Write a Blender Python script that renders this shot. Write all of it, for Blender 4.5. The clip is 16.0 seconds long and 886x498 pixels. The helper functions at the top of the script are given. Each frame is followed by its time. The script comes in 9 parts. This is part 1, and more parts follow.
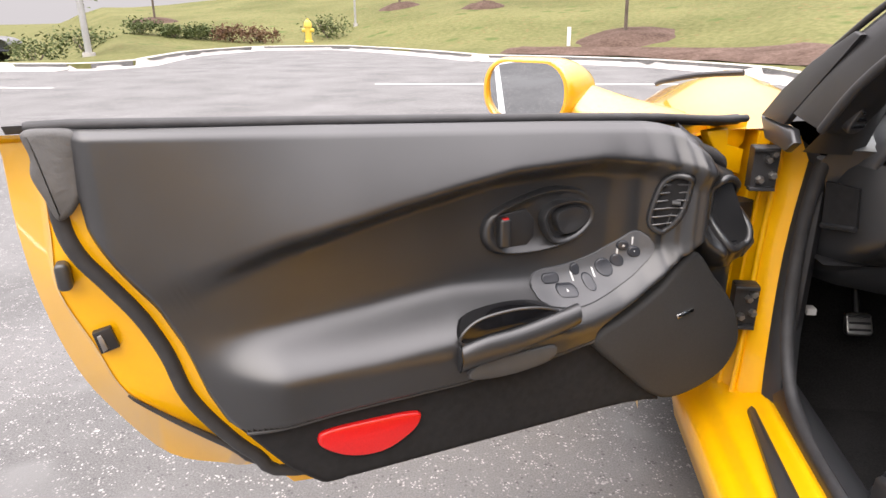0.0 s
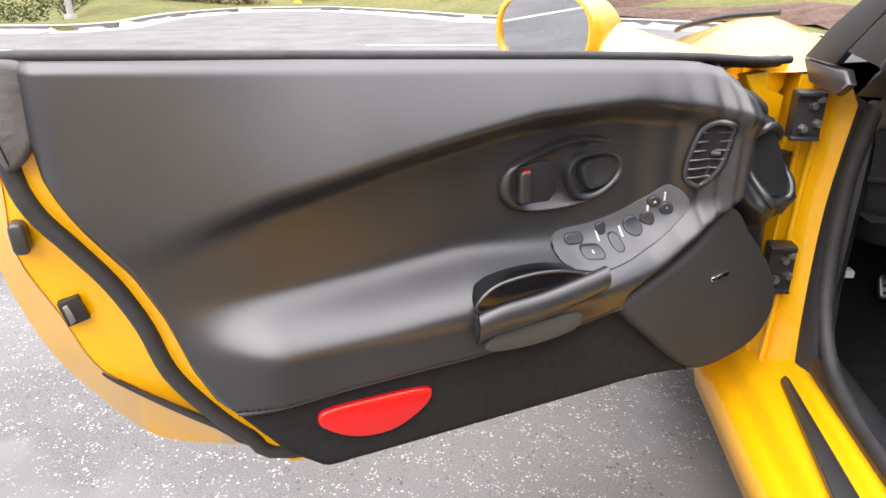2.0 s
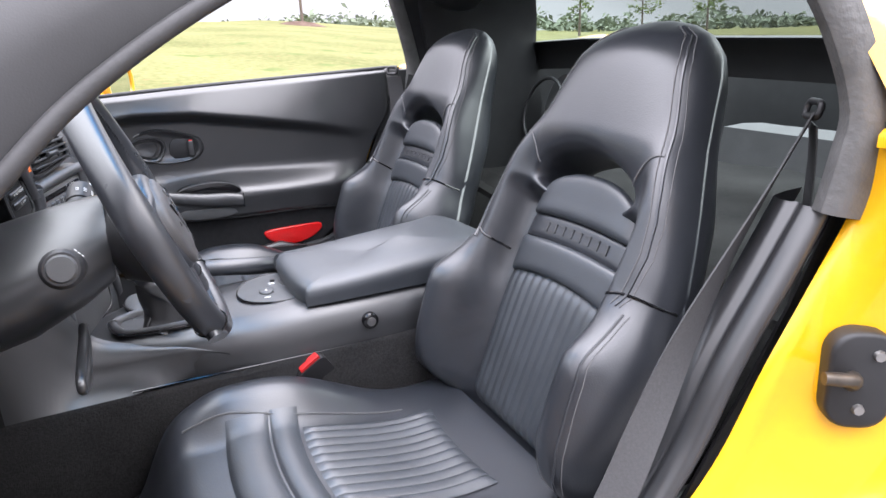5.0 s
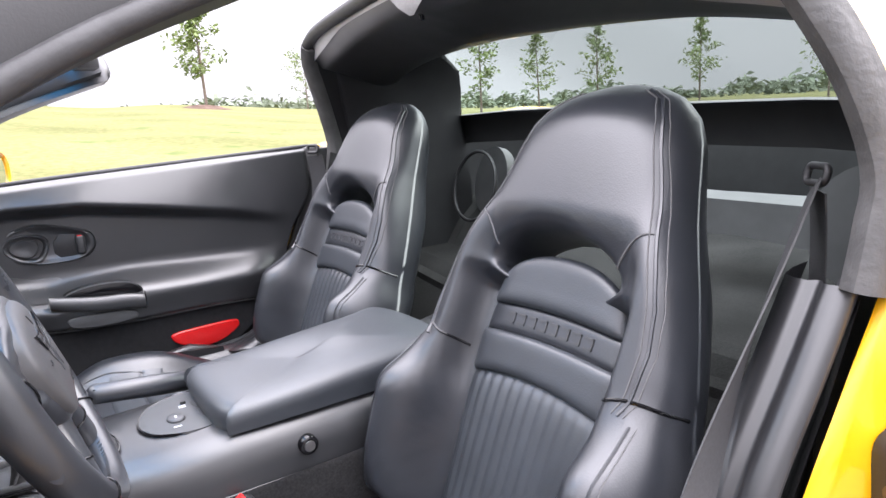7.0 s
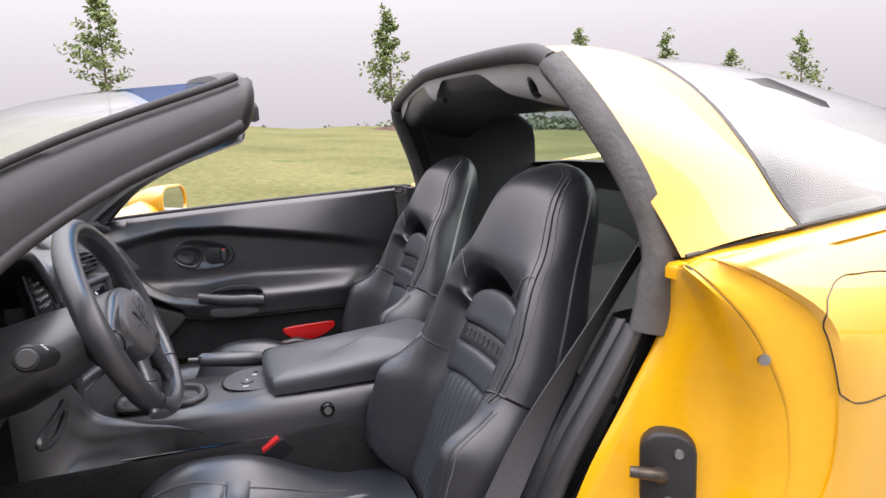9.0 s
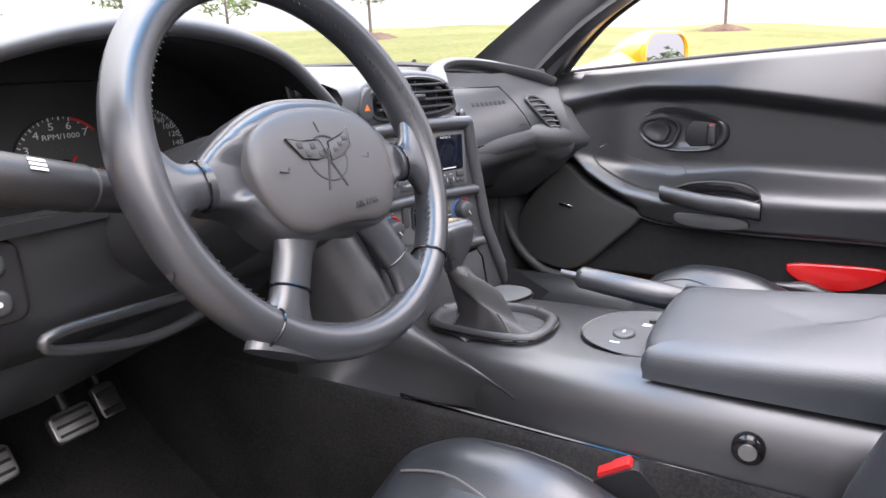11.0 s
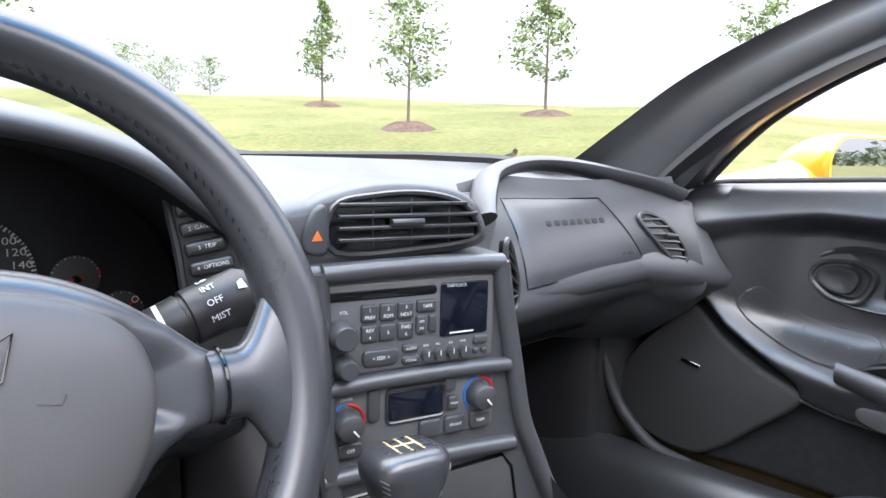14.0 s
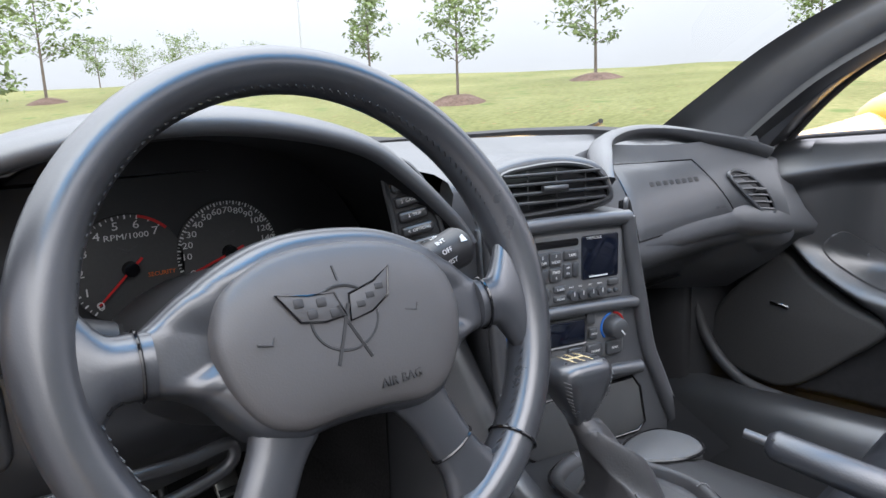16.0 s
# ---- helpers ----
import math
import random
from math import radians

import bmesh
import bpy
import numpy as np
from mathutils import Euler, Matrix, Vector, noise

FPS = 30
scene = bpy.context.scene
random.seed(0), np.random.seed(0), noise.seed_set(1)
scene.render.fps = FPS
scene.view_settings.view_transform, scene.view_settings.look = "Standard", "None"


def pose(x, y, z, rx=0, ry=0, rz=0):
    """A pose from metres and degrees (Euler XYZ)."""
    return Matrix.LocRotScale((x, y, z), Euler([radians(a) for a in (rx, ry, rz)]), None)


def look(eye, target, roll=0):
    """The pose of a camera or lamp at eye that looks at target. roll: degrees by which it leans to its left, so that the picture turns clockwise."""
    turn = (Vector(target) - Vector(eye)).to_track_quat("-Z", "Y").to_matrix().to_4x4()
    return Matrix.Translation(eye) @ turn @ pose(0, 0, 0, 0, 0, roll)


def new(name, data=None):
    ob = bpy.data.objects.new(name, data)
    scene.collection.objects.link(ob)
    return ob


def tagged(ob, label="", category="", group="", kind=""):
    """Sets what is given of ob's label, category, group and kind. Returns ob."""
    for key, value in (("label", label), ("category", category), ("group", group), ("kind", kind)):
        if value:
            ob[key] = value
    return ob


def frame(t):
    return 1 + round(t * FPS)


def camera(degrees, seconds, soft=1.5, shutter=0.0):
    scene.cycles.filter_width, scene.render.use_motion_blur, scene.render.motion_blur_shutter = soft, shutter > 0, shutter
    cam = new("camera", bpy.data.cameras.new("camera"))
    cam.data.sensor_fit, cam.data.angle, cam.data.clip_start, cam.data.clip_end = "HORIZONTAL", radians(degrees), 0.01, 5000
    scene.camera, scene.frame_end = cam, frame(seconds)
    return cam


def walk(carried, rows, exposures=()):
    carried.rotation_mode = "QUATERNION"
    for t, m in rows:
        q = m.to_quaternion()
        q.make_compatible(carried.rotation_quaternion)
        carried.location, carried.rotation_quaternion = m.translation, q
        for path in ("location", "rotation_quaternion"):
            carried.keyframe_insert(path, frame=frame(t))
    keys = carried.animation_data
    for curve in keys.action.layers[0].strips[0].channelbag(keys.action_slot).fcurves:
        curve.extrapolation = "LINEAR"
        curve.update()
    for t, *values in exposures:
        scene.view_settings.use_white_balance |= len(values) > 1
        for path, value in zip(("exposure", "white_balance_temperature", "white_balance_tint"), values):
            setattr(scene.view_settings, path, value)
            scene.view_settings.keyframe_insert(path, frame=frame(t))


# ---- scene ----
# ---------------------------------------------------------------- camera
cam = camera(68.5, 16.0)
PATH = [
    (0, (-1.172, -0.494, 0.961), (-1.414, 1.377, 0.297), -0.5),
    (0.5, (-1.12, -0.466, 0.94), (-1.475, 1.384, 0.269), -1.6),
    (1, (-1.108, -0.45, 0.928), (-1.489, 1.39, 0.242), -2.2),
    (1.5, (-1.126, -0.424, 0.925), (-1.505, 1.408, 0.218), -2.1),
    (2, (-1.211, -0.401, 0.914), (-1.427, 1.436, 0.153), -0.6),
    (2.5, (-1.407, -0.357, 0.953), (-0.81, 1.35, 0.1), -3.5),
    (2.6, (-1.452, -0.293, 0.964), (-0.693, 1.343, 0.1), -3.6),
    (2.9, (-1.529, -0.177, 0.993), (-0.272, 1.158, 0.195), -4.5),
    (3, (-1.549, -0.134, 1.0), (-0.145, 1.051, 0.209), -6.1),
    (3.2, (-1.577, -0.036, 1.004), (0.054, 0.804, 0.207), -6.9),
    (3.5, (-1.56, 0.098, 1.033), (0.239, 0.395, 0.209), -5.8),
    (3.8, (-1.539, 0.257, 1.026), (0.285, -0.15, 0.312), -6.3),
    (4, (-1.525, 0.266, 1.013), (0.298, -0.273, 0.391), -4.8),
    (4.2, (-1.462, 0.294, 1.004), (0.343, -0.338, 0.419), -2.9),
    (6.3, (-1.074, 0.415, 0.891), (0.504, -0.62, 0.228), -3.8),
    (6.5, (-1.069, 0.403, 0.9), (0.515, -0.655, 0.292), -3.3),
    (7, (-1.052, 0.347, 0.944), (0.555, -0.767, 0.52), -3.0),
    (7.5, (-1.033, 0.32, 0.978), (0.592, -0.818, 0.719), -2.0),
    (8, (-1.086, 0.301, 0.987), (0.598, -0.748, 0.738), -2.5),
    (8.5, (-1.301, 0.274, 0.998), (0.483, -0.589, 0.723), -2.6),
    (9, (-1.53, 0.194, 1.022), (0.331, -0.456, 0.684), -2.5),
    (9.5, (-1.552, 0.035, 0.99), (0.408, 0.008, 0.593), -5.8),
    (10, (-1.35, -0.033, 0.931), (0.528, 0.477, 0.473), -2.3),
    (10.2, (-1.216, -0.035, 0.903), (0.616, 0.62, 0.44), -2.5),
    (12.3, (-0.476, -0.044, 0.74), (1.072, 1.11, 0.219), -1.0),
    (12.5, (-0.457, -0.031, 0.739), (1.084, 1.139, 0.231), -0.7),
    (13, (-0.417, -0.004, 0.757), (1.127, 1.192, 0.327), 0.0),
    (13.5, (-0.393, 0.003, 0.793), (1.119, 1.26, 0.428), 0.7),
    (14, (-0.385, 0.034, 0.848), (1.024, 1.423, 0.555), 1.4),
    (14.5, (-0.424, 0.052, 0.883), (0.899, 1.525, 0.605), 2.3),
    (15, (-0.483, 0.047, 0.889), (0.795, 1.551, 0.569), 1.1),
    (15.5, (-0.53, 0.036, 0.889), (0.74, 1.545, 0.558), -1.6),
    (16, (-0.565, -0.002, 0.859), (0.715, 1.49, 0.487), -2.4),
]
walk(cam, [(t, look(eye, target, roll)) for t, eye, target, roll in PATH],
     exposures=[(0.0, 0.74, 6950, 12), (2.0, 0.93, 6750, 11), (2.6, 1.08, 6600, 12), (4.2, 1.32, 6350, 12), (6.3, 1.62, 6400, 14), (7.5, 1.52, 6500, 14), (8.5, 1.02, 6600, 15), (9.0, 0.70, 6750, 15), (10.2, 1.15, 6700, 14), (12.3, 2.05, 6550, 14), (13.2, 2.05, 6400, 12), (13.8, 1.82, 6300, 10), (14.5, 1.02, 6250, 10), (15.0, 0.88, 6250, 10), (15.5, 0.92, 6250, 10), (16.0, 1.16, 6250, 9)])

# ---------------------------------------------------------------- world and sun
world = bpy.data.worlds.new("sky")
scene.world = world
world.use_nodes = True
wn, wl = world.node_tree.nodes, world.node_tree.links
sky = wn.new("ShaderNodeTexSky")
sky.sky_type = "NISHITA"
sky.sun_disc = False
sky.sun_elevation = radians(48)
sky.sun_rotation = radians(200)
sky.dust_density = 6.0
sky.air_density = 1.0
hue = wn.new("ShaderNodeHueSaturation")
hue.inputs["Saturation"].default_value = 0.30
wl.new(sky.outputs[0], hue.inputs["Color"])
# thin bright cloud over the whole sky
cloud = wn.new("ShaderNodeMix")
cloud.data_type = "RGBA"
cloud.inputs[0].default_value = 0.92
# the overcast dome is brightest overhead, where the hidden sun stands high, and dull at the horizon
dome = wn.new("ShaderNodeTexCoord")
axes = wn.new("ShaderNodeSeparateXYZ")
swell = wn.new("ShaderNodeMath")
swell.operation = "POWER"
swell.use_clamp = True
swell.inputs[1].default_value = 1.9
rise = wn.new("ShaderNodeMapRange")
rise.inputs["To Min"].default_value, rise.inputs["To Max"].default_value = 0.17, 1.50
tone = wn.new("ShaderNodeVectorMath")
tone.operation = "SCALE"
tone.inputs[0].default_value = (20.1, 19.8, 21.4)
wl.new(dome.outputs["Generated"], axes.inputs[0])
wl.new(axes.outputs["Z"], swell.inputs[0])
wl.new(swell.outputs[0], rise.inputs["Value"])
wl.new(rise.outputs[0], tone.inputs["Scale"])
wl.new(tone.outputs[0], cloud.inputs["B"])
wl.new(hue.outputs[0], cloud.inputs["A"])
wl.new(cloud.outputs["Result"], wn["Background"].inputs["Color"])
wn["Background"].inputs["Strength"].default_value = 0.13
sun_data = bpy.data.lights.new("sun", "SUN")
sun_data.energy, sun_data.angle, sun_data.color = 0.9, radians(60), (1.0, 0.96, 0.9)
sun = new("sun", sun_data)
sun.matrix_world = look((-6, -14, 18), (0, 0, 0))


# ---------------------------------------------------------------- materials
def mat(name, color, rough=0.5, metal=0.0, var=0.15, scale=30.0, bump=0.0, bscale=200.0, coat=0.0, spec=0.5, color2=None, big=2.0,
        aniso=(1, 1, 1), rvar=0.0, sheen=0.0):
    """Principled material with colour variation at two scales and a fine bump."""
    m = bpy.data.materials.new(name)
    m.use_nodes = True
    n, l = m.node_tree.nodes, m.node_tree.links
    b = n["Principled BSDF"]
    b.inputs["Roughness"].default_value = rough
    b.inputs["Metallic"].default_value = metal
    b.inputs["Coat Weight"].default_value = coat
    b.inputs["Coat Roughness"].default_value = 0.04
    b.inputs["Specular IOR Level"].default_value = spec
    b.inputs["Sheen Weight"].default_value = sheen
    tc = n.new("ShaderNodeTexCoord")
    mp = n.new("ShaderNodeMapping")
    mp.inputs["Scale"].default_value = aniso
    l.new(tc.outputs["Object"], mp.inputs["Vector"])
    n1, n2 = n.new("ShaderNodeTexNoise"), n.new("ShaderNodeTexNoise")
    n1.inputs["Scale"].default_value, n2.inputs["Scale"].default_value = scale, big
    n1.inputs["Detail"].default_value, n2.inputs["Detail"].default_value = 5, 4
    l.new(mp.outputs[0], n1.inputs["Vector"]), l.new(mp.outputs[0], n2.inputs["Vector"])
    add = n.new("ShaderNodeMath")
    add.operation = "ADD"
    l.new(n1.outputs["Fac"], add.inputs[0]), l.new(n2.outputs["Fac"], add.inputs[1])
    half = n.new("ShaderNodeMath")
    half.operation = "MULTIPLY"
    half.inputs[1].default_value = 0.5
    l.new(add.outputs[0], half.inputs[0])
    ramp = n.new("ShaderNodeValToRGB")
    c = Vector(color)
    lo, hi = (c * (1 - var), c * (1 + var)) if color2 is None else (c, Vector(color2))
    ramp.color_ramp.elements[0].position, ramp.color_ramp.elements[1].position = 0.36, 0.64
    ramp.color_ramp.elements[0].color, ramp.color_ramp.elements[1].color = (*lo, 1), (*hi, 1)
    l.new(half.outputs[0], ramp.inputs[0])
    l.new(ramp.outputs[0], b.inputs["Base Color"])
    if rvar:
        mr = n.new("ShaderNodeMapRange")
        mr.inputs["To Min"].default_value, mr.inputs["To Max"].default_value = rough - rvar, rough + rvar
        mr.inputs["From Min"].default_value, mr.inputs["From Max"].default_value = 0.3, 0.7
        l.new(half.outputs[0], mr.inputs["Value"])
        l.new(mr.outputs[0], b.inputs["Roughness"])
    if bump:
        nb = n.new("ShaderNodeTexNoise")
        nb.inputs["Scale"].default_value, nb.inputs["Detail"].default_value = bscale, 3
        l.new(mp.outputs[0], nb.inputs["Vector"])
        bp = n.new("ShaderNodeBump")
        bp.inputs["Strength"].default_value = bump
        bp.inputs["Distance"].default_value = 0.4 / bscale
        l.new(nb.outputs["Fac"], bp.inputs["Height"])
        l.new(bp.outputs[0], b.inputs["Normal"])
    return m


def leather_mat(name, color, rough):
    """Black leather: fine pebble grain and soft wrinkles."""
    m = mat(name, color, rough, var=0.18, scale=18, big=4, rvar=0.03)
    n, l = m.node_tree.nodes, m.node_tree.links
    tc = n.new("ShaderNodeTexCoord")
    v = n.new("ShaderNodeTexVoronoi")
    v.inputs["Scale"].default_value = 420
    w = n.new("ShaderNodeTexNoise")
    w.inputs["Scale"].default_value, w.inputs["Detail"].default_value, w.inputs["Distortion"].default_value = 9, 2, 0.6
    l.new(tc.outputs["Object"], v.inputs["Vector"]), l.new(tc.outputs["Object"], w.inputs["Vector"])
    b1, b2 = n.new("ShaderNodeBump"), n.new("ShaderNodeBump")
    n["Principled BSDF"].inputs["Specular IOR Level"].default_value = 0.95
    b1.inputs["Strength"].default_value, b1.inputs["Distance"].default_value = 0.18, 0.0006
    b2.inputs["Strength"].default_value, b2.inputs["Distance"].default_value = 0.07, 0.005
    l.new(v.outputs["Distance"], b1.inputs["Height"]), l.new(w.outputs["Fac"], b2.inputs["Height"])
    l.new(b2.outputs[0], b1.inputs["Normal"]), l.new(b1.outputs[0], n["Principled BSDF"].inputs["Normal"])
    return m


def glass_mat(name, color, alpha, rough=0.0, power=4.6):
    """Thin pane: mostly clear, with a Fresnel-driven gloss."""
    m = bpy.data.materials.new(name)
    m.use_nodes = True
    n, l = m.node_tree.nodes, m.node_tree.links
    n.remove(n["Principled BSDF"])
    t, g, mx, fr = n.new("ShaderNodeBsdfTransparent"), n.new("ShaderNodeBsdfGlossy"), n.new("ShaderNodeMixShader"), n.new("ShaderNodeLayerWeight")
    pw, sc = n.new("ShaderNodeMath"), n.new("ShaderNodeMath")
    pw.operation, sc.operation = "POWER", "MULTIPLY_ADD"
    pw.inputs[1].default_value, sc.inputs[1].default_value, sc.inputs[2].default_value = power, alpha, 0.03
    t.inputs["Color"].default_value = (*color, 1)
    g.inputs["Roughness"].default_value = rough
    fr.inputs["Blend"].default_value = 0.5
    l.new(fr.outputs["Facing"], pw.inputs[0]), l.new(pw.outputs[0], sc.inputs[0])
    l.new(sc.outputs[0], mx.inputs[0]), l.new(t.outputs[0], mx.inputs[1]), l.new(g.outputs[0], mx.inputs[2])
    l.new(mx.outputs[0], n["Material Output"].inputs["Surface"])
    return m


PAINT = mat("yellow_paint", (0.80, 0.42, 0.012), 0.28, var=0.03, scale=900, big=1.5, coat=1.0)
PAINT.node_tree.nodes["Principled BSDF"].inputs["Coat IOR"].default_value = 1.9
JAMB = mat("yellow_jamb_paint", (0.88, 0.45, 0.003), 0.35, var=0.03, scale=60, big=4, coat=0.6)
LEATHER = leather_mat("black_leather", (0.021, 0.0235, 0.029), 0.36)
# worn leather, its base also lightened and blued for the sky's sheen
LEATHER_W = leather_mat("worn_sheen_black_leather", (0.034, 0.039, 0.046), 0.42)
HIDE = mat("smooth_wheel_leather", (0.032, 0.034, 0.039), 0.30, var=0.10, scale=30, big=6, bump=0.10, bscale=600, rvar=0.05, spec=0.9)
VINYL = mat("air_bag_vinyl", (0.064, 0.062, 0.063), 0.44, var=0.08, scale=20, big=5, bump=0.2, bscale=900)
PLASTIC = mat("grained_black_plastic", (0.024, 0.0248, 0.027), 0.36, var=0.12, scale=12, big=3, bump=0.15, bscale=900, rvar=0.05, spec=1.0)
PLASTIC_D = mat("dull_black_plastic", (0.021, 0.021, 0.0225), 0.44, var=0.2, scale=20, big=3, bump=0.2, bscale=700)
DASH = mat("soft_dash_pad", (0.056, 0.058, 0.063), 0.38, var=0.12, scale=14, big=3, bump=0.3, bscale=800, rvar=0.05, spec=0.9)
PLATE = mat("pale_switch_plate", (0.10, 0.103, 0.11), 0.35, var=0.1, scale=20)
SWITCH = mat("smoky_switch", (0.035, 0.038, 0.046), 0.2, var=0.1, scale=40)
GREY_P = mat("grey_plastic", (0.062, 0.063, 0.065), 0.55, var=0.15, scale=20, big=3, bump=0.2, bscale=800)
HEADLINER = mat("grey_headliner_cloth", (0.47, 0.47, 0.475), 0.9, var=0.12, scale=200, big=4, bump=0.3, bscale=600)
GLOSS = mat("gloss_black", (0.006, 0.006, 0.007), 0.12, var=0.1)
RUBBER = mat("black_rubber_seal", (0.034, 0.034, 0.036), 0.6, var=0.25, scale=40, big=6, bump=0.2, bscale=200)
CARPET = mat("black_carpet", (0.019, 0.0185, 0.0185), 0.95, var=0.5, scale=260, big=6, bump=0.8, bscale=420, spec=0.2)
GRILLE_C = mat("speaker_cloth", (0.030, 0.0295, 0.029), 0.75, var=0.15, scale=300, big=5, bump=0.5, bscale=900)
BELT = mat("black_belt_webbing", (0.05, 0.05, 0.052), 0.65, var=0.2, scale=300, bump=0.4, bscale=700)
CHROME = mat("chrome", (0.75, 0.75, 0.77), 0.12, metal=1.0, var=0.05)
STEEL = mat("bare_steel", (0.35, 0.34, 0.33), 0.38, metal=0.9, var=0.3, scale=40)
IRON = mat("dark_worn_steel", (0.10, 0.085, 0.07), 0.4, metal=0.7, var=0.4, scale=60, big=12)
VELOUR = mat("matt_black_lining", (0.018, 0.018, 0.019), 0.85, var=0.2, scale=80, big=5, bump=0.2, bscale=600, spec=0.2)
SATIN = mat("satin_lock_metal", (0.62, 0.62, 0.63), 0.45, metal=0.35, var=0.08, scale=60)
MIRROR = mat("mirror_silver", (0.62, 0.64, 0.66), 0.01, metal=1.0, var=0.0)
RED_L = mat("red_reflector", (0.65, 0.012, 0.012), 0.22, var=0.06, scale=300, bump=0.3, bscale=350, coat=0.5)
RED = mat("red_print", (0.6, 0.02, 0.02), 0.5, var=0.05)
BLUE = mat("blue_print", (0.02, 0.14, 0.5), 0.5, var=0.05)
WHITE = mat("white_print", (0.72, 0.72, 0.72), 0.5, var=0.05)
GOLD = mat("pale_gold_print", (0.62, 0.50, 0.28), 0.45, var=0.05)
ORANGE = mat("orange_print", (0.7, 0.16, 0.03), 0.5, var=0.05)
SCREEN = mat("dark_display", (0.006, 0.008, 0.016), 0.08, var=0.1)
DIAL = mat("dial_face", (0.060, 0.061, 0.061), 0.6, var=0.1, scale=300)
STACK = mat("radio_face_plastic", (0.12, 0.122, 0.126), 0.38, var=0.1, bump=0.08, bscale=700)
BOOT = leather_mat("soft_boot_leather", (0.016, 0.016, 0.018), 0.55)
BUTTON = mat("button_rubber", (0.055, 0.057, 0.061), 0.40, var=0.1, bump=0.1, bscale=500)
THREAD = mat("grey_thread", (0.11, 0.11, 0.112), 0.8, var=0.2, scale=500)
GLASS = glass_mat("clear_glass", (0.90, 0.94, 0.92), 0.9, 0.0, 3.2)
TINT = glass_mat("green_tinted_glass", (0.74, 0.84, 0.80), 0.95, 0.0, 1.9)
WORN = mat("worn_grey_rubber", (0.095, 0.094, 0.093), 0.55, var=0.3, scale=25, big=5, bump=0.4, bscale=90)
SHADE_BAND = glass_mat("blue_shade_band", (0.05, 0.36, 0.75), 0.3)
ASPHALT = mat("worn_asphalt", (0.125, 0.124, 0.124), 0.8, var=0.4, scale=240, big=1.2, bump=0.9, bscale=220)


def speckle(m, scale, size, color, seed):
    """Scattered stones and stains with shapes of their own over a material's colour."""
    n, l = m.node_tree.nodes, m.node_tree.links
    b = n["Principled BSDF"]
    tc, v, no = n.new("ShaderNodeTexCoord"), n.new("ShaderNodeTexVoronoi"), n.new("ShaderNodeTexNoise")
    v.inputs["Scale"].default_value = scale
    no.inputs["Scale"].default_value = scale * 0.23 + seed
    l.new(tc.outputs["Object"], v.inputs["Vector"]), l.new(tc.outputs["Object"], no.inputs["Vector"])
    lt, gt, mu = n.new("ShaderNodeMapRange"), n.new("ShaderNodeMapRange"), n.new("ShaderNodeMath")
    mu.operation = "MULTIPLY"
    lt.inputs["From Min"].default_value, lt.inputs["From Max"].default_value = size, size * 0.55
    gt.inputs["From Min"].default_value, gt.inputs["From Max"].default_value = 0.50, 0.60
    l.new(v.outputs["Distance"], lt.inputs["Value"]), l.new(no.outputs["Fac"], gt.inputs["Value"])
    l.new(lt.outputs[0], mu.inputs[0]), l.new(gt.outputs[0], mu.inputs[1])
    mx = n.new("ShaderNodeMix")
    mx.data_type = "RGBA"
    mx.inputs["B"].default_value = (*color, 1)
    l.new(b.inputs["Base Color"].links[0].from_socket, mx.inputs["A"])
    l.new(mu.outputs[0], mx.inputs[0]), l.new(mx.outputs["Result"], b.inputs["Base Color"])


speckle(ASPHALT, 130.0, 0.36, (0.40, 0.39, 0.38), 1.0)
speckle(ASPHALT, 60.0, 0.26, (0.34, 0.335, 0.325), 3.0)
speckle(ASPHALT, 75.0, 0.34, (0.07, 0.07, 0.07), 7.0)
speckle(ASPHALT, 12.0, 0.075, (0.50, 0.49, 0.46), 2.0)
speckle(ASPHALT, 0.9, 0.55, (0.15, 0.15, 0.15), 3.0)
CONCRETE = mat("concrete", (0.48, 0.46, 0.44), 0.85, var=0.2, scale=30, big=1.0, bump=0.5, bscale=90)
GRASS_G = mat("mown_grass", (0.095, 0.102, 0.036), 0.9, scale=7, big=0.25, color2=(0.185, 0.18, 0.078), bump=1.0, bscale=30, spec=0.1)
speckle(GRASS_G, 4.0, 0.30, (0.18, 0.125, 0.06), 0.3)
speckle(GRASS_G, 1.1, 0.34, (0.085, 0.115, 0.035), 0.2)
MULCH = mat("bark_mulch", (0.07, 0.045, 0.034), 0.95, scale=14, big=2, color2=(0.16, 0.11, 0.09), bump=1.0, bscale=25, spec=0.1)
BARK = mat("grey_bark", (0.14, 0.11, 0.09), 0.9, var=0.3, scale=30, bump=0.8, bscale=60)
LEAF = mat("green_leaves", (0.13, 0.185, 0.065), 0.6, scale=3, big=0.8, color2=(0.22, 0.27, 0.11), spec=0.3)
# leaf green paled and greyed to stand for haze over distance
LEAF_F = mat("hazed_far_leaves", (0.15, 0.18, 0.13), 0.8, scale=1.5, big=0.2, color2=(0.20, 0.23, 0.17), spec=0.1)
SHRUB = mat("dark_shrub_leaves", (0.06, 0.085, 0.03), 0.7, scale=5, color2=(0.11, 0.13, 0.05), spec=0.2)
SHRUB_R = mat("reddish_shrub_leaves", (0.12, 0.055, 0.04), 0.7, scale=5, color2=(0.15, 0.10, 0.05), spec=0.2)
HYDRANT = mat("hydrant_paint", (0.75, 0.55, 0.10), 0.5, var=0.08)
POLE = mat("galvanised_pole", (0.45, 0.45, 0.46), 0.5, metal=0.4, var=0.1)
SUV_P = mat("black_car_paint", (0.012, 0.016, 0.025), 0.25, var=0.05, coat=1.0)
SUV_G = mat("dark_car_glass", (0.01, 0.012, 0.014), 0.06, var=0.05)
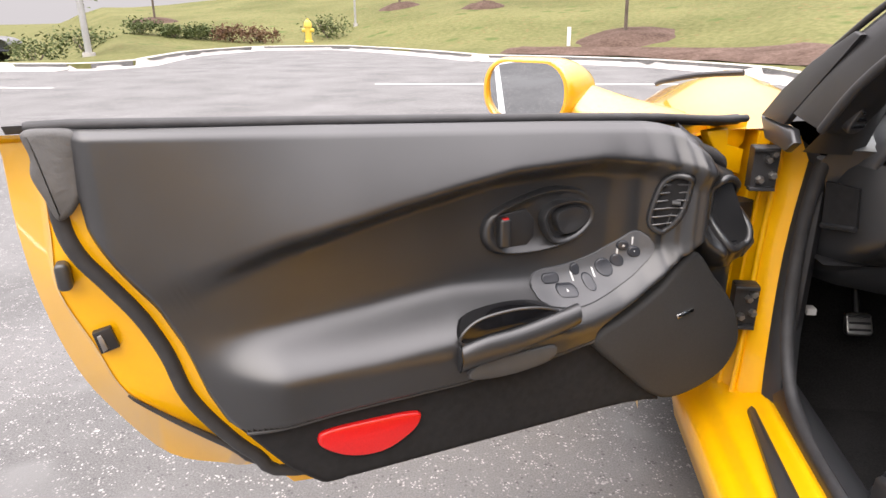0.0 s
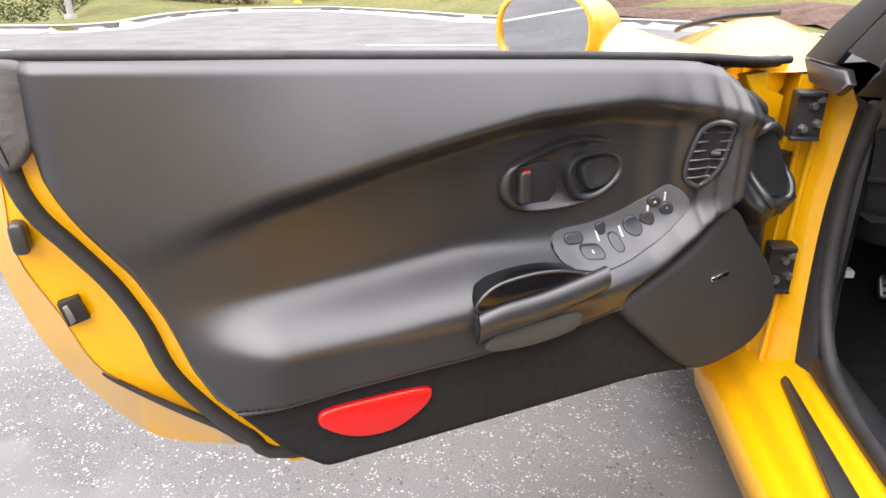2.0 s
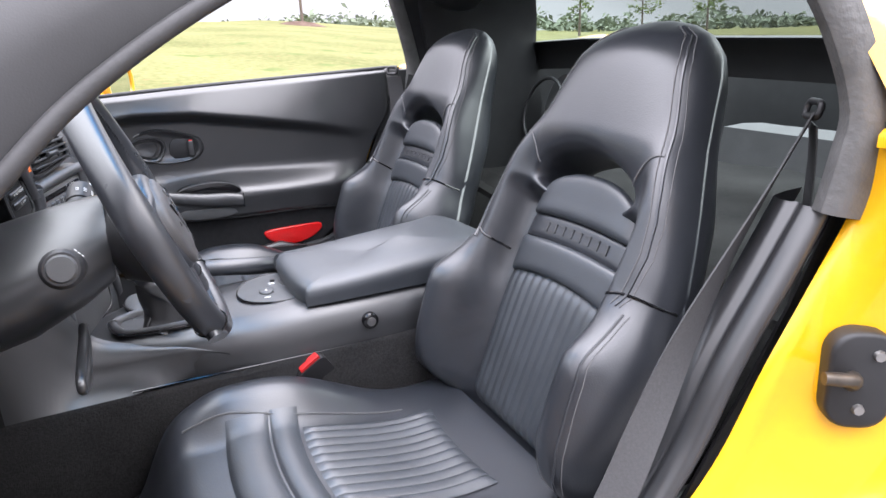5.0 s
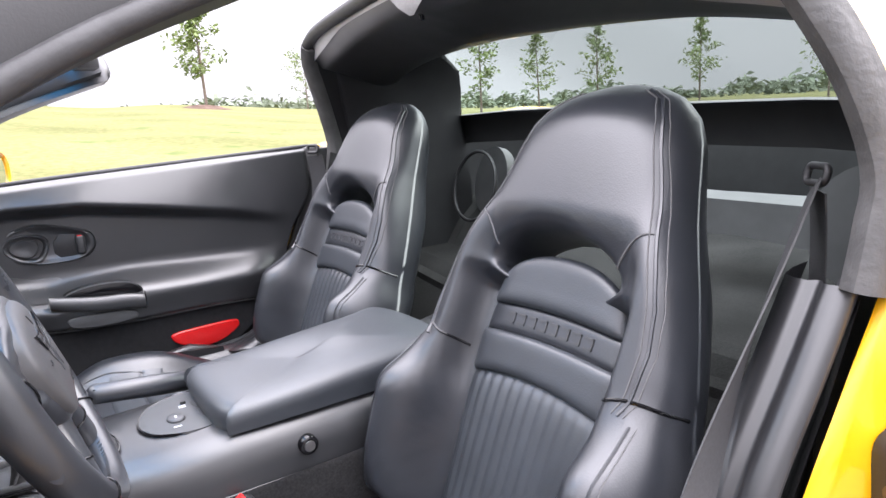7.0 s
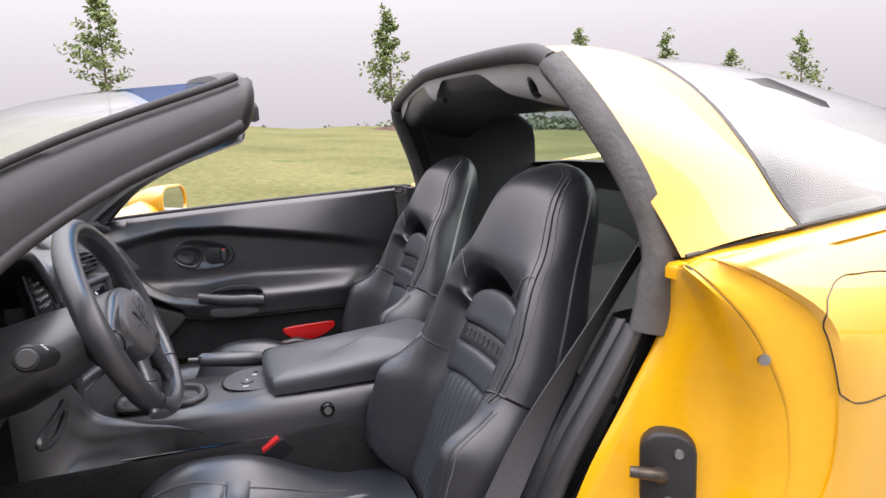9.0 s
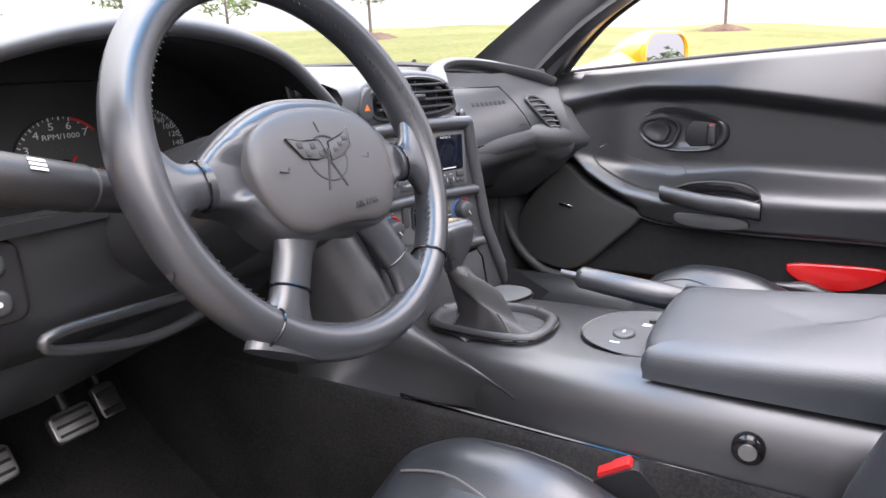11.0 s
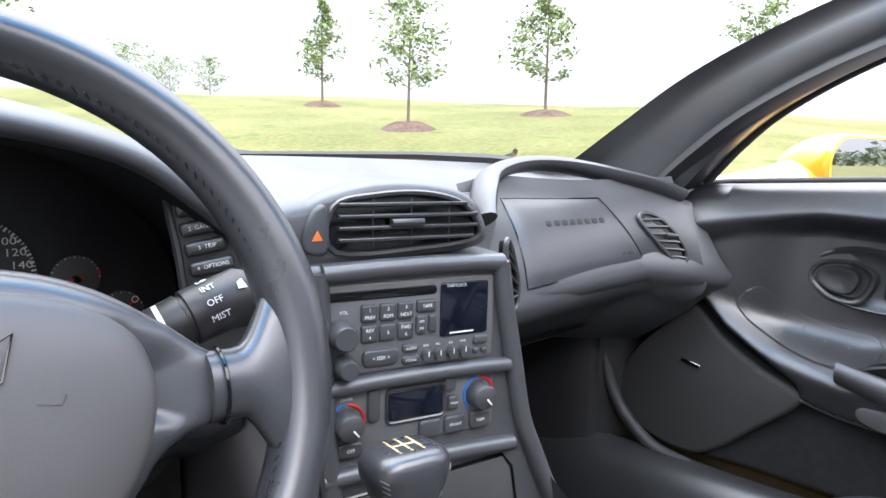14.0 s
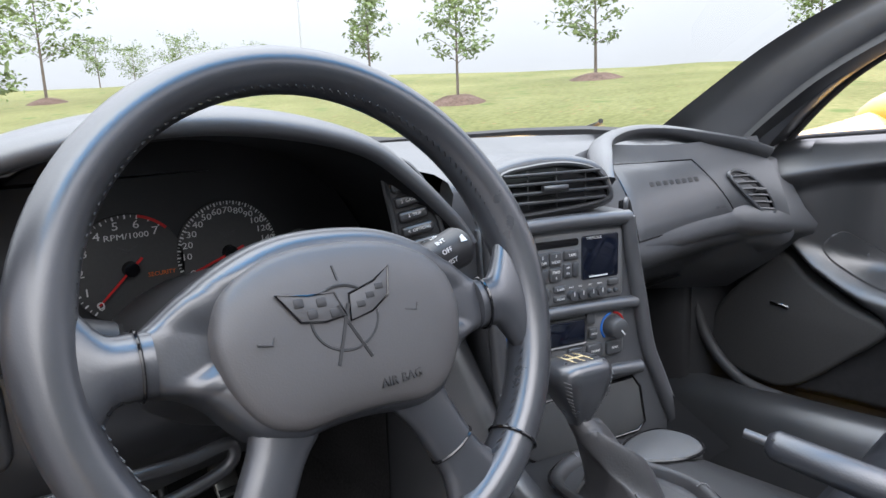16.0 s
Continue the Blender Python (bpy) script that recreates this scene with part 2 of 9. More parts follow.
LINE = mat("white_road_paint", (0.75, 0.75, 0.73), 0.7, var=0.12, scale=40)
TYRE = mat("tyre_rubber", (0.02, 0.02, 0.02), 0.8, var=0.2, scale=50)


# ---------------------------------------------------------------- mesh helpers
class Geo:
    """Vertices and faces gathered for one mesh."""

    def __init__(self):
        self.v, self.f = [], []

    def add(self, verts, faces):
        o = len(self.v)
        self.v += [tuple(p) for p in verts]
        self.f += [tuple(i + o for i in q) for q in faces]
        return self

    def grid(self, rows, close_u=False, close_v=False):
        """rows: list of equally long lists of points."""
        m, k = len(rows), len(rows[0])
        f = []
        for i in range(m if close_u else m - 1):
            for j in range(k if close_v else k - 1):
                a, b = i, (i + 1) % m
                c, d = j, (j + 1) % k
                f.append((a * k + c, a * k + d, b * k + d, b * k + c))
        return self.add([p for r in rows for p in r], f)

    def loft(self, rings, cap=True):
        """Closed rings joined in order, ends capped."""
        k = len(rings[0])
        self.grid(rings, close_v=True)
        if cap:
            o = len(self.v) - k * len(rings)
            self.f.append(tuple(range(o + k - 1, o - 1, -1)))
            self.f.append(tuple(range(o + k * (len(rings) - 1), o + k * len(rings))))
        return self

    def tube(self, path, r, sides=10, cap=True):
        path = [Vector(p) for p in path]
        rad = r if isinstance(r, (list, tuple)) else [r] * len(path)
        rings, up = [], None
        for i, p in enumerate(path):
            d = (path[min(i + 1, len(path) - 1)] - path[max(i - 1, 0)]).normalized()
            if up is None:
                up = d.orthogonal().normalized()
            up = (up - d * up.dot(d)).normalized()
            s = d.cross(up)
            rings.append([p + (up * math.cos(a) + s * math.sin(a)) * rad[i] for a in (2 * math.pi * j / sides for j in range(sides))])
        return self.loft(rings, cap)

    def ring(self, path, r, sides=10):
        """A closed tube."""
        path = [Vector(p) for p in path]
        n = len(path)
        rings, up = [], None
        for i, p in enumerate(path):
            d = (path[(i + 1) % n] - path[i - 1]).normalized()
            if up is None:
                up = d.orthogonal().normalized()
            up = (up - d * up.dot(d)).normalized()
            s = d.cross(up)
            rings.append([p + (up * math.cos(a) + s * math.sin(a)) * r for a in (2 * math.pi * j / sides for j in range(sides))])
        return self.grid(rings, close_u=True, close_v=True)

    def prism(self, outline, z0, z1, m=None, bevel=0.002, steps=2):
        """A plate of the given outline (x, y) from z0 up to z1, its upper rim rounded, laid by the matrix or function m."""
        put = (lambda p: p) if m is None else (m if callable(m) else (lambda p: m @ Vector(p)))
        o = [Vector((p[0], p[1])) for p in outline]
        n = len(o)
        area = sum(o[i].x * o[(i + 1) % n].y - o[(i + 1) % n].x * o[i].y for i in range(n))
        if area < 0:
            o.reverse()

        def inset(d):
            out = []
            for i in range(n):
                a, b = (o[i] - o[i - 1]), (o[(i + 1) % n] - o[i])
                a = a.normalized() if a.length else Vector((1, 0))
                b = b.normalized() if b.length else a
                t = (a + b)
                t = t.normalized() if t.length > 1e-6 else a
                nn = Vector((-t.y, t.x))
                k = max(0.4, nn.dot(Vector((-a.y, a.x))))
                out.append(o[i] + nn * (d / k))
            return out
        rings = [[put((p.x, p.y, z0)) for p in o]]
        up = 1 if z1 > z0 else -1
        for s in range(steps + 1):
            a = math.pi / 2 * s / steps
            q = inset(bevel * (1 - math.cos(a)))
            rings.append([put((p.x, p.y, z1 - up * bevel * (1 - math.sin(a)))) for p in q])
        return self.loft(rings)

    def box(self, lo, hi, m=None, bevel=0.003):
        return self.prism([(lo[0], lo[1]), (hi[0], lo[1]), (hi[0], hi[1]), (lo[0], hi[1])], lo[2], hi[2], m, bevel)


def rounded(w, h, r, n=5, cx=0.0, cy=0.0):
    """Outline of a rounded rectangle."""
    r = min(r, w / 2 - 1e-4, h / 2 - 1e-4)
    out = []
    for sx, sy, a0 in ((1, 1, 0), (-1, 1, 90), (-1, -1, 180), (1, -1, 270)):
        for i in range(n + 1):
            a = radians(a0 + 90 * i / n)
            out.append((cx + sx * (w / 2 - r) + r * math.cos(a), cy + sy * (h / 2 - r) + r * math.sin(a)))
    return out


def ellipse(rx, ry, n=24, cx=0.0, cy=0.0):
    return [(cx + rx * math.cos(2 * math.pi * i / n), cy + ry * math.sin(2 * math.pi * i / n)) for i in range(n)]


def spline(pts, n, closed=False):
    """Catmull-Rom through the points, n steps in all."""
    p = [Vector(q) for q in pts]
    k = len(p)
    segs = k if closed else k - 1
    out = []
    for i in range(n if closed else n + 1):
        u = segs * i / n
        s = min(int(u), segs - 1)
        t = u - s
        get = (lambda j: p[j % k]) if closed else (lambda j: p[max(0, min(k - 1, j))])
        a, b, c, d = get(s - 1), get(s), get(s + 1), get(s + 2)
        out.append(0.5 * ((2 * b) + (c - a) * t + (2 * a - 5 * b + 4 * c - d) * t * t + (3 * b - a - 3 * c + d) * t ** 3))
    return out


def curve_at(table, x):
    """Smooth interpolation in a table of (x, y)."""
    if x <= table[0][0]:
        return table[0][1]
    for (x0, y0), (x1, y1) in zip(table, table[1:]):
        if x <= x1:
            t = (x - x0) / (x1 - x0)
            return y0 + (y1 - y0) * t * t * (3 - 2 * t)
    return table[-1][1]


def lin_at(table, x):
    if x <= table[0][0]:
        return table[0][1]
    for (x0, y0), (x1, y1) in zip(table, table[1:]):
        if x <= x1:
            return y0 + (y1 - y0) * (x - x0) / (x1 - x0)
    return table[-1][1]


def sstep(a, b, x):
    t = max(0.0, min(1.0, (x - a) / (b - a)))
    return t * t * (3 - 2 * t)


def part(name, geo, material, parent=None, label="", smooth=50, loc=None):
    """Links the geometry as ONE mesh object under a thing or part."""
    me = bpy.data.meshes.new(name)
    me.from_pydata(geo.v, [], geo.f)
    me.validate()
    bm = bmesh.new()
    bm.from_mesh(me)
    bmesh.ops.recalc_face_normals(bm, faces=bm.faces)
    bm.to_mesh(me)
    bm.free()
    if smooth:
        me.polygons.foreach_set("use_smooth", [True] * len(me.polygons))
        me.set_sharp_from_angle(angle=radians(smooth))
    me.materials.append(material)
    ob = new(name, me)
    if parent is not None:
        ob.parent = parent
    if label:
        ob["label"] = label
    return ob


def thing(name, label, category, group="", at=(0, 0, 0)):
    ob = new(name)
    ob.location = at
    ob.empty_display_size = 0.1
    return tagged(ob, label, category, group)


def text_geo(body, size, m, depth=0.0006, align="CENTER"):
    """Lettering in the built-in font, laid by the matrix m."""
    cu = bpy.data.curves.new("lettering", "FONT")
    cu.body, cu.size, cu.align_x, cu.align_y, cu.extrude = body, size, align, "CENTER", depth
    cu.resolution_u = 2
    ob = bpy.data.objects.new("lettering", cu)
    me = ob.to_mesh()
    g = Geo()
    put = m if callable(m) else (lambda p: m @ Vector(p))
    g.add([put(tuple(v.co)) for v in me.vertices], [tuple(p.vertices) for p in me.polygons])
    ob.to_mesh_clear()
    bpy.data.objects.remove(ob)
    bpy.data.curves.remove(cu)
    return g


def basis(o, ex, ey):
    """Matrix with origin o, x along ex, y along ey made square to it, z their cross."""
    x = Vector(ex).normalized()
    y = Vector(ey)
    y = (y - x * y.dot(x)).normalized()
    z = x.cross(y)
    return Matrix(((x.x, y.x, z.x, o[0]), (x.y, y.y, z.y, o[1]), (x.z, y.z, z.z, o[2]), (0, 0, 0, 1)))


# ---------------------------------------------------------------- ground, kerb, hill
EDGE = [(-180, 70), (-120, 60), (-90, 50), (-66, 32), (-44, 18), (-39.5, 16.8), (-35.6, 17.5), (-31, 22), (-25.6, 25), (-18.8, 24.5), (-14, 20.6),
        (-8.4, 16.5), (-1, 15.4), (5.6, 14.3), (13.6, 12.3), (17, 10.2), (29, 9.4), (35.5, 8.6), (60, 6.1), (90, 5.4), (126, 6.7), (149, 10.5),
        (165, 25), (180, 70)]
SLOPE = [(-180, 0.0), (-75, 0.0), (-40, 0.0), (-34, 0.05), (-20, 0.10), (20, 0.12), (35, 0.125), (60, 0.115), (80, 0.085), (100, 0.048), (118, 0.022), (132, 0.0), (180, 0.0)]
CREST = [(-180, 60), (-40, 60), (0, 48), (30, 40), (60, 36), (90, 42), (120, 60), (180, 60)]


def hill(x, y):
    """Height of the grass bank over the car park."""
    r = math.hypot(x, y)
    a = math.degrees(math.atan2(x, y))
    e, s, c = lin_at(EDGE, a), curve_at(SLOPE, a), curve_at(CREST, a)
    if r <= e:
        return 0.0
    d = min(r, c) - e
    if d < 0:
        d = 0
    z = 0.13 + s * d * sstep(-1, 9, d)
    if r > c:
        z += s * 0.25 * (c - e) * (1 - math.exp(-(r - c) / 30)) - 0.10 * s * min(r - c, 250)
    dip = 0.75 * sstep(18, 32, r) * sstep(-62, -52, a) * sstep(-35, -39, a)
    return max(z, 0.02) - dip + 0.05 * noise.noise(Vector((x * 0.25, y * 0.25, 0))) * sstep(0, 6, r - e)


def polar(a, r):
    return Vector((r * math.sin(radians(a)), r * math.cos(radians(a)), 0))


def seen(a, r):
    """A place r metres off in the direction a from beside the open door."""
    return Vector((-1.1, -0.45, 0)) + polar(a, r)


def build_ground():
    g = Geo()
    angles = [-180 + 1.5 * i for i in range(240)]
    inner = [0.0, 0.15, 0.3, 0.45, 0.6, 0.75, 0.9, 1.0]
    outer = [0.001, 0.6, 1.2, 2, 3, 4.2, 5.5, 7, 9, 11.5, 14, 17, 20, 24, 28, 32, 37, 43, 50, 60, 75, 100, 150, 250, 450, 900, 1500]
    rows = []
    for a in angles:
        e = lin_at(EDGE, a)
        row = [polar(a, max(0.02, e * k)) for k in inner]
        for d in outer:
            p = polar(a, e + d)
            p.z = hill(p.x, p.y)
            row.append(p)
        rows.append(row)
    g.grid(rows, close_u=True)
    k = len(rows[0])
    ob = tagged(part("ground", g, ASPHALT, None, smooth=30), "grey asphalt car park rising into a mown grass bank", "ground", kind="structure")
    ob.data.materials.append(GRASS_G)
    mi = []
    for i, p in enumerate(ob.data.polygons):
        c = p.center
        mi.append(1 if math.hypot(c.x, c.y) > lin_at(EDGE, math.degrees(math.atan2(c.x, c.y))) else 0)
    ob.data.polygons.foreach_set("material_index", mi)
    # kerb: separate cast lengths along the edge
    pts = []
    for i in range(0, 1200):
        a = -70 + 240 * i / 1200
        pts.append(polar(a, lin_at(EDGE, a)))
    kerb = tagged(new("kerb"), "pale concrete kerb edging the car park", "kerb", kind="structure")
    i = 0
    while i < len(pts) - 1:
        seg, length = [pts[i]], 0.0
        while i < len(pts) - 1 and length < 2.4:
            length += (pts[i + 1] - pts[i]).length
            i += 1
            if (pts[i] - seg[-1]).length > 0.5 or length >= 2.4:
                seg.append(pts[i])
        if len(seg) < 2:
            break
        rings = []
        for j, p in enumerate(seg):
            d = (seg[min(j + 1, len(seg) - 1)] - seg[max(j - 1, 0)]).normalized()
            n = Vector((-d.y, d.x, 0))
            if n.dot(p) < 0:
                n = -n
            if j == 0:
                p = p + d * 0.006
            rings.append([p + n * u + Vector((0, 0, z)) for u, z in ((-0.42, 0.004), (-0.40, 0.012), (-0.02, 0.02), (0.02, 0.12), (0.05, 0.145), (0.18, 0.145), (0.2, 0.0))])
        part("kerbstone", Geo().loft(rings), CONCRETE, kerb, smooth=40)
    return ob


def strip_on_ground(name, a, b, w, material, label, cat):
    a, b = Vector(a), Vector(b)
    d = (b - a).normalized()
    n = Vector((-d.y, d.x, 0)) * w / 2
    g = Geo()
    k = max(2, int((b - a).length))
    g.grid([[a + (b - a) * i / k - n + Vector((0, 0, 0.004)), a + (b - a) * i / k + n + Vector((0, 0, 0.004))] for i in range(k + 1)])
    return tagged(part(name, g, material), label, cat, kind="structure")


def build_mulch_bed(name, pts, label):
    """A mounded bed of bark mulch along a line."""
    g = Geo()
    line = spline([(x, y, 0) for x, y in pts], 30)
    rows = []
    for i, p in enumerate(line):
        d = (line[min(i + 1, 30)] - line[max(i - 1, 0)]).normalized()
        n = Vector((-d.y, d.x, 0))
        if n.dot(p) < 0:
            n = -n
        row = []
        for j in range(9):
            u = 0.25 + 2.0 * j / 8
            q = p + n * u
            q.z = hill(q.x, q.y) + 0.03 + 0.10 * math.sin(math.pi * j / 8) + 0.05 * noise.noise(q * 2.2)
            row.append(q)
        rows.append(row)
    g.grid(rows)
    return tagged(part(name, g, MULCH), label, "mulch bed")


def mulch_ring(x, y, r):
    g = Geo()
    rows = []
    for j in range(7):
        k = j / 6
        row = []
        for i in range(22):
            a = 2 * math.pi * i / 22
            rr = r * k * (1 + 0.13 * noise.noise(Vector((math.cos(a) * 2 + x, math.sin(a) * 2 + y, 0))))
            px, py = x + rr * math.cos(a), y + rr * math.sin(a)
            row.append((px, py, hill(px, py) - 0.04 + (1 - k * k) * 0.28 + 0.04 * noise.noise(Vector((px * 3, py * 3, 1)))))
        rows.append(row)
    g.grid(rows, close_v=True)
    return tagged(part("mulch_ring", g, MULCH), "dark bark mulch mound round a young tree", "mulch", "mulch rings on the bank")


def leaf_cloud(g, centre, radius, count, size, rng, squash=1.0):
    """Leaf clumps: small bent cards scattered in a lump."""
    for _ in range(count):
        d = Vector((rng.gauss(0, 1), rng.gauss(0, 1), rng.gauss(0, 1) * squash)) * 0.55
        p = Vector(centre) + d * radius
        s = size * rng.uniform(0.6, 1.3)
        a = Vector((rng.uniform(-1, 1), rng.uniform(-1, 1), rng.uniform(-0.6, 0.6))).normalized()
        b = a.orthogonal().normalized()
        b = (b * math.cos(t := rng.uniform(0, 6.28)) + a.cross(b) * math.sin(t))
        g.add([p - a * s, p + b * s * 0.45 - a * 0.1 * s, p + a * s + Vector((0, 0, -0.3 * s)), p - b * s * 0.45 - a * 0.1 * s], [(0, 1, 2, 3)])


def build_tree(x, y, h, spread, seed, form="cone", bare=0.22, material=None, density=1.0, ring=0.9, label=None):
    """A young tree: tapered trunk, limbs, and leaf clumps along the limbs."""
    rng = random.Random(seed)
    z0 = hill(x, y)
    t = thing("tree", label or "young green tree with a thin trunk and open crown", "tree", "trees on the bank", (x, y, z0))
    gt, gl = Geo(), Geo()
    lean = Vector((rng.uniform(-0.03, 0.03), rng.uniform(-0.03, 0.03), 1))
    trunk = [lean * (h * k) for k in (0, 0.25, 0.5, 0.75, 0.96)]
    gt.tube([Vector((0, 0, -0.2))] + trunk, [0.016 * h, 0.013 * h, 0.011 * h, 0.008 * h, 0.005 * h, 0.002 * h], 7)
    n = int(34 * density)
    for i in range(n):
        k = bare + (1 - bare) * (i + rng.random()) / n
        if form == "cone":
            w = spread * (1.05 - k) * min(1.0, (k - bare) * 7 + 0.35) / (1 - bare)
        else:
            w = spread * math.sqrt(max(0.05, 1 - ((k - 0.62) / 0.42) ** 2))
        w *= rng.uniform(0.65, 1.15)
        a = rng.uniform(0, 6.28)
        p0 = lean * (h * k * 0.97)
        tip = p0 + Vector((math.cos(a) * w, math.sin(a) * w, w * rng.uniform(0.25, 0.7)))
        mid = (p0 + tip) / 2 + Vector((0, 0, 0.06 * w))
        gt.tube([p0, mid, tip], [0.004 * h * (1.1 - k), 0.0025 * h * (1.1 - k), 0.001 * h], 4)
        for q in (0.45, 0.75, 1.0):
            leaf_cloud(gl, p0 + (tip - p0) * q, 0.035 * h + 0.13 * w, int(13 * density), 0.024 * h, rng, 0.7)
    leaf_cloud(gl, lean * h, 0.045 * h, 16, 0.024 * h, rng)
    part("trunk", gt, BARK, t)
    part("crown", gl, material or LEAF, t, smooth=0)
    if ring:
        mulch_ring(x, y, ring)
    return t


def build_bush(x, y, w, h, seed, material, label):
    rng = random.Random(seed)
    t = thing("bush", label, "bush", "bushes by the road", (x, y, hill(x, y)))
    gs, gl = Geo(), Geo()
    for i in range(9):
        a = rng.uniform(0, 6.28)
        gs.tube([(0, 0, 0), (math.cos(a) * w * 0.25, math.sin(a) * w * 0.25, h * 0.6)], [0.02, 0.008], 4)
    for i in range(40):
        a, r = rng.uniform(0, 6.28), rng.random() ** 0.5
        p = (math.cos(a) * r * w * 0.5, math.sin(a) * r * w * 0.5, h * (0.25 + 0.6 * rng.random() * (1 - 0.5 * r)))
        leaf_cloud(gl, p, 0.16 * w, 16, 0.07, rng)
    part("stems", gs, BARK, t)
    part("leaves", gl, material, t, smooth=0)
    return t


def build_hydrant(x, y):
    t = thing("fire_hydrant", "yellow fire hydrant standing in the grass", "fire hydrant", at=(x, y, hill(x, y)))
    c = lambda r, z: [(r * math.cos(2 * math.pi * i / 14), r * math.sin(2 * math.pi * i / 14), z) for i in range(14)]
    part("barrel", Geo().loft([c(0.17, 0), c(0.17, 0.06), c(0.12, 0.08), c(0.12, 0.55), c(0.16, 0.56), c(0.16, 0.62)]), HYDRANT, t)
    part("bonnet", Geo().loft([c(0.15, 0.62), c(0.14, 0.72), c(0.09, 0.80), c(0.04, 0.83), c(0.04, 0.89)]), HYDRANT, t)
    for s in (-1, 1):
        part("outlet", Geo().tube([(0.10 * s, 0, 0.45), (0.22 * s, 0, 0.45)], [0.07, 0.075], 12), HYDRANT, t)


def build_pole(x, y, h, r, label, name="light_pole"):
    t = thing(name, label, "pole", at=(x, y, hill(x, y)))
    part("shaft", Geo().tube([(0, 0, -0.2), (0, 0, h)], [r, r * 0.75], 10), POLE, t)
    part("footing", Geo().tube([(0, 0, -0.1), (0, 0, 0.12)], r * 1.9, 12), CONCRETE, t)


def build_suv(x, y, rot):
    """The dark car parked across the road."""
    t = thing("parked_car", "dark blue-black estate car parked across the road", "car", at=(x, y, hill(x, y)))
    t.rotation_euler = (0, 0, radians(rot))
    prof = [(-2.3, .45), (-2.32, .75), (-2.2, 1.0), (-1.9, 1.12), (-1.55, 1.6), (-1.2, 1.68), (0.2, 1.66), (0.9, 1.15), (1.9, 1.0), (2.25, .8), (2.3, .45)]
    side = spline([(p[0], p[1], 0) for p in prof], 50)
    rings = []
    for w, k in ((-0.93, .90), (-0.95, .97), (-0.90, 1.0), (-.6, 1.01), (.6, 1.01), (.9, 1.0), (.95, .97), (.93, .90)):
        rings.append([(p.x * (0.98 + 0.02 * k), w * (1 - 0.22 * max(0, (p.y - 1.05) / .63)), 0.35 + (p.y - .35) * k) for p in side])
    part("body", Geo().loft(rings), SUV_P, t)
    for s in (-1, 1):
        for (a, b, c, d) in ((-1.5, -0.75, -1.15, -0.75), (-0.65, 0.15, -0.65, 0.1), (0.25, 0.75, 0.2, 0.35)):
            g = Geo().prism([(a, 1.13), (b, 1.13), (d, 1.53), (c, 1.53)], 0, 0.012, lambda p, s=s: (p[0], s * ((0.955 - 0.22 * max(0, (p[1] - 1.05) / .63)) + p[2] - 0.004), p[1]), 0.004)
            part("side_window", g, SUV_G, t)
    for px in (-1.45, 1.4):
        for s in (-1, 1):
            o = lambda r, yy, px=px: [(px + r * math.cos(2 * math.pi * i / 24), yy, 0.36 + r * math.sin(2 * math.pi * i / 24)) for i in range(24)]
            w = part("wheel", Geo().loft([o(.30, s * .70), o(.36, s * .74), o(.36, s * .93), o(.31, s * .96), o(.25, s * .95)]), TYRE, t)
            part("rim", Geo().loft([o(.25, s * .952), o(.23, s * .962), o(.08, s * .93), o(.05, s * .96)]), STEEL, w)
    for s in (-1, 1):
        part("tail_light", Geo().box((-2.34, s * .7 - .18, .85), (-2.2, s * .7 + .18, 1.0), None, .02), RED_L, t)


build_ground()
strip_on_ground("road_line", (-40, 9.1, 0), (-8.6, 9.15, 0), 0.11, LINE, "white painted parking line on asphalt", "road marking")
strip_on_ground("road_line", (-3.6, 10.0, 0), (2.9, 10.15, 0), 0.11, LINE, "white painted parking line on asphalt", "road marking")
strip_on_ground("road_line", (-3.6, 0.02, 0), (-13.0, -2.55, 0), 0.045, LINE, "white painted bay line on asphalt", "road marking")
strip_on_ground("road_line", (-4.0, -1.25, 0), (-13.0, -3.75, 0), 0.045, LINE, "white painted bay line on asphalt", "road marking")
strip_on_ground("road_line", (-6.15, 1.2, 0), (-7.0, -2.6, 0), 0.08, LINE, "white painted bay line on asphalt", "road marking")
build_mulch_bed("mulch_bed", [(-2.0, 16.2), (0.8, 14.9), (3.0, 12.2), (3.4, 9.9), (4.8, 8.4), (5.2, 6.4), (5.4, 3.4)], "brown bark mulch strip behind the kerb")
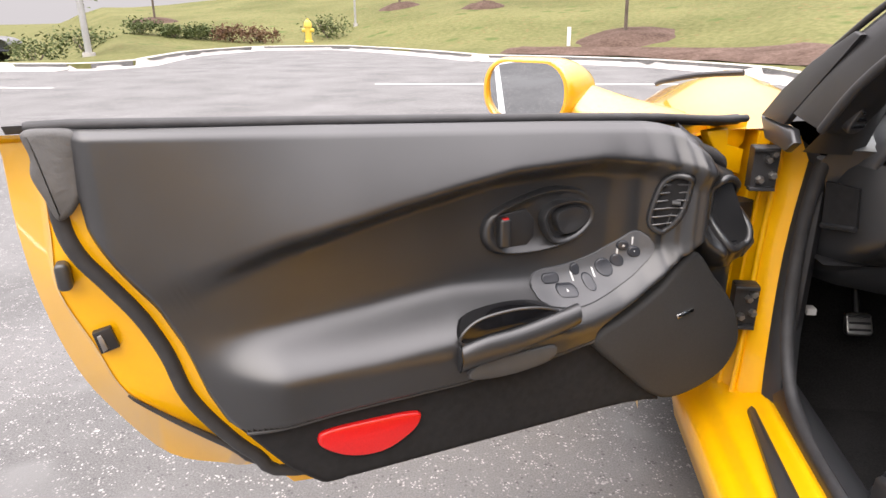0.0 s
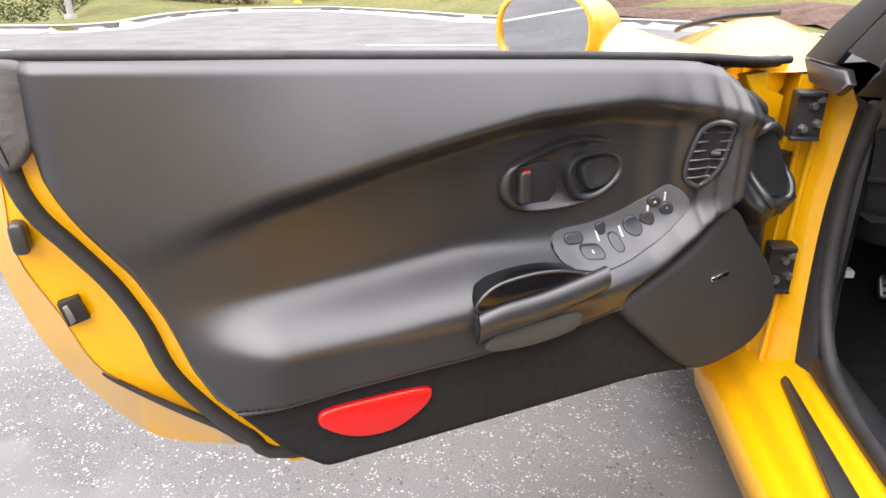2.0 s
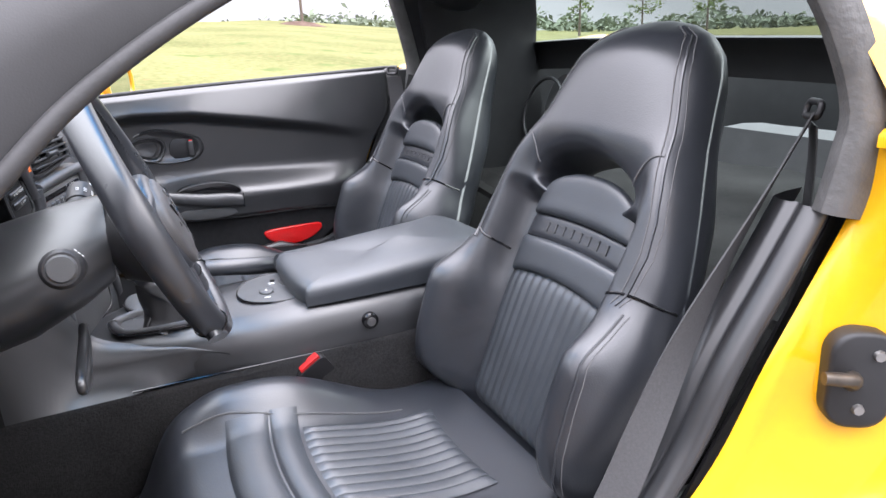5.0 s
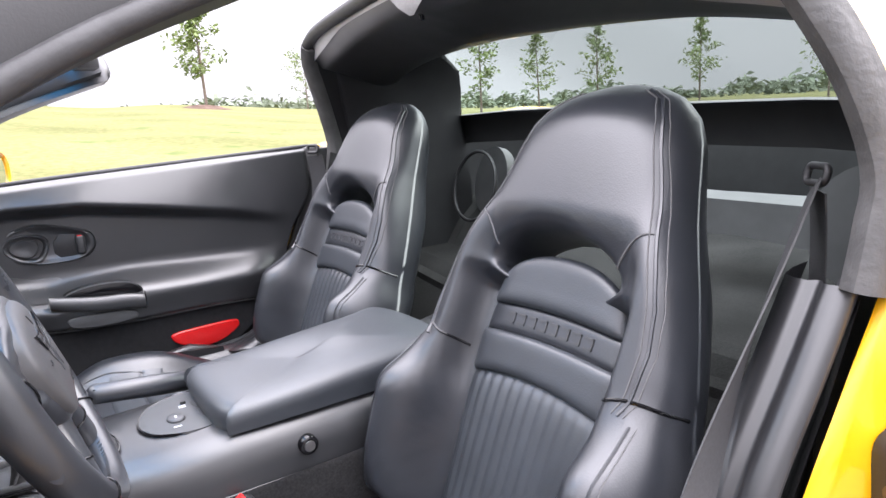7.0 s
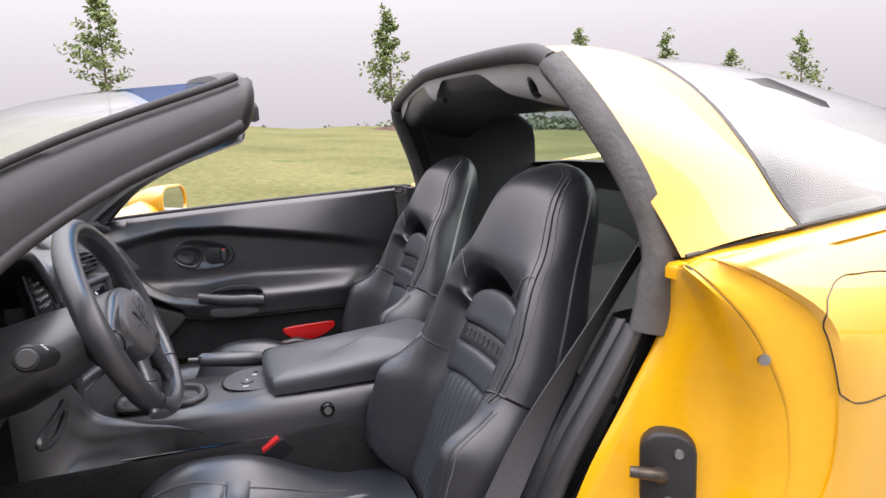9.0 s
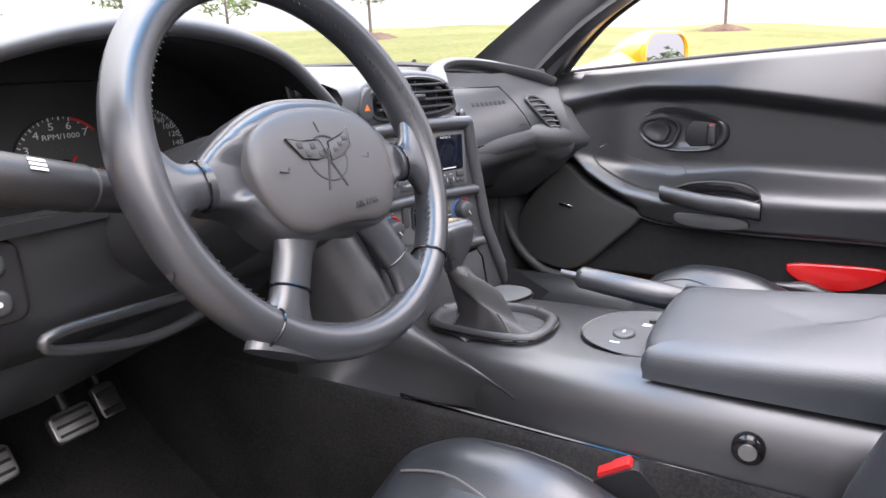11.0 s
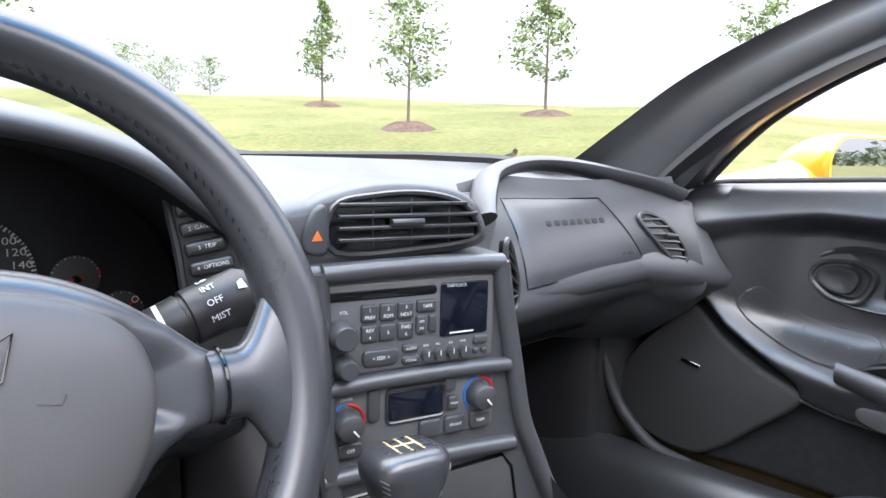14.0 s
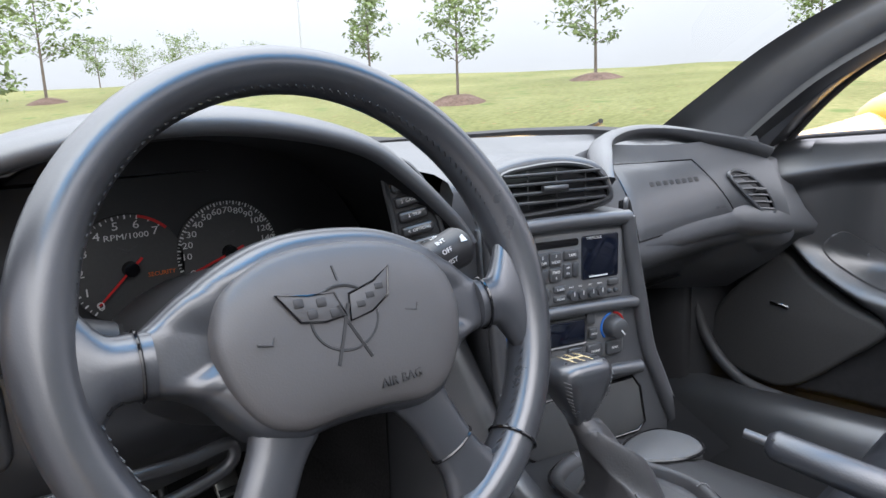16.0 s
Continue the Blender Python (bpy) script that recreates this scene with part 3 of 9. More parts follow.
for i, (a, r, h, sp, form, ring) in enumerate([
        (41.2, 19, 3.6, 1.15, "round", 0.9), (53.3, 26, 5.0, 1.75, "cone", 1.1), (34.2, 30, 4.6, 1.2, "cone", 1.0),
        (5, 31, 4.5, 1.3, "round", 1.0), (7.5, 19.5, 4.2, 1.1, "round", 1.5), (-4, 29, 4.3, 1.3, "round", 1.0), (-10.9, 34, 4.4, 1.4, "round", 1.1), (-30, 37, 4.5, 1.3, "round", 1.2),
        (82.5, 30, 5.4, 1.5, "cone", 1.1), (105.8, 42, 7.6, 1.7, "cone", 1.5), (70, 31, 4.6, 1.4, "round", 1.0),
        (122, 62, 9.0, 2.6, "cone", 0), (129, 66, 9.5, 2.4, "cone", 0), (134, 70, 8.0, 2.4, "cone", 0), (139, 60, 7.8, 2.2, "cone", 0), (147, 64, 7.5, 2.2, "cone", 0),
        (156, 70, 8, 2.6, "cone", 0), (9.5, 34, 5.5, 2.8, "round", 0.9), (13.5, 52, 3.6, 1.3, "round", 0), (16, 55, 3.2, 1.6, "round", 0),
        (19.5, 56, 4.0, 1.9, "round", 0), (22.5, 57, 3.4, 1.6, "round", 0), (25.5, 57, 3.6, 1.6, "round", 0), (114, 75, 6.0, 2.0, "round", 0), (-34.9, 22.5, 5.0, 1.4, "round", 0)]):
    p = seen(a, r) if -40 < a < 8 else polar(a, r)
    build_tree(p.x, p.y, h, sp, 10 + i, form, 0.24 if form == "cone" else 0.3, None, 1.0 if r < 60 else 0.8, ring)


def build_far_woods():
    """A distant line of trees on the horizon, its haze put into the leaf colour."""
    rng = random.Random(77)
    g = Geo()
    for i in range(330):
        a = rng.uniform(88, 215)
        r = rng.uniform(150, 260)
        p = polar(a, r)
        z = hill(p.x, p.y)
        h = rng.uniform(2.5, 7.5) * (0.6 + 0.5 * noise.noise(Vector((a * 0.25, 0, 0))))
        for _ in range(5):
            leaf_cloud(g, (p.x + rng.gauss(0, 2.4), p.y + rng.gauss(0, 2.4), z + h * rng.uniform(0.3, 0.8)), h * 0.55, 14, 0.9, rng, 0.7)
    tagged(part("far_woods", g, LEAF_F, None, smooth=0), "distant line of green trees on the horizon, haze put into their colour", "woods", kind="stuff")


build_far_woods()
for i, (x, y, w, h, m, lb) in enumerate([(-18.6, 21.6, 1.9, 1.1, SHRUB, "clipped dark green hedge bush by the road"), (-16.9, 22, 1.9, 1.1, SHRUB, "clipped dark green hedge bush by the road"),
                                         (-15.6, 23.6, 1.3, .6, SHRUB, "low green shrub by the road"), (-14.5, 23.9, 1.2, .55, SHRUB, "low green shrub by the road"), (-13.6, 24.2, 1.1, .55, SHRUB, "low green shrub by the road"),
                                         (-12.6, 24.6, 1.3, .7, SHRUB_R, "low reddish shrub by the road"), (-11.5, 24.8, 1.4, .7, SHRUB_R, "low reddish shrub by the road"),
                                         (-9.3, 26.5, 1.8, 1.0, SHRUB, "loose green shrub beside the hydrant"), (6.4, 8.2, .5, .35, SHRUB, "small weedy shrub in the mulch"), (7.2, 6.4, .5, .4, SHRUB, "small weedy shrub in the mulch"),
                                         (5.0, 12.4, .4, .28, SHRUB, "small weedy shrub in the mulch")]):
    build_bush(x, y, w, h, 300 + i, m, lb)
p = seen(-18.5, 27)
build_hydrant(p.x, p.y)
p = seen(-35.0, 21.5)
build_pole(p.x, p.y, 8, 0.09, "grey steel lamp post on a concrete foot")
p = seen(-7.3, 36)
build_pole(p.x, p.y, 8, 0.05, "thin grey steel pole on the bank")
p = seen(-14.6, 30)
build_pole(p.x, p.y, 1.6, 0.05, "short grey marker post on the bank")
p = polar(28.9, 46)
build_pole(p.x, p.y, 9, 0.06, "thin grey steel pole on the bank")
p = seen(3.0, 19)
t = thing("marker_stake", "short white plastic marker stake in the grass", "stake", at=(p.x, p.y, hill(p.x, p.y)))
part("stake_blade", Geo().box((-0.05, -0.01, -0.1), (0.05, 0.01, 0.5), None, 0.004), WHITE, t)
build_suv(-26.0, 26.4, 22)


# ---------------------------------------------------------------- the sports car: body
from mathutils.bvhtree import BVHTree

CAR = thing("sports_car", "yellow two-seat sports car, roof panel off, driver's door open", "car")


def jamb_rim():
    """Step between the jamb and its outer flange: (x, y, z)."""
    return spline([(0.83, -0.385, 0.838), (0.885, -0.352, 0.846), (0.918, -0.375, 0.812), (0.925, -0.416, 0.76), (0.925, -0.457, 0.686), (0.925, -0.474, 0.629), (0.922, -0.477, 0.537), (0.912, -0.431, 0.432), (0.895, -0.378, 0.372), (0.87, -0.28, 0.27), (0.85, -0.2, 0.215)], 40)


def jamb_lip():
    """Where the flange turns into the outer skin."""
    return spline([(0.835, -0.41, 0.848), (0.90, -0.385, 0.858), (0.925, -0.45, 0.822), (0.935, -0.512, 0.774), (0.938, -0.543, 0.70), (0.936, -0.556, 0.63), (0.93, -0.552, 0.54), (0.918, -0.505, 0.42), (0.90, -0.44, 0.34), (0.875, -0.33, 0.245), (0.855, -0.24, 0.195)], 40)


def build_body():
    for s in (-1, 1):
        # rear jamb: from the weather seal out to the step, then a bolted flange to the outer lip
        inner = spline([(0.79, -0.395, 0.83), (0.778, -0.398, 0.745), (0.772, -0.345, 0.645), (0.768, -0.285, 0.545), (0.762, -0.235, 0.44), (0.757, -0.175, 0.365), (0.754, -0.09, 0.305), (0.752, -0.03, 0.292)], 40)
        rim, lip = jamb_rim(), jamb_lip()
        rows = []
        for a, c in zip(inner, rim):
            row = []
            for i in range(15):
                k = i / 14
                p = a.lerp(c, k)
                # raised outer border round a shallow field
                dent = 0.012 * sstep(0.06, 0.22, k) * sstep(0.90, 0.78, k)
                row.append((s * (p.x - dent), p.y - dent * 0.8, p.z))
            row.append((s * (c.x + 0.003), c.y - 0.005, c.z))
            rows.append(row)
        part("rear_door_jamb", Geo().grid(rows), JAMB, CAR)
        rows = []
        for a, c in zip(rim, lip):
            rows.append([(s * (a.x - 0.010), a.y - 0.006, a.z), (s * (a.x - 0.003), a.y - 0.010, a.z)] + [(s * (a.lerp(c, k).x - 0.004 * math.sin(math.pi * k)), a.lerp(c, k).y - 0.005, a.lerp(c, k).z) for k in (0.12, 0.4, 0.7, 0.92)] + [(s * (c.x + 0.002), c.y, c.z)])
        part("jamb_flange", Geo().grid(rows), JAMB, CAR)
        part("jamb_groove", Geo().tube([(s * (p.x - 0.001), p.y - 0.006, p.z) for p in rim], 0.0022, 6), PLASTIC_D, CAR)
        # quarter panel, its front edge following the lip
        rows = []
        for i, p in enumerate(lip):
            row = [(s * (p.x + 0.002), p.y, p.z), (s * (p.x + 0.010), p.y - 0.012, p.z)]
            for y in (-0.62, -0.72, -0.85, -1.0, -1.2, -1.4, -1.6, -1.8):
                zt = lin_at([(-1.8, 0.875 if s > 0 else 0.90), (-1.2, 0.895 if s > 0 else 0.93), (-0.73, 0.880), (-0.43, 0.848)], y)
                z = 0.15 + (zt - 0.15) * max(0.0, (p.z - 0.195) / (0.858 - 0.195))
                c = 0.945 + 0.015 * sstep(-0.5, -1.2, y)
                u = (z - 0.15) / (zt - 0.15)
                x = c - 0.05 * (1 - u) ** 2 - 0.095 * max(0, (u - 0.72) / 0.28) ** 2.2
                row.append((s * x, y, z))
            rows.append(row)
        quarter = Geo().grid(rows)
        part("quarter_panel", quarter, PAINT, CAR)
        # haunch top between the panel and the roof seam
        rows = []
        for y in (-0.40, -0.45, -0.52, -0.62, -0.73, -0.85, -1.0, -1.2, -1.4, -1.6, -1.8):
            zt = lin_at([(-1.8, 0.90), (-1.2, 0.93), (-0.73, 0.880), (-0.43, 0.848), (-0.40, 0.84)], y)
            c = 0.85 + 0.015 * sstep(-0.5, -1.2, y)
            rows.append([(s * (c + 0.02), y, zt - 0.012), (s * c, y, zt), (s * (c - 0.02), y, zt + 0.003), (s * (c - 0.035), y, zt + 0.003), (s * (c - 0.05), y, zt - 0.012)])
        part("haunch", Geo().grid(rows), PAINT, CAR)
        # roof side panel between the hoop's front edge and the rear window
        f_edge = spline([(0.815, -0.40, 0.846), (0.787, -0.385, 0.90), (0.742, -0.345, 1.0), (0.700, -0.318, 1.070), (0.655, -0.312, 1.123), (0.56, -0.318, 1.158), (0.35, -0.325, 1.175), (0, -0.33, 1.183)], 28)
        r_edge = spline([(0.828, -0.60, 0.872), (0.80, -0.591, 0.905), (0.76, -0.581, 0.963), (0.72, -0.574, 1.01), (0.68, -0.568, 1.051), (0.62, -0.555, 1.10), (0.52, -0.55, 1.145), (0.33, -0.565, 1.165), (0, -0.575, 1.172)], 28)
        rows = []
        for a, b in zip(f_edge, r_edge):
            rows.append([(s * (a.lerp(b, k).x + 0.012 * math.sin(math.pi * k)), a.lerp(b, k).y, a.lerp(b, k).z + 0.010 * math.sin(math.pi * k)) for k in [i / 8 for i in range(9)]])
        part("roof_panel", Geo().grid(rows), PAINT, CAR)
        rows = []
        for a, c in zip(f_edge, r_edge):
            rows.append([(s * (a.lerp(c, k).x - 0.014), a.lerp(c, k).y, a.lerp(c, k).z - 0.014) for k in (0.02, 0.3, 0.6, 0.99)])
        part("roof_lining", Geo().grid(rows), PLASTIC_D, CAR)
        part("seam", Geo().tube([(s * 0.818, -0.405, 0.848), (s * 0.826, -0.50, 0.862), (s * 0.832, -0.60, 0.876), (s * 0.832, -0.80, 0.893)], 0.0035, 6), PLASTIC_D, CAR, "dark shut line")
        # rear window, wrapping over the tail
        w_edge = spline([(0.828, -0.604, 0.872), (0.825, -0.80, 0.890), (0.80, -1.0, 0.892), (0.74, -1.3, 0.886), (0.60, -1.6, 0.876), (0.35, -1.72, 0.870), (0, -1.76, 0.868)], 28)
        rows = []
        for a, b in zip(r_edge, w_edge):
            rows.append([(s * a.lerp(b, k).x, a.lerp(b, k).y, a.lerp(b, k).z + 0.065 * math.sin(math.pi * k ** 0.8) * (1 - (abs(a.x) / 0.84) ** 3)) for k in [i / 10 for i in range(11)]])
        part("rear_window", Geo().grid(rows), TINT, CAR, "dark tinted wrap-over rear glass")
        part("window_rim", Geo().tube([(s * (p.x - 0.004), p.y, p.z - 0.006) for p in r_edge], 0.010, 6), PLASTIC_D, CAR)
        # tail deck
        rows = []
        for p in w_edge:
            rows.append([(s * p.x, p.y, p.z - 0.002), (s * min(0.86, p.x * 1.12 + 0.02), p.y - 0.08, p.z - 0.01), (s * min(0.90, p.x * 1.15 + 0.02), p.y - 0.25, p.z - 0.06), (s * min(0.90, p.x * 1.15), p.y - 0.3, 0.5)])
        part("tail_deck", Geo().grid(rows), PAINT, CAR)
        # black liner from the glass edge down into the luggage bay
        rows = []
        for p in w_edge:
            rows.append([(s * (p.x - 0.003), p.y + 0.004, p.z - 0.004), (s * p.x * 0.965, p.y + 0.012, p.z - 0.03), (s * p.x * 0.94, p.y + 0.03, 0.78), (s * p.x * 0.92, p.y + 0.05, 0.48)])
        part("bay_liner", Geo().grid(rows), PLASTIC_D, CAR)
        part("glass_edge", Geo().grid([[(s * p.x, p.y, p.z + 0.002), (s * (p.x * 0.95), p.y + 0.03, p.z + 0.010)] for p in w_edge]), GLOSS, CAR)
        # fuel flap and small bolts on the driver's side
        if s < 0:
            tree = BVHTree.FromPolygons(quarter.v, quarter.f)

            def on_skin(y, z):
                hit = tree.find_nearest(Vector((-0.95, y, z)))[0]
                return tuple(hit + Vector((-0.0006, 0, 0.0004)))
            flap = [on_skin(-0.62 + x * 0.94 + 0.1 * y, 0.750 + y - 0.16 * x) for x, y in ellipse(0.122, 0.098, 48)]
            part("fuel_flap_gap", Geo().ring(flap, 0.0011, 6), IRON, CAR, "round shut line of the fuel flap")
        # striker plate
        m = basis((s * 0.765, -0.335, 0.548), (0, -0.85, -0.12), (0, -0.1, 1))
        if s < 0:
            m = basis((-0.835, -0.366, 0.548), (-0.58, -0.80, 0.0), (-0.1, -0.22, 1))
            st = part("striker_plate", Geo().prism(rounded(0.075, 0.125, 0.03), -0.012, 0.016, m, 0.006), PLASTIC_D, CAR, "black door striker plate with a steel pin")
            part("striker_pin", Geo().tube([m @ Vector((-0.01, 0.0, 0.01)), m @ Vector((-0.018, 0.01, 0.032)), m @ Vector((-0.05, 0.012, 0.034))], [0.014, 0.009, 0.008], 10), IRON, st, "dark worn striker pin")
            for a, b in ((0.0, -0.035), (0.014, 0.035)):
                part("screw", Geo().tube([m @ Vector((a, b, 0.014)), m @ Vector((a, b, 0.021))], [0.008, 0.006], 8), STEEL, st)
            for q in ((-0.926, -0.436, 0.731), (-0.922, -0.458, 0.446)):
                part("grommet", Geo().tube([(q[0] + 0.02, q[1] - 0.01, q[2]), (q[0] - 0.004, q[1] + 0.002, q[2])], [0.008, 0.0075], 10), STEEL, CAR)
            part("hook", Geo().box((-0.85, -0.43, 0.818), (-0.80, -0.385, 0.842), None, 0.010), JAMB, CAR)
        # sill: stepped yellow rocker with a black tread strip and the rubber-edged inner trim
        g = Geo()
        sec = [(0.78, 0.10), (0.825, 0.13), (0.838, 0.19), (0.832, 0.222), (0.815, 0.232), (0.803, 0.238), (0.797, 0.258), (0.785, 0.268), (0.74, 0.276), (0.728, 0.284), (0.722, 0.292), (0.712, 0.294), (0.700, 0.290), (0.69, 0.27)]
        rows = []
        for i in range(25):
            y = 0.80 - 1.10 * i / 24
            toe = 0.028 * (0.6 - y) / 0.7 * (1 if y < 0.6 else 0.3)
            lift = 0.012 * sstep(0.4, -0.2, y)
            rows.append([(s * (x + toe * sstep(0.82, 0.70, x) * 0.9), y, z + lift * sstep(0.82, 0.74, x)) for x, z in sec])
        part("sill", Geo().grid(rows), JAMB, CAR)
        if s < 0:
            m = lambda p: (p[0], p[1], 0.282 + p[2] + 0.010 * sstep(0.4, -0.1, p[1]))
            part("tread_strip", Geo().prism([(-0.742, 0.608), (-0.752, 0.596), (-0.832, -0.06), (-0.772, -0.062), (-0.738, 0.596)], -0.006, 0.003, m, 0.002), PLASTIC, CAR, "black sill tread strip")
        # inner sill trim
        rows = []
        for i in range(25):
            y = 0.84 - 1.14 * i / 24
            toe = 0.024 * (0.6 - y) / 0.7
            c = lambda x: s * (x + toe)
            z = 0.012 * sstep(0.4, -0.2, y)
            rows.append([(c(0.704), y, 0.282 + z), (c(0.706), y, 0.305 + z), (c(0.694), y, 0.322 + z), (c(0.676), y, 0.322 + z), (c(0.655), y, 0.312 + z), (c(0.635), y, 0.285 + z), (c(0.622), y, 0.22), (s * 0.612, y, 0.12)])
        part("sill_trim", Geo().grid(rows), PLASTIC, CAR, "black inner sill trim")
        # hinge pillar
        rows = []
        for p, q, r in zip(spline([(0.795, 0.80, 0.20), (0.79, 0.79, 0.33), (0.775, 0.79, 0.55), (0.765, 0.77, 0.77)], 12),
                           spline([(0.752, 0.66, 0.20), (0.742, 0.675, 0.33), (0.728, 0.70, 0.55), (0.72, 0.69, 0.77)], 12),
                           spline([(0.70, 0.56, 0.24), (0.69, 0.635, 0.36), (0.68, 0.675, 0.56), (0.672, 0.655, 0.70)], 12)):
            mid = p.lerp(q, 0.5)
            rows.append([(s * p.x, p.y + 0.15, p.z), (s * p.x, p.y, p.z), (s * (mid.x + 0.01), mid.y, p.z), (s * q.x, q.y, q.z), (s * (q.x - 0.012), q.y - 0.008, q.z), tuple((lambda v: (s * v.x, v.y, v.z))(q.lerp(r, 0.55)))] if s < 0 else [(s * p.x, p.y + 0.15, p.z), (s * p.x, p.y, p.z), (s * (mid.x + 0.01), mid.y, p.z), (s * q.x, q.y, q.z)])
        part("hinge_pillar", Geo().grid(rows), JAMB, CAR)
        if s < 0:
            rows = []
            for q, r in zip(spline([(0.752, 0.66, 0.20), (0.742, 0.675, 0.33), (0.728, 0.70, 0.55), (0.72, 0.69, 0.77)], 12), spline([(0.70, 0.56, 0.24), (0.69, 0.635, 0.36), (0.68, 0.675, 0.56), (0.672, 0.655, 0.70)], 12)):
                rows.append([(s * v.x, v.y, v.z) for v in (q.lerp(r, 0.53) + Vector((0, 0.004, 0)), q.lerp(r, 0.62) + Vector((0, -0.010, 0)), q.lerp(r, 0.95) + Vector((0, -0.010, 0)), r + Vector((-0.03, 0.01, 0)))])
            part("pillar_trim", Geo().grid(rows), PLASTIC, CAR)
        if s < 0:
            # hinge plates bolted to the pillar
            for z, h, x in ((0.715, 0.075, -0.752), (0.455, 0.085, -0.748)):
                hp = part("hinge_plate", Geo().box((x - 0.030, 0.672, z - h / 2), (x + 0.012, 0.700, z + h / 2), None, 0.004), PLASTIC_D, CAR, "black hinge plate on the door pillar")
                for a, k in ((-0.016, -0.020), (-0.006, 0.016), (0.004, -0.012), (0.002, 0.026)):
                    part("hinge_bolt", Geo().tube([(x + a, 0.674, z + k), (x + a, 0.665, z + k), (x + a, 0.661, z + k)], [0.008, 0.0075, 0.005], 6), STEEL, hp)
                for k in (-h / 2, h / 2 - 0.006):
                    part("hinge_rail", Geo().box((x - 0.034, 0.660, z + k), (x + 0.008, 0.676, z + k + 0.006), None, 0.002), PLASTIC_D, hp)
            for f, r in ((0.35, 0.006), (0.62, 0.005), (0.90, 0.006)):
                low = [Vector((0.795, 0.80, 0.24)).lerp(Vector((0.752, 0.66, 0.24)), f), Vector((0.785, 0.79, 0.40)).lerp(Vector((0.738, 0.68, 0.40)), f), Vector((0.775, 0.79, 0.56)).lerp(Vector((0.728, 0.70, 0.56)), f), Vector((0.765, 0.77, 0.77)).lerp(Vector((0.72, 0.69, 0.77)), f)]
                part("pillar_fold", Geo().tube([(-p.x - 0.004, p.y - 0.002, p.z) for p in spline(low, 12)], r, 8), JAMB, CAR)
        # kick panel, dark inner side of the footwell
        rows = []
        for i in range(8):
            z = 0.10 + 0.62 * i / 7
            rows.append([(s * (0.735 if s > 0 else 0.676), 0.66, z), (s * 0.668, 0.655, z), (s * 0.655, 0.665, z), (s * 0.64, 0.72, z), (s * 0.60, 0.95, z), (s * 0.56, 1.2, z)])
        part("kick_panel", Geo().grid(rows), PLASTIC_D, CAR)
        if s > 0:
            part("hinge_side_trim", Geo().grid([[(0.80, 0.60, z), (0.74, 0.612, z), (0.70, 0.625, z), (0.662, 0.668, z)] for z in (0.10, 0.3, 0.5, 0.7, 0.80)]), PLASTIC_D, CAR)
        # door seal round the opening
        seal = spline([(0.682, 0.64, 0.74), (0.686, 0.664, 0.62), (0.69, 0.648, 0.45), (0.694, 0.585, 0.35), (0.698, 0.48, 0.312), (0.712, 0.2, 0.312), (0.728, -0.06, 0.322), (0.735, -0.14, 0.35), (0.738, -0.21, 0.43), (0.742, -0.27, 0.55), (0.748, -0.33, 0.65), (0.752, -0.385, 0.74)], 60)
        part("door_seal", Geo().tube([(s * p.x, p.y, p.z) for p in seal], 0.012, 8), RUBBER, CAR, "black rubber door seal")
        # broad moulded foot of the pillar trim, grooved along its length
        rows = []
        for p in spline([(0.728, -0.075, 0.325), (0.735, -0.14, 0.35), (0.738, -0.205, 0.43), (0.742, -0.265, 0.55), (0.748, -0.325, 0.65), (0.752, -0.38, 0.74)], 24):
            rows.append([(s * (p.x + dx), p.y + dy, p.z) for dx, dy in ((0.010, -0.010), (0.012, 0.004), (0.004, 0.013), (-0.012, 0.016), (-0.020, 0.013), (-0.024, 0.006), (-0.030, 0.006), (-0.035, 0.013), (-0.050, 0.012), (-0.066, 0.002), (-0.074, -0.03), (-0.076, -0.07))])
        part("pillar_foot_trim", Geo().grid(rows), PLASTIC, CAR, "moulded black trim at the pillar's foot", smooth=60)
        # B-pillar weather strip, thick and worn, up and over the hoop
        strip = spline([(0.772, -0.372, 0.735), (0.775, -0.384, 0.80), (0.774, -0.388, 0.86), (0.752, -0.362, 0.95), (0.717, -0.330, 1.03), (0.682, -0.307, 1.085), (0.640, -0.298, 1.125)], 30)
        rings = []
        for i, p in enumerate(strip):
            d = (strip[min(i + 1, 30)] - strip[max(i - 1, 0)]).normalized()
            w = Vector((1, 0.25, 0.2)) - d * d.dot(Vector((1, 0.25, 0.2)))
            w.normalize()
            h = d.cross(w)
            a = 0.030 + 0.005 * sstep(0.90, 0.80, p.z)
            b = a - 0.002
            rings.append([tuple((lambda q: (s * q.x, q.y, q.z))(p + w * a * x + h * b * z)) for x, z in ((-.8, -.7), (-.4, -.95), (.1, -1.0), (.45, -.8), (.5, -.2), (.4, .4), (.1, .65), (-.5, .5), (-.85, 0))])
        part("pillar_weatherstrip", Geo().loft(rings), WORN, CAR, "thick black weatherstrip along the roof hoop")
    # roof hoop liner: grey front lip, notched at the middle, round a dark sunk field
    prof = [(0.004, 0.012), (0.0, -0.010), (-0.006, -0.032), (-0.020, -0.050), (-0.06, -0.064), (-0.11, -0.075), (-0.17, -0.086), (-0.22, -0.090), (-0.26, -0.080)]
    cum = [0.0]
    for (a, c), (e, f) in zip(prof, prof[1:]):
        cum.append(cum[-1] + math.hypot(e - a, f - c))

    def under(x, q, deep=0.0):
        k = abs(x) / 0.66
        ztop = 1.158 - 0.035 * k ** 4 - 0.02 * k ** 2
        y = lin_at(list(zip(cum, [p[0] for p in prof])), q)
        z = lin_at(list(zip(cum, [p[1] for p in prof])), q)
        return (x, -0.318 + y - deep * 0.3, ztop + z + deep * 0.95)
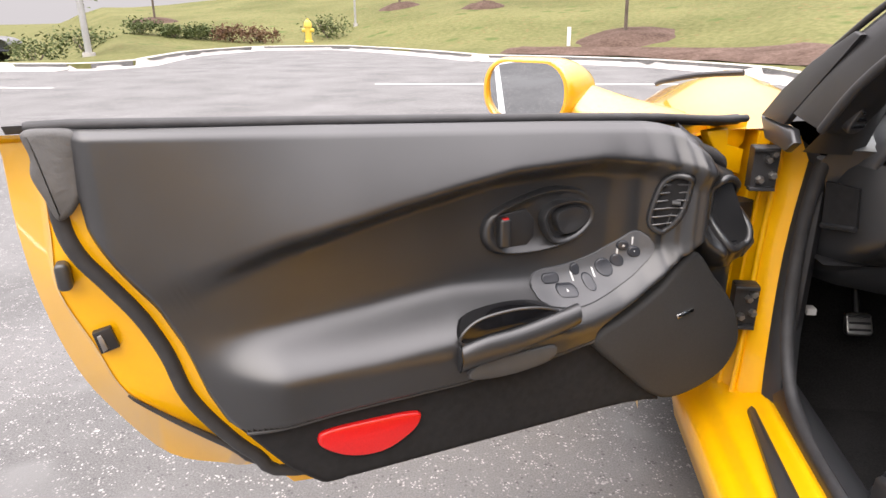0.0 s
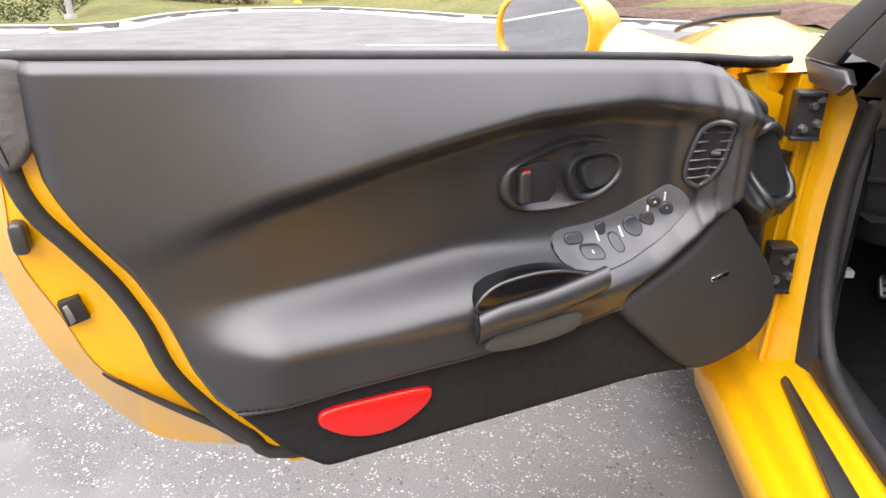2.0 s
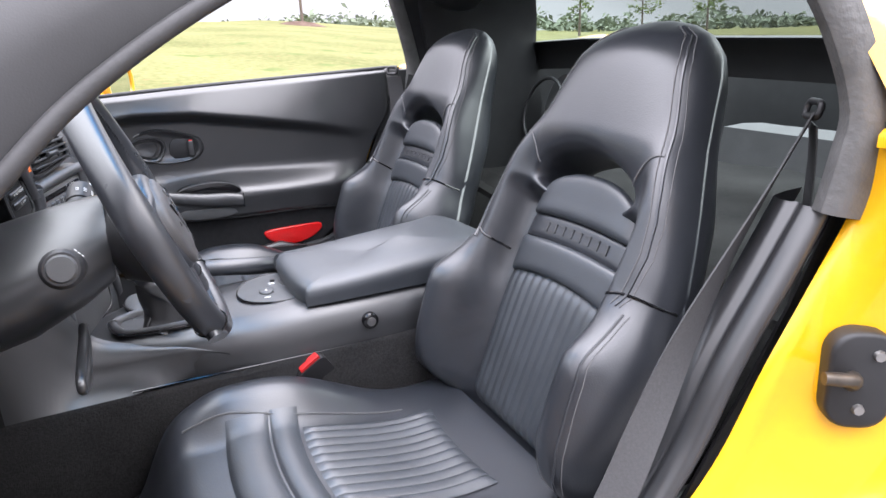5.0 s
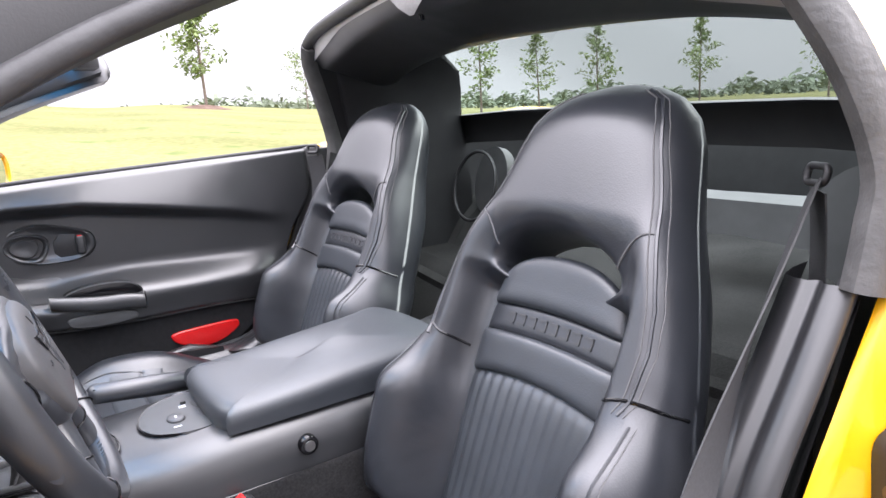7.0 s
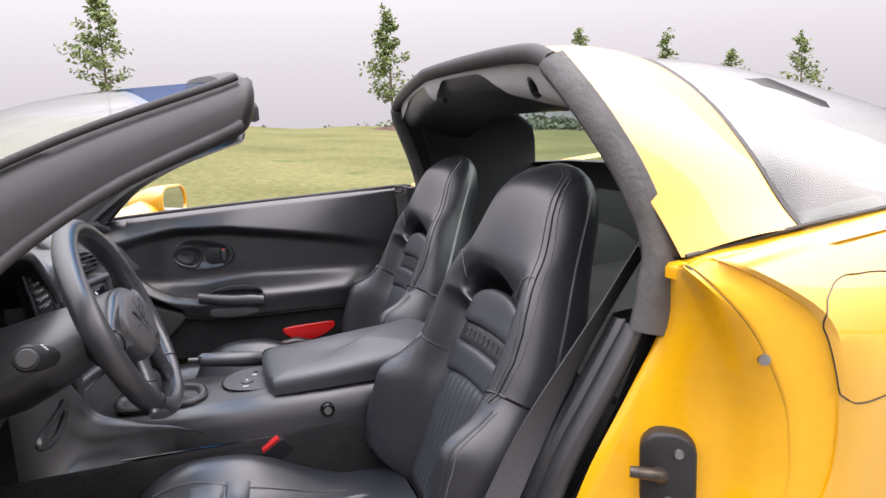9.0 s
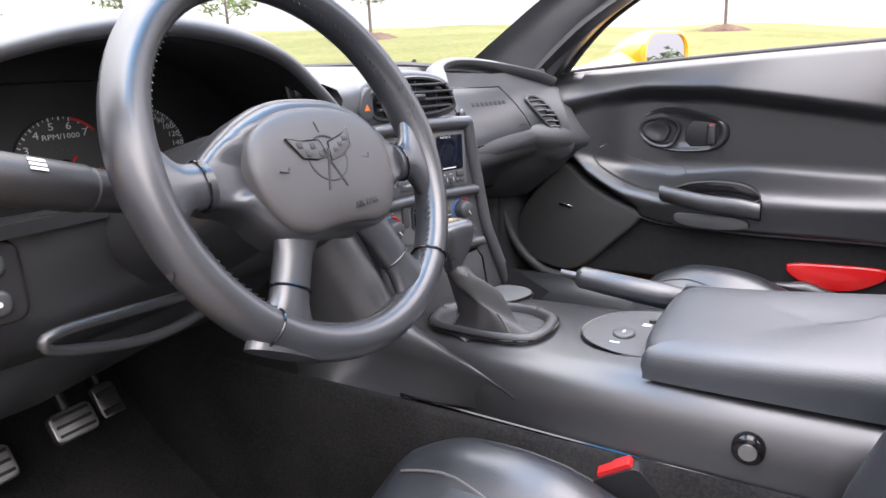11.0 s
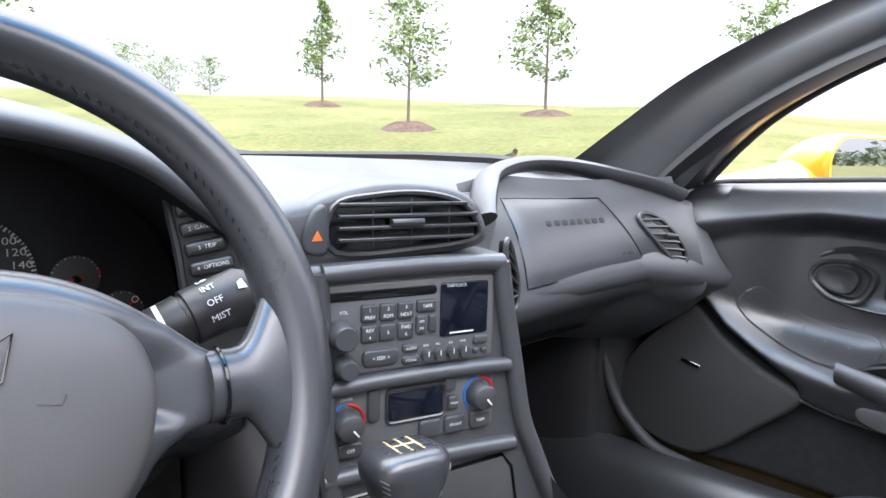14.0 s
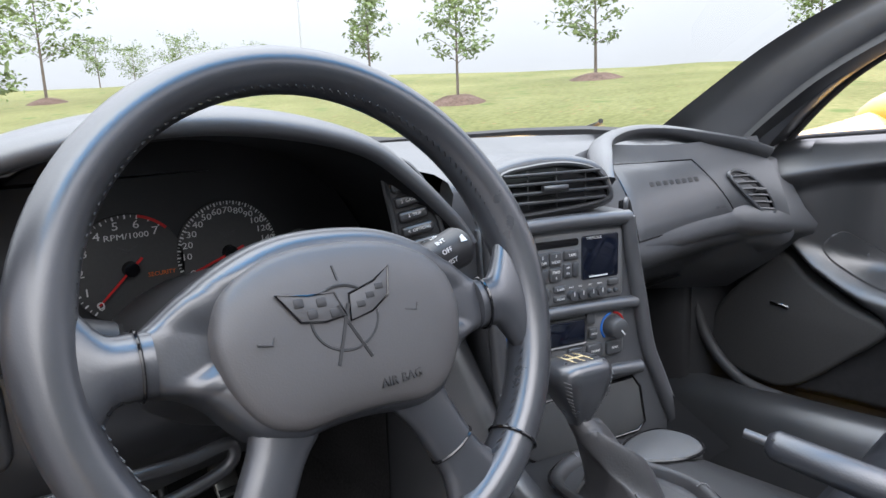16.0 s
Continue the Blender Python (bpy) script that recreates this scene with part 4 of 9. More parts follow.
    lip_w = lambda x: 0.022 + 0.046 * max(0.0, 1 - abs(x + 0.005) / (0.10 if x < 0 else 0.06)) + (0.125 * sstep(0.30, 0.58, -x) if x < 0 else 0.01 * sstep(0.36, 0.56, x))
    n = 96
    xs = [-0.66 + 1.32 * i / n for i in range(n + 1)]
    part("hoop_liner", Geo().grid([[under(x, lip_w(x) * k) for k in (0, 0.2, 0.4, 0.6, 0.8, 0.96, 1.0)] + [under(x, lip_w(x) + 0.003, 0.010)] for x in xs]), HEADLINER, CAR, "grey cloth-covered underside of the roof hoop")
    part("hoop_field", Geo().grid([[under(x, lip_w(x) + 0.003 + (cum[-1] - lip_w(x) - 0.003) * k, 0.010 * (1 - k) + 0.012 * math.sin(math.pi * min(1, k * 1.4)) * (k < 0.71)) for k in [q / 8 for q in range(9)]] for x in xs]), PLASTIC, CAR, "dark sunk panel under the roof hoop")
    lt = part("centre_latch", Geo().box((-0.012, -0.372, 1.118), (0.012, -0.352, 1.142), None, 0.005), GLOSS, CAR, "small black roof latch")
    part("latch_tip", Geo().tube([(0, -0.36, 1.12), (0.004, -0.366, 1.106)], [0.006, 0.004], 8), GLOSS, lt)
    part("hoop_weatherstrip", Geo().tube(spline([(-0.645, -0.300, 1.125), (-0.55, -0.305, 1.150), (-0.3, -0.312, 1.166), (0, -0.316, 1.172), (0.3, -0.312, 1.166), (0.55, -0.305, 1.150), (0.645, -0.300, 1.125)], 40), 0.016, 8), RUBBER, CAR)
    for s in (-1, 1):
        if s < 0:
            fore, aft = Vector(under(-0.53, 0.030)), Vector(under(-0.53, 0.066))
            part("latch_socket", Geo().prism(ellipse(0.016, 0.020, 20), -0.01, 0.003, basis((fore + aft) / 2, (1, 0, 0), aft - fore), 0.002), GLOSS, CAR, "round black latch socket")
        # inner trim of the B-pillar and rear quarter: stepped from the seal back to the rear window
        rows = []
        for (ys_, xs_, x0, x1, ye, z) in ((-0.10, 0.752, 0.722, 0.66, -0.86, 0.30), (-0.19, 0.752, 0.722, 0.665, -0.86, 0.38), (-0.265, 0.756, 0.726, 0.67, -0.86, 0.50), (-0.33, 0.762, 0.73, 0.68, -0.86, 0.62), (-0.385, 0.768, 0.735, 0.69, -0.86, 0.75), (-0.40, 0.775, 0.735, 0.695, -0.84, 0.85),
                                         (-0.385, 0.762, 0.722, 0.70, -0.825, 0.92), (-0.362, 0.735, 0.70, 0.688, -0.82, 1.0), (-0.342, 0.700, 0.672, 0.660, -0.80, 1.055), (-0.33, 0.655, 0.63, 0.61, -0.72, 1.10)):
            rows.append([(s * xs_, ys_, z), (s * (xs_ - 0.010), ys_ - 0.012, z), (s * (xs_ - 0.014), ys_ - 0.045, z), (s * (x0 + 0.004), ys_ - 0.050, z)]
                        + [(s * (x0 + (x1 - x0) * k - 0.012 * math.sin(math.pi * k)), ys_ - 0.06 + (ye - ys_ + 0.06) * k, z) for k in [q / 6 for q in range(7)]] + [(s * (x1 + (0.10 if z < 0.88 else 0.008)), ye - 0.02, z)])
        part("quarter_trim", Geo().grid(rows), PLASTIC_D, CAR, "black rear quarter trim")
        # side glass line: lower bulkhead
        part("upper_trim_bar", Geo().grid([[(s * x, y + 0.02, z), (s * x, y, z + 0.004), (s * x, y - 0.02, z - 0.01), (s * x, y - 0.028, z - 0.09)] for x, y, z in ((0.80, -0.83, 0.905), (0.70, -0.85, 0.915), (0.45, -0.90, 0.925), (0, -0.92, 0.928))]), PLASTIC_D, CAR)
    # luggage bay
    rows = []
    for y, z in ((-0.40, 0.20), (-0.48, 0.42), (-0.52, 0.50), (-0.60, 0.505), (-1.0, 0.51), (-1.5, 0.53), (-1.72, 0.58), (-1.74, 0.80), (-1.72, 0.90)):
        rows.append([(x, y, z) for x in (-0.72, -0.4, 0, 0.4, 0.72)])
    part("luggage_floor", Geo().grid(rows), CARPET, CAR, "black carpeted luggage bay")
    for s in (-1, 1):
        rows = []
        for z in (0.45, 0.65, 0.80, 0.895):
            rows.append([(s * (0.70 + 0.03 * (z > .5)), y, z) for y in (-0.86, -1.1, -1.4, -1.74)])
        part("bay_side", Geo().grid(rows), PLASTIC_D, CAR)
        c = (s * 0.57, -0.90, 0.70)
        m = basis(c, (1, 0, 0), (0, -0.25, 1))
        sp = part("rear_speaker", Geo().prism(ellipse(0.10, 0.11, 30), -0.03, 0.014, m, 0.012), GREY_P, CAR, "round grey speaker cover")
        part("speaker_rim", Geo().ring([m @ Vector((x, y, 0.010)) for x, y in ellipse(0.10, 0.11, 36)], 0.006, 8), PLASTIC_D, sp)
    rows = []
    for i in range(10):
        x = -0.66 + 0.62 * i / 9
        rows.append([(x, -1.20 + 0.01 * math.sin(i), 0.70), (x, -1.12, 0.708 + 0.004 * math.sin(i * 2)), (x, -1.05, 0.702), (x, -1.03, 0.62 + 0.006 * math.sin(i * 1.3))])
    part("luggage_cover", Geo().grid(rows), GREY_P, CAR, "pale grey roll-out luggage cover")
    # the rear deck between seats
    part("rear_bulkhead", Geo().grid([[(x, y, z) for x in (-0.7, -0.35, 0, 0.35, 0.7)] for y, z in ((-0.30, 0.12), (-0.36, 0.30), (-0.47, 0.47), (-0.60, 0.52))]), CARPET, CAR)

    # the far side of the hoop and its pillar stand a little further back
    for ob in CAR.children:
        for v in ob.data.vertices if ob.data else ():
            if v.co.x > 0:
                v.co.y -= 0.185 * v.co.x * sstep(0.15, -0.30, v.co.y)


def build_front():
    """Hood, front wings, cowl, windscreen and its frame."""
    rows = []
    for i in range(15):
        y = 0.86 + 1.35 * i / 14
        row = []
        for j in range(25):
            x = -0.92 + 1.84 * j / 24
            k = abs(x) / 0.92
            base = lin_at([(0.86, 0.795), (1.2, 0.772), (1.6, 0.71), (2.0, 0.62), (2.25, 0.48)], y)
            wing = 0.085 * math.exp(-((k - 0.76) / 0.13) ** 2) * sstep(0.86, 1.2, y)
            crown = -0.02 * k ** 2 - 0.030 * max(0, (k - 0.86) / 0.14) ** 2
            row.append((x * (1 - 0.06 * sstep(1.7, 2.3, y)), y, base + wing + crown))
        rows.append(row)
    part("hood", Geo().grid(rows), PAINT, CAR, "yellow hood and front wings")
    for s in (-1, 1):
        part("cowl_corner", Geo().grid([[(s * x, y, lin_at([(0.72, 0.786), (0.87, 0.797)], y) - 0.02 * (x / 0.92) ** 2 - 0.030 * max(0, (x / 0.92 - 0.86) / 0.14) ** 2) for x in (0.70, 0.76, 0.80, 0.84, 0.88, 0.918)] for y in (0.735, 0.78, 0.82, 0.862)]), PAINT, CAR)
    for s in (-1, 1):
        rows = []
        for y in (0.80, 0.88, 0.95, 1.1, 1.25, 1.5, 1.75, 2.0, 2.2):
            zt = lin_at([(0.80, 0.765), (0.86, 0.77), (1.2, 0.76), (1.6, 0.70), (2.0, 0.58), (2.25, 0.42)], y)
            arch = math.sqrt(max(0.0, 0.36 ** 2 - (y - 1.5) ** 2)) + 0.32 if abs(y - 1.5) < 0.36 else 0.14
            rows.append([(s * x * (1 - 0.06 * sstep(1.7, 2.3, y)), y, z) for x, z in ((0.905, arch), (0.922, arch + (zt - arch) * .4), (0.928, arch + (zt - arch) * .75), (0.918, zt))])
        part("front_wing", Geo().grid(rows), PAINT, CAR)
        # front wheel
        o = lambda r, x: [(s * x, 1.5 + r * math.cos(2 * math.pi * i / 32), 0.325 + r * math.sin(2 * math.pi * i / 32)) for i in range(32)]
        w = part("wheel", Geo().loft([o(.25, .62), o(.32, .65), o(.325, .70), o(.325, .86), o(.31, .89), o(.245, .895)]), TYRE, CAR)
        part("rim", Geo().loft([o(.245, .89), o(.235, .90), o(.22, .86), o(.10, .84), o(.06, .87), o(.03, .875)]), CHROME, w)
        for k in range(5):
            a = 2 * math.pi * k / 5
            d = Vector((0, math.cos(a), math.sin(a)))
            e = Vector((0, -math.sin(a), math.cos(a)))
            c = Vector((s * 0.865, 1.5, 0.325))
            part("spoke", Geo().loft([[tuple(c + d * r + e * wd * q + Vector((s * h, 0, 0))) for q, h in ((-1, 0), (-.8, .018), (.8, .018), (1, 0), (.8, -.012), (-.8, -.012))] for r, wd in ((.05, .035), (.14, .028), (.23, .036))]), CHROME, w)
        # rear wheel
        o2 = lambda r, x: [(s * x, -1.155 + r * math.cos(2 * math.pi * i / 24), 0.335 + r * math.sin(2 * math.pi * i / 24)) for i in range(24)]
        part("wheel", Geo().loft([o2(.25, .60), o2(.335, .64), o2(.335, .86), o2(.25, .875)]), TYRE, CAR)
        # raised lamp lid gap
        part("lamp_lid", Geo().tube(spline([(s * 0.74, 0.93, 0.855), (s * 0.81, 1.0, 0.845), (s * 0.85, 1.15, 0.82), (s * 0.84, 1.3, 0.80)], 12), 0.006, 6), PLASTIC_D, CAR, "dark shut line of the wing")
    # cowl
    rows = []
    for i in range(17):
        x = -0.74 + 1.48 * i / 16
        k = (x / 0.74) ** 2
        rows.append([(x, 0.98 - 0.24 * k, 0.80), (x, 0.92 - 0.20 * k, 0.785), (x, 0.88 - 0.18 * k, 0.79)])
    part("cowl", Geo().grid(rows), PLASTIC_D, CAR, "black plastic cowl grille")
    part("wiper", Geo().tube([(0.15, 0.84, 0.825), (0.05, 0.90, 0.838), (-0.10, 0.87, 0.842), (-0.5, 0.80, 0.836)], [0.012, 0.010, 0.007, 0.005], 6), PLASTIC_D, CAR, "black wiper arm")
    part("wiper", Geo().tube([(0.62, 0.74, 0.825), (0.5, 0.80, 0.838), (0.35, 0.83, 0.842), (0.02, 0.86, 0.838)], [0.012, 0.010, 0.007, 0.005], 6), PLASTIC_D, CAR, "black wiper arm")
    # windscreen
    g, band, rows, brow = Geo(), Geo(), [], []
    lowc = spline([(-0.725, 0.69, 0.815), (-0.6, 0.775, 0.822), (-0.3, 0.85, 0.83), (0, 0.87, 0.832), (0.3, 0.85, 0.83), (0.6, 0.775, 0.822), (0.725, 0.69, 0.815)], 30)
    topc = spline([(-0.618, 0.138, 1.096), (-0.5, 0.160, 1.118), (-0.25, 0.195, 1.135), (0, 0.205, 1.140), (0.25, 0.195, 1.135), (0.5, 0.160, 1.118), (0.628, 0.112, 1.092)], 30)
    for a, b in zip(lowc, topc):
        bow = 1 + 1.1 * (1 - (a.x / 0.73) ** 2)
        pts = [tuple(a.lerp(b, k) + Vector((0, 0.03, 0.045)) * bow * math.sin(math.pi * k)) for k in [j / 12 for j in range(13)]]
        rows.append(pts[:11])
        brow.append(pts[10:])
    ws = part("windscreen", g.grid(rows), GLASS, CAR, "clear raked windscreen")
    ws.visible_shadow = False
    ws = part("shade_band", band.grid(brow), SHADE_BAND, CAR, "blue tint band along the top of the windscreen")
    ws.visible_shadow = False
    # pillars: black inner trim, dark outer strip, body-colour base
    for s in (-1, 1):
        low = spline([(0.735, 0.515, 0.80), (0.725, 0.455, 0.866), (0.707, 0.385, 0.922), (0.685, 0.27, 0.982), (0.655, 0.10, 1.043)], 24)
        upp = spline([(0.735, 0.70, 0.822), (0.718, 0.585, 0.900), (0.695, 0.46, 0.978), (0.665, 0.31, 1.042), (0.630, 0.105, 1.105)], 24)
        if s < 0:
            # the driver's pillar ends a little further forward
            low = [p + Vector((0, 0.055, 0.0)) * (i / 24) ** 3 for i, p in enumerate(low)]
            upp = [p + Vector((0, 0.040, 0.0)) * (i / 24) ** 3 for i, p in enumerate(upp)]
        rings = []
        for a, b in zip(low, upp):
            w = (b - a)
            nrm = Vector((1, 0.1, 0.35)).normalized()
            inn = -nrm * (0.055 if s < 0 else 0.075)
            rings.append([(s * q.x, q.y, q.z) for q in (a + nrm * 0.012, a + w * 0.35 + nrm * 0.022, a + w * 0.7 + nrm * 0.02, b + nrm * 0.006, b - nrm * 0.02, b * 0.75 + a * 0.25 + inn * 0.9, a * 0.6 + b * 0.4 + inn * 1.15, a * 0.85 + b * 0.15 + inn * 0.8)])
        mid, on = sum((Vector(p) for p in rings[-1]), Vector()) / 8, Vector((0, -0.80, 0.45))
        for k, f in ((0.93, 0.010), (0.70, 0.018), (0.30, 0.021), (0.03, 0.021)):
            rings.append([tuple(mid + (Vector(p) - mid) * k + on * f) for p in rings[24]])
        part("windscreen_pillar", Geo().loft(rings), PLASTIC if s > 0 else PLASTIC_D, CAR, "black trimmed windscreen pillar", smooth=60)
        if s > 0:
            rows = []
            for i, p in enumerate(upp):
                w = 0.105 - 0.055 * i / 24
                a = low[i]
                rows.append([(q.x, q.y, q.z) for q in (a + Vector((-0.062, 0.01, -0.012)), a.lerp(p, 0.4) + Vector((-0.085, 0.0, -0.010)), p + Vector((-0.060, 0.004, -0.022)), p + Vector((-0.5 * w - 0.02, 0.015, -0.008)), p + Vector((-w, 0.035, 0.0)))])
            part("pillar_cover", Geo().grid(rows), DASH, CAR, "smooth dark inner cover of the windscreen pillar", smooth=70)
        part("pillar_weatherstrip", Geo().tube([(s * (p.x + 0.014), p.y - 0.004, p.z + 0.006) for p in low], 0.007, 8), RUBBER, CAR)
        part("screen_moulding", Geo().tube([(s * (p.x + 0.012), p.y + 0.006, p.z + 0.004) for p in upp], 0.005, 8), RUBBER, CAR, "satin grey moulding beside the windscreen")
        # triangular corner and wide trim with slots at the pillar's foot
        if s > 0:
            continue
        put = lambda p: (-0.757 + 0.17 * (p[1] - 0.79) - p[2], p[0], p[1])
        cp = part("corner_plate", Geo().prism([(0.737, 0.797), (0.626, 0.797), (0.602, 0.822), (0.54, 0.880), (0.478, 0.938), (0.50, 0.942), (0.60, 0.898), (0.68, 0.848)], -0.006, 0.004, put, 0.002), PLASTIC_D, CAR, "flat dull black plate at the foot of the windscreen pillar")
        part("plate_ledge", Geo().prism([(0.752, 0.795), (0.600, 0.793), (0.575, 0.776), (0.60, 0.757), (0.70, 0.762)], -0.012, 0.0, put, 0.005), PLASTIC, cp)
        rows = []
        for t in range(9):
            k = t / 8
            a = Vector((0.728, 0.615, 0.755)).lerp(Vector((0.715, 0.44, 0.895)), k)
            b = Vector((0.645, 0.60, 0.755)).lerp(Vector((0.655, 0.50, 0.895)), k)
            rows.append([(s * q.x, q.y, q.z) for q in (a, a.lerp(b, .3) + Vector((-0.006, -0.012, 0)), a.lerp(b, .7) + Vector((-0.006, -0.008, 0)), b)])
        part("pillar_foot_trim", Geo().grid(rows), PLASTIC, CAR)
        V = basis((-0.694, 0.4955, 0.845), (0.86, 0.50, 0.0), (0.04, -0.50, 0.86))
        vp = part("demister_vent", Geo().prism(rounded(0.036, 0.100, 0.016, 6), -0.012, 0.002, V, 0.003), PLASTIC, CAR, "small slotted demister vent in the pillar's foot")
        for t in range(7):
            part("demist_slot", Geo().prism(rounded(0.026, 0.0062, 0.003, 3, 0, -0.036 + 0.012 * t), -0.002, 0.0028, V, 0.0005), GLOSS, vp)
    # header rail with visors and mirror
    rings = []
    for i in range(31):
        p = topc[i]
        x = p.x
        k = sstep(0.66, 0.50, abs(x))
        rings.append([(x, p.y + 0.02 + dy * k, p.z + dz * k) for dy, dz in ((0.0, 0.006), (-0.03, 0.012), (-0.05, 0.0), (-0.056, -0.022), (-0.038, -0.034), (0.01, -0.018))])
    part("header_rail", Geo().loft(rings), PLASTIC_D, CAR, "black padded windscreen header")
    for s in (-1, 1):
        m = basis((s * 0.33, 0.180, 1.098), (1, -s * 0.12, 0), (0, 1, -0.10))
        part("sun_visor", Geo().prism(rounded(0.36, 0.075, 0.03), -0.009, 0.009, m, 0.008), PLASTIC, CAR, "black folded sun visor")
        part("header_latch", Geo().box((s * 0.50 - 0.04, 0.12, 1.058), (s * 0.50 + 0.04, 0.16, 1.085), None, 0.01), PLASTIC_D, CAR)
    m = basis((0.005, 0.295, 1.040), (1, 0.10, 0), (0, 0.15, 1))
    mi = part("rear_view_mirror", Geo().prism(rounded(0.21, 0.055, 0.02), 0.0, 0.03, m @ Matrix.Rotation(math.pi, 4, "Y"), 0.012), PLASTIC_D, CAR, "black interior mirror")
    part("mirror_glass", Geo().prism(rounded(0.195, 0.044, 0.016), 0, 0.003, m, 0.001), MIRROR, mi)
    part("mirror_stem", Geo().tube([m @ Vector((0, 0.01, -0.03)), m @ Vector((0, 0.05, -0.05)), (0.0, 0.29, 1.105)], 0.009, 8), PLASTIC_D, mi)

    # plain nose and tail closing the body
    for nm, secs in (("front_bumper", ((2.10, 0.875, 0.60, 0.16), (2.22, 0.86, 0.545, 0.17), (2.36, 0.80, 0.50, 0.19), (2.48, 0.68, 0.455, 0.22), (2.55, 0.50, 0.42, 0.26), (2.58, 0.25, 0.39, 0.30))),
                     ("rear_bumper", ((-1.80, 0.905, 0.84, 0.22), (-1.86, 0.90, 0.85, 0.24), (-1.96, 0.86, 0.81, 0.28), (-2.03, 0.74, 0.75, 0.34), (-2.05, 0.4, 0.68, 0.42)))):
        part(nm, Geo().loft([[(x, y, z) for x, z in rounded(2 * w, hi - lo, 0.10, 6, 0, (hi + lo) / 2)] for y, w, hi, lo in secs]), PAINT, CAR)


build_body()
build_front()


# ---------------------------------------------------------------- doors
DOOR_TOP = [(0.10, 0.795), (0.24, 0.808), (0.45, 0.820), (0.78, 0.836), (1.07, 0.850)]
TRIM_TOP = [(0.075, 0.60), (0.083, 0.655), (0.095, 0.70), (0.11, 0.718), (0.145, 0.732), (0.18, 0.748), (0.215, 0.776), (0.245, 0.800), (0.28, 0.810), (0.45, 0.820), (0.78, 0.836), (1.07, 0.850)]
DOOR_BOT = [(0.08, 0.40), (0.11, 0.35), (0.16, 0.322), (0.24, 0.313), (0.42, 0.310), (0.78, 0.310), (0.83, 0.312), (0.875, 0.350), (0.925, 0.414), (0.952, 0.448), (0.972, 0.493), (0.990, 0.559), (1.015, 0.620), (1.051, 0.676), (1.075, 0.720), (1.081, 0.765), (1.083, 0.80)]


FRONT_SWEEP = [(0.06, -0.030), (0.10, -0.018), (0.14, -0.006), (0.165, 0.006), (0.19, 0.030), (0.208, 0.056), (0.222, 0.066), (0.235, 0.058), (0.25, 0.040), (0.27, 0.023), (0.31, 0.008), (0.36, 0.0)]


def panel_height(u, z, driver=True):
    """Depth of the trim's face, towards the cabin."""
    h = 0.028
    # dished middle field under a sweeping crease
    crease = lin_at([(0.10, 0.70), (0.19, 0.730), (0.29, 0.752), (0.39, 0.763), (0.54, 0.757), (0.71, 0.727), (0.86, 0.697), (0.97, 0.665), (1.07, 0.64)], u)
    depth = 0.031 * sstep(1.05, 0.60, u) * sstep(0.27, 0.47, u)
    up = max(0.0, min(1.0, (z - crease) / max(0.04, 0.835 - crease)))
    h += 0.030 * sstep(crease - 0.03, crease + 0.01, z) * sstep(1.06, 0.75, u) - 0.046 * up ** 1.15 * sstep(0.20, 0.32, u) * (1 - 0.8 * sstep(0.78, 1.03, u))
    h -= depth * sstep(crease + 0.012, crease - 0.03, z) * sstep(0.50, 0.60, z)
    # armrest ridge
    top = lin_at([(0.10, 0.64), (0.25, 0.60), (0.35, 0.565), (0.45, 0.545), (0.56, 0.556), (0.62, 0.560), (0.75, 0.553), (0.93, 0.552), (1.0, 0.56)], u)
    bot = lin_at([(0.10, 0.56), (0.25, 0.52), (0.37, 0.478), (0.45, 0.463), (0.63, 0.452), (0.80, 0.450), (0.93, 0.442)], u)
    fade = sstep(0.995, 0.87, u)
    ridge = sstep(top + 0.026, top - 0.022, z) * sstep(bot - 0.004, bot + 0.004, z)
    ledge = sstep(top + 0.03, top - 0.035, z)
    h += (0.052 * ledge - 0.012 * sstep(top - 0.03, bot, z)) * fade * (0.45 + 0.55 * sstep(bot - 0.009, bot + 0.009, z))
    # front sweep out to the dash
    tip = lin_at(TRIM_TOP, u)
    sw = curve_at(FRONT_SWEEP, u) * (0.35 + 0.65 * sstep(tip + 0.005, tip - 0.075, z))
    if driver:
        h += sw * (1 - 0.62 * ledge) if sw > 0 else sw
    else:
        h += 0.050 * sstep(0.36, 0.20, u) * sstep(0.83, 0.72, z) * (1 - 0.7 * ledge) - 0.62 * max(0, 0.19 - u)
    # hollow that takes the loudspeaker
    edge = lin_at([(0.08, 0.50), (0.15, 0.565), (0.207, 0.622), (0.27, 0.562), (0.33, 0.522), (0.388, 0.486), (0.42, 0.45)], u)
    back = lin_at([(0.32, 0.235), (0.346, 0.262), (0.41, 0.332), (0.48, 0.395), (0.60, 0.42)], z)
    h -= max(0.0, h - 0.024) * sstep(back + 0.001, back - 0.022, u) * sstep(edge + 0.022, edge - 0.016, z)
    # rounding to the edges
    tz = lin_at(TRIM_TOP if driver else DOOR_TOP, u)
    h -= (0.010 * sstep(tz - 0.016, tz, z) ** 2 if u > 0.25 else 0.026 * sstep(tz - 0.030, tz, z) ** 2)
    bz = lin_at(DOOR_BOT, u)
    h -= 0.035 * sstep(bz + 0.03, bz - 0.002, z) ** 2 * (1 if u < 0.8 else 0.7)
    h -= 0.022 * sstep(1.052, 1.085, u) ** 2
    return h


def spline_at(pts, k):
    """The point at the share k along a list of points."""
    f = k * (len(pts) - 1)
    i = min(int(f), len(pts) - 2)
    return pts[i].lerp(pts[i + 1], f - i)


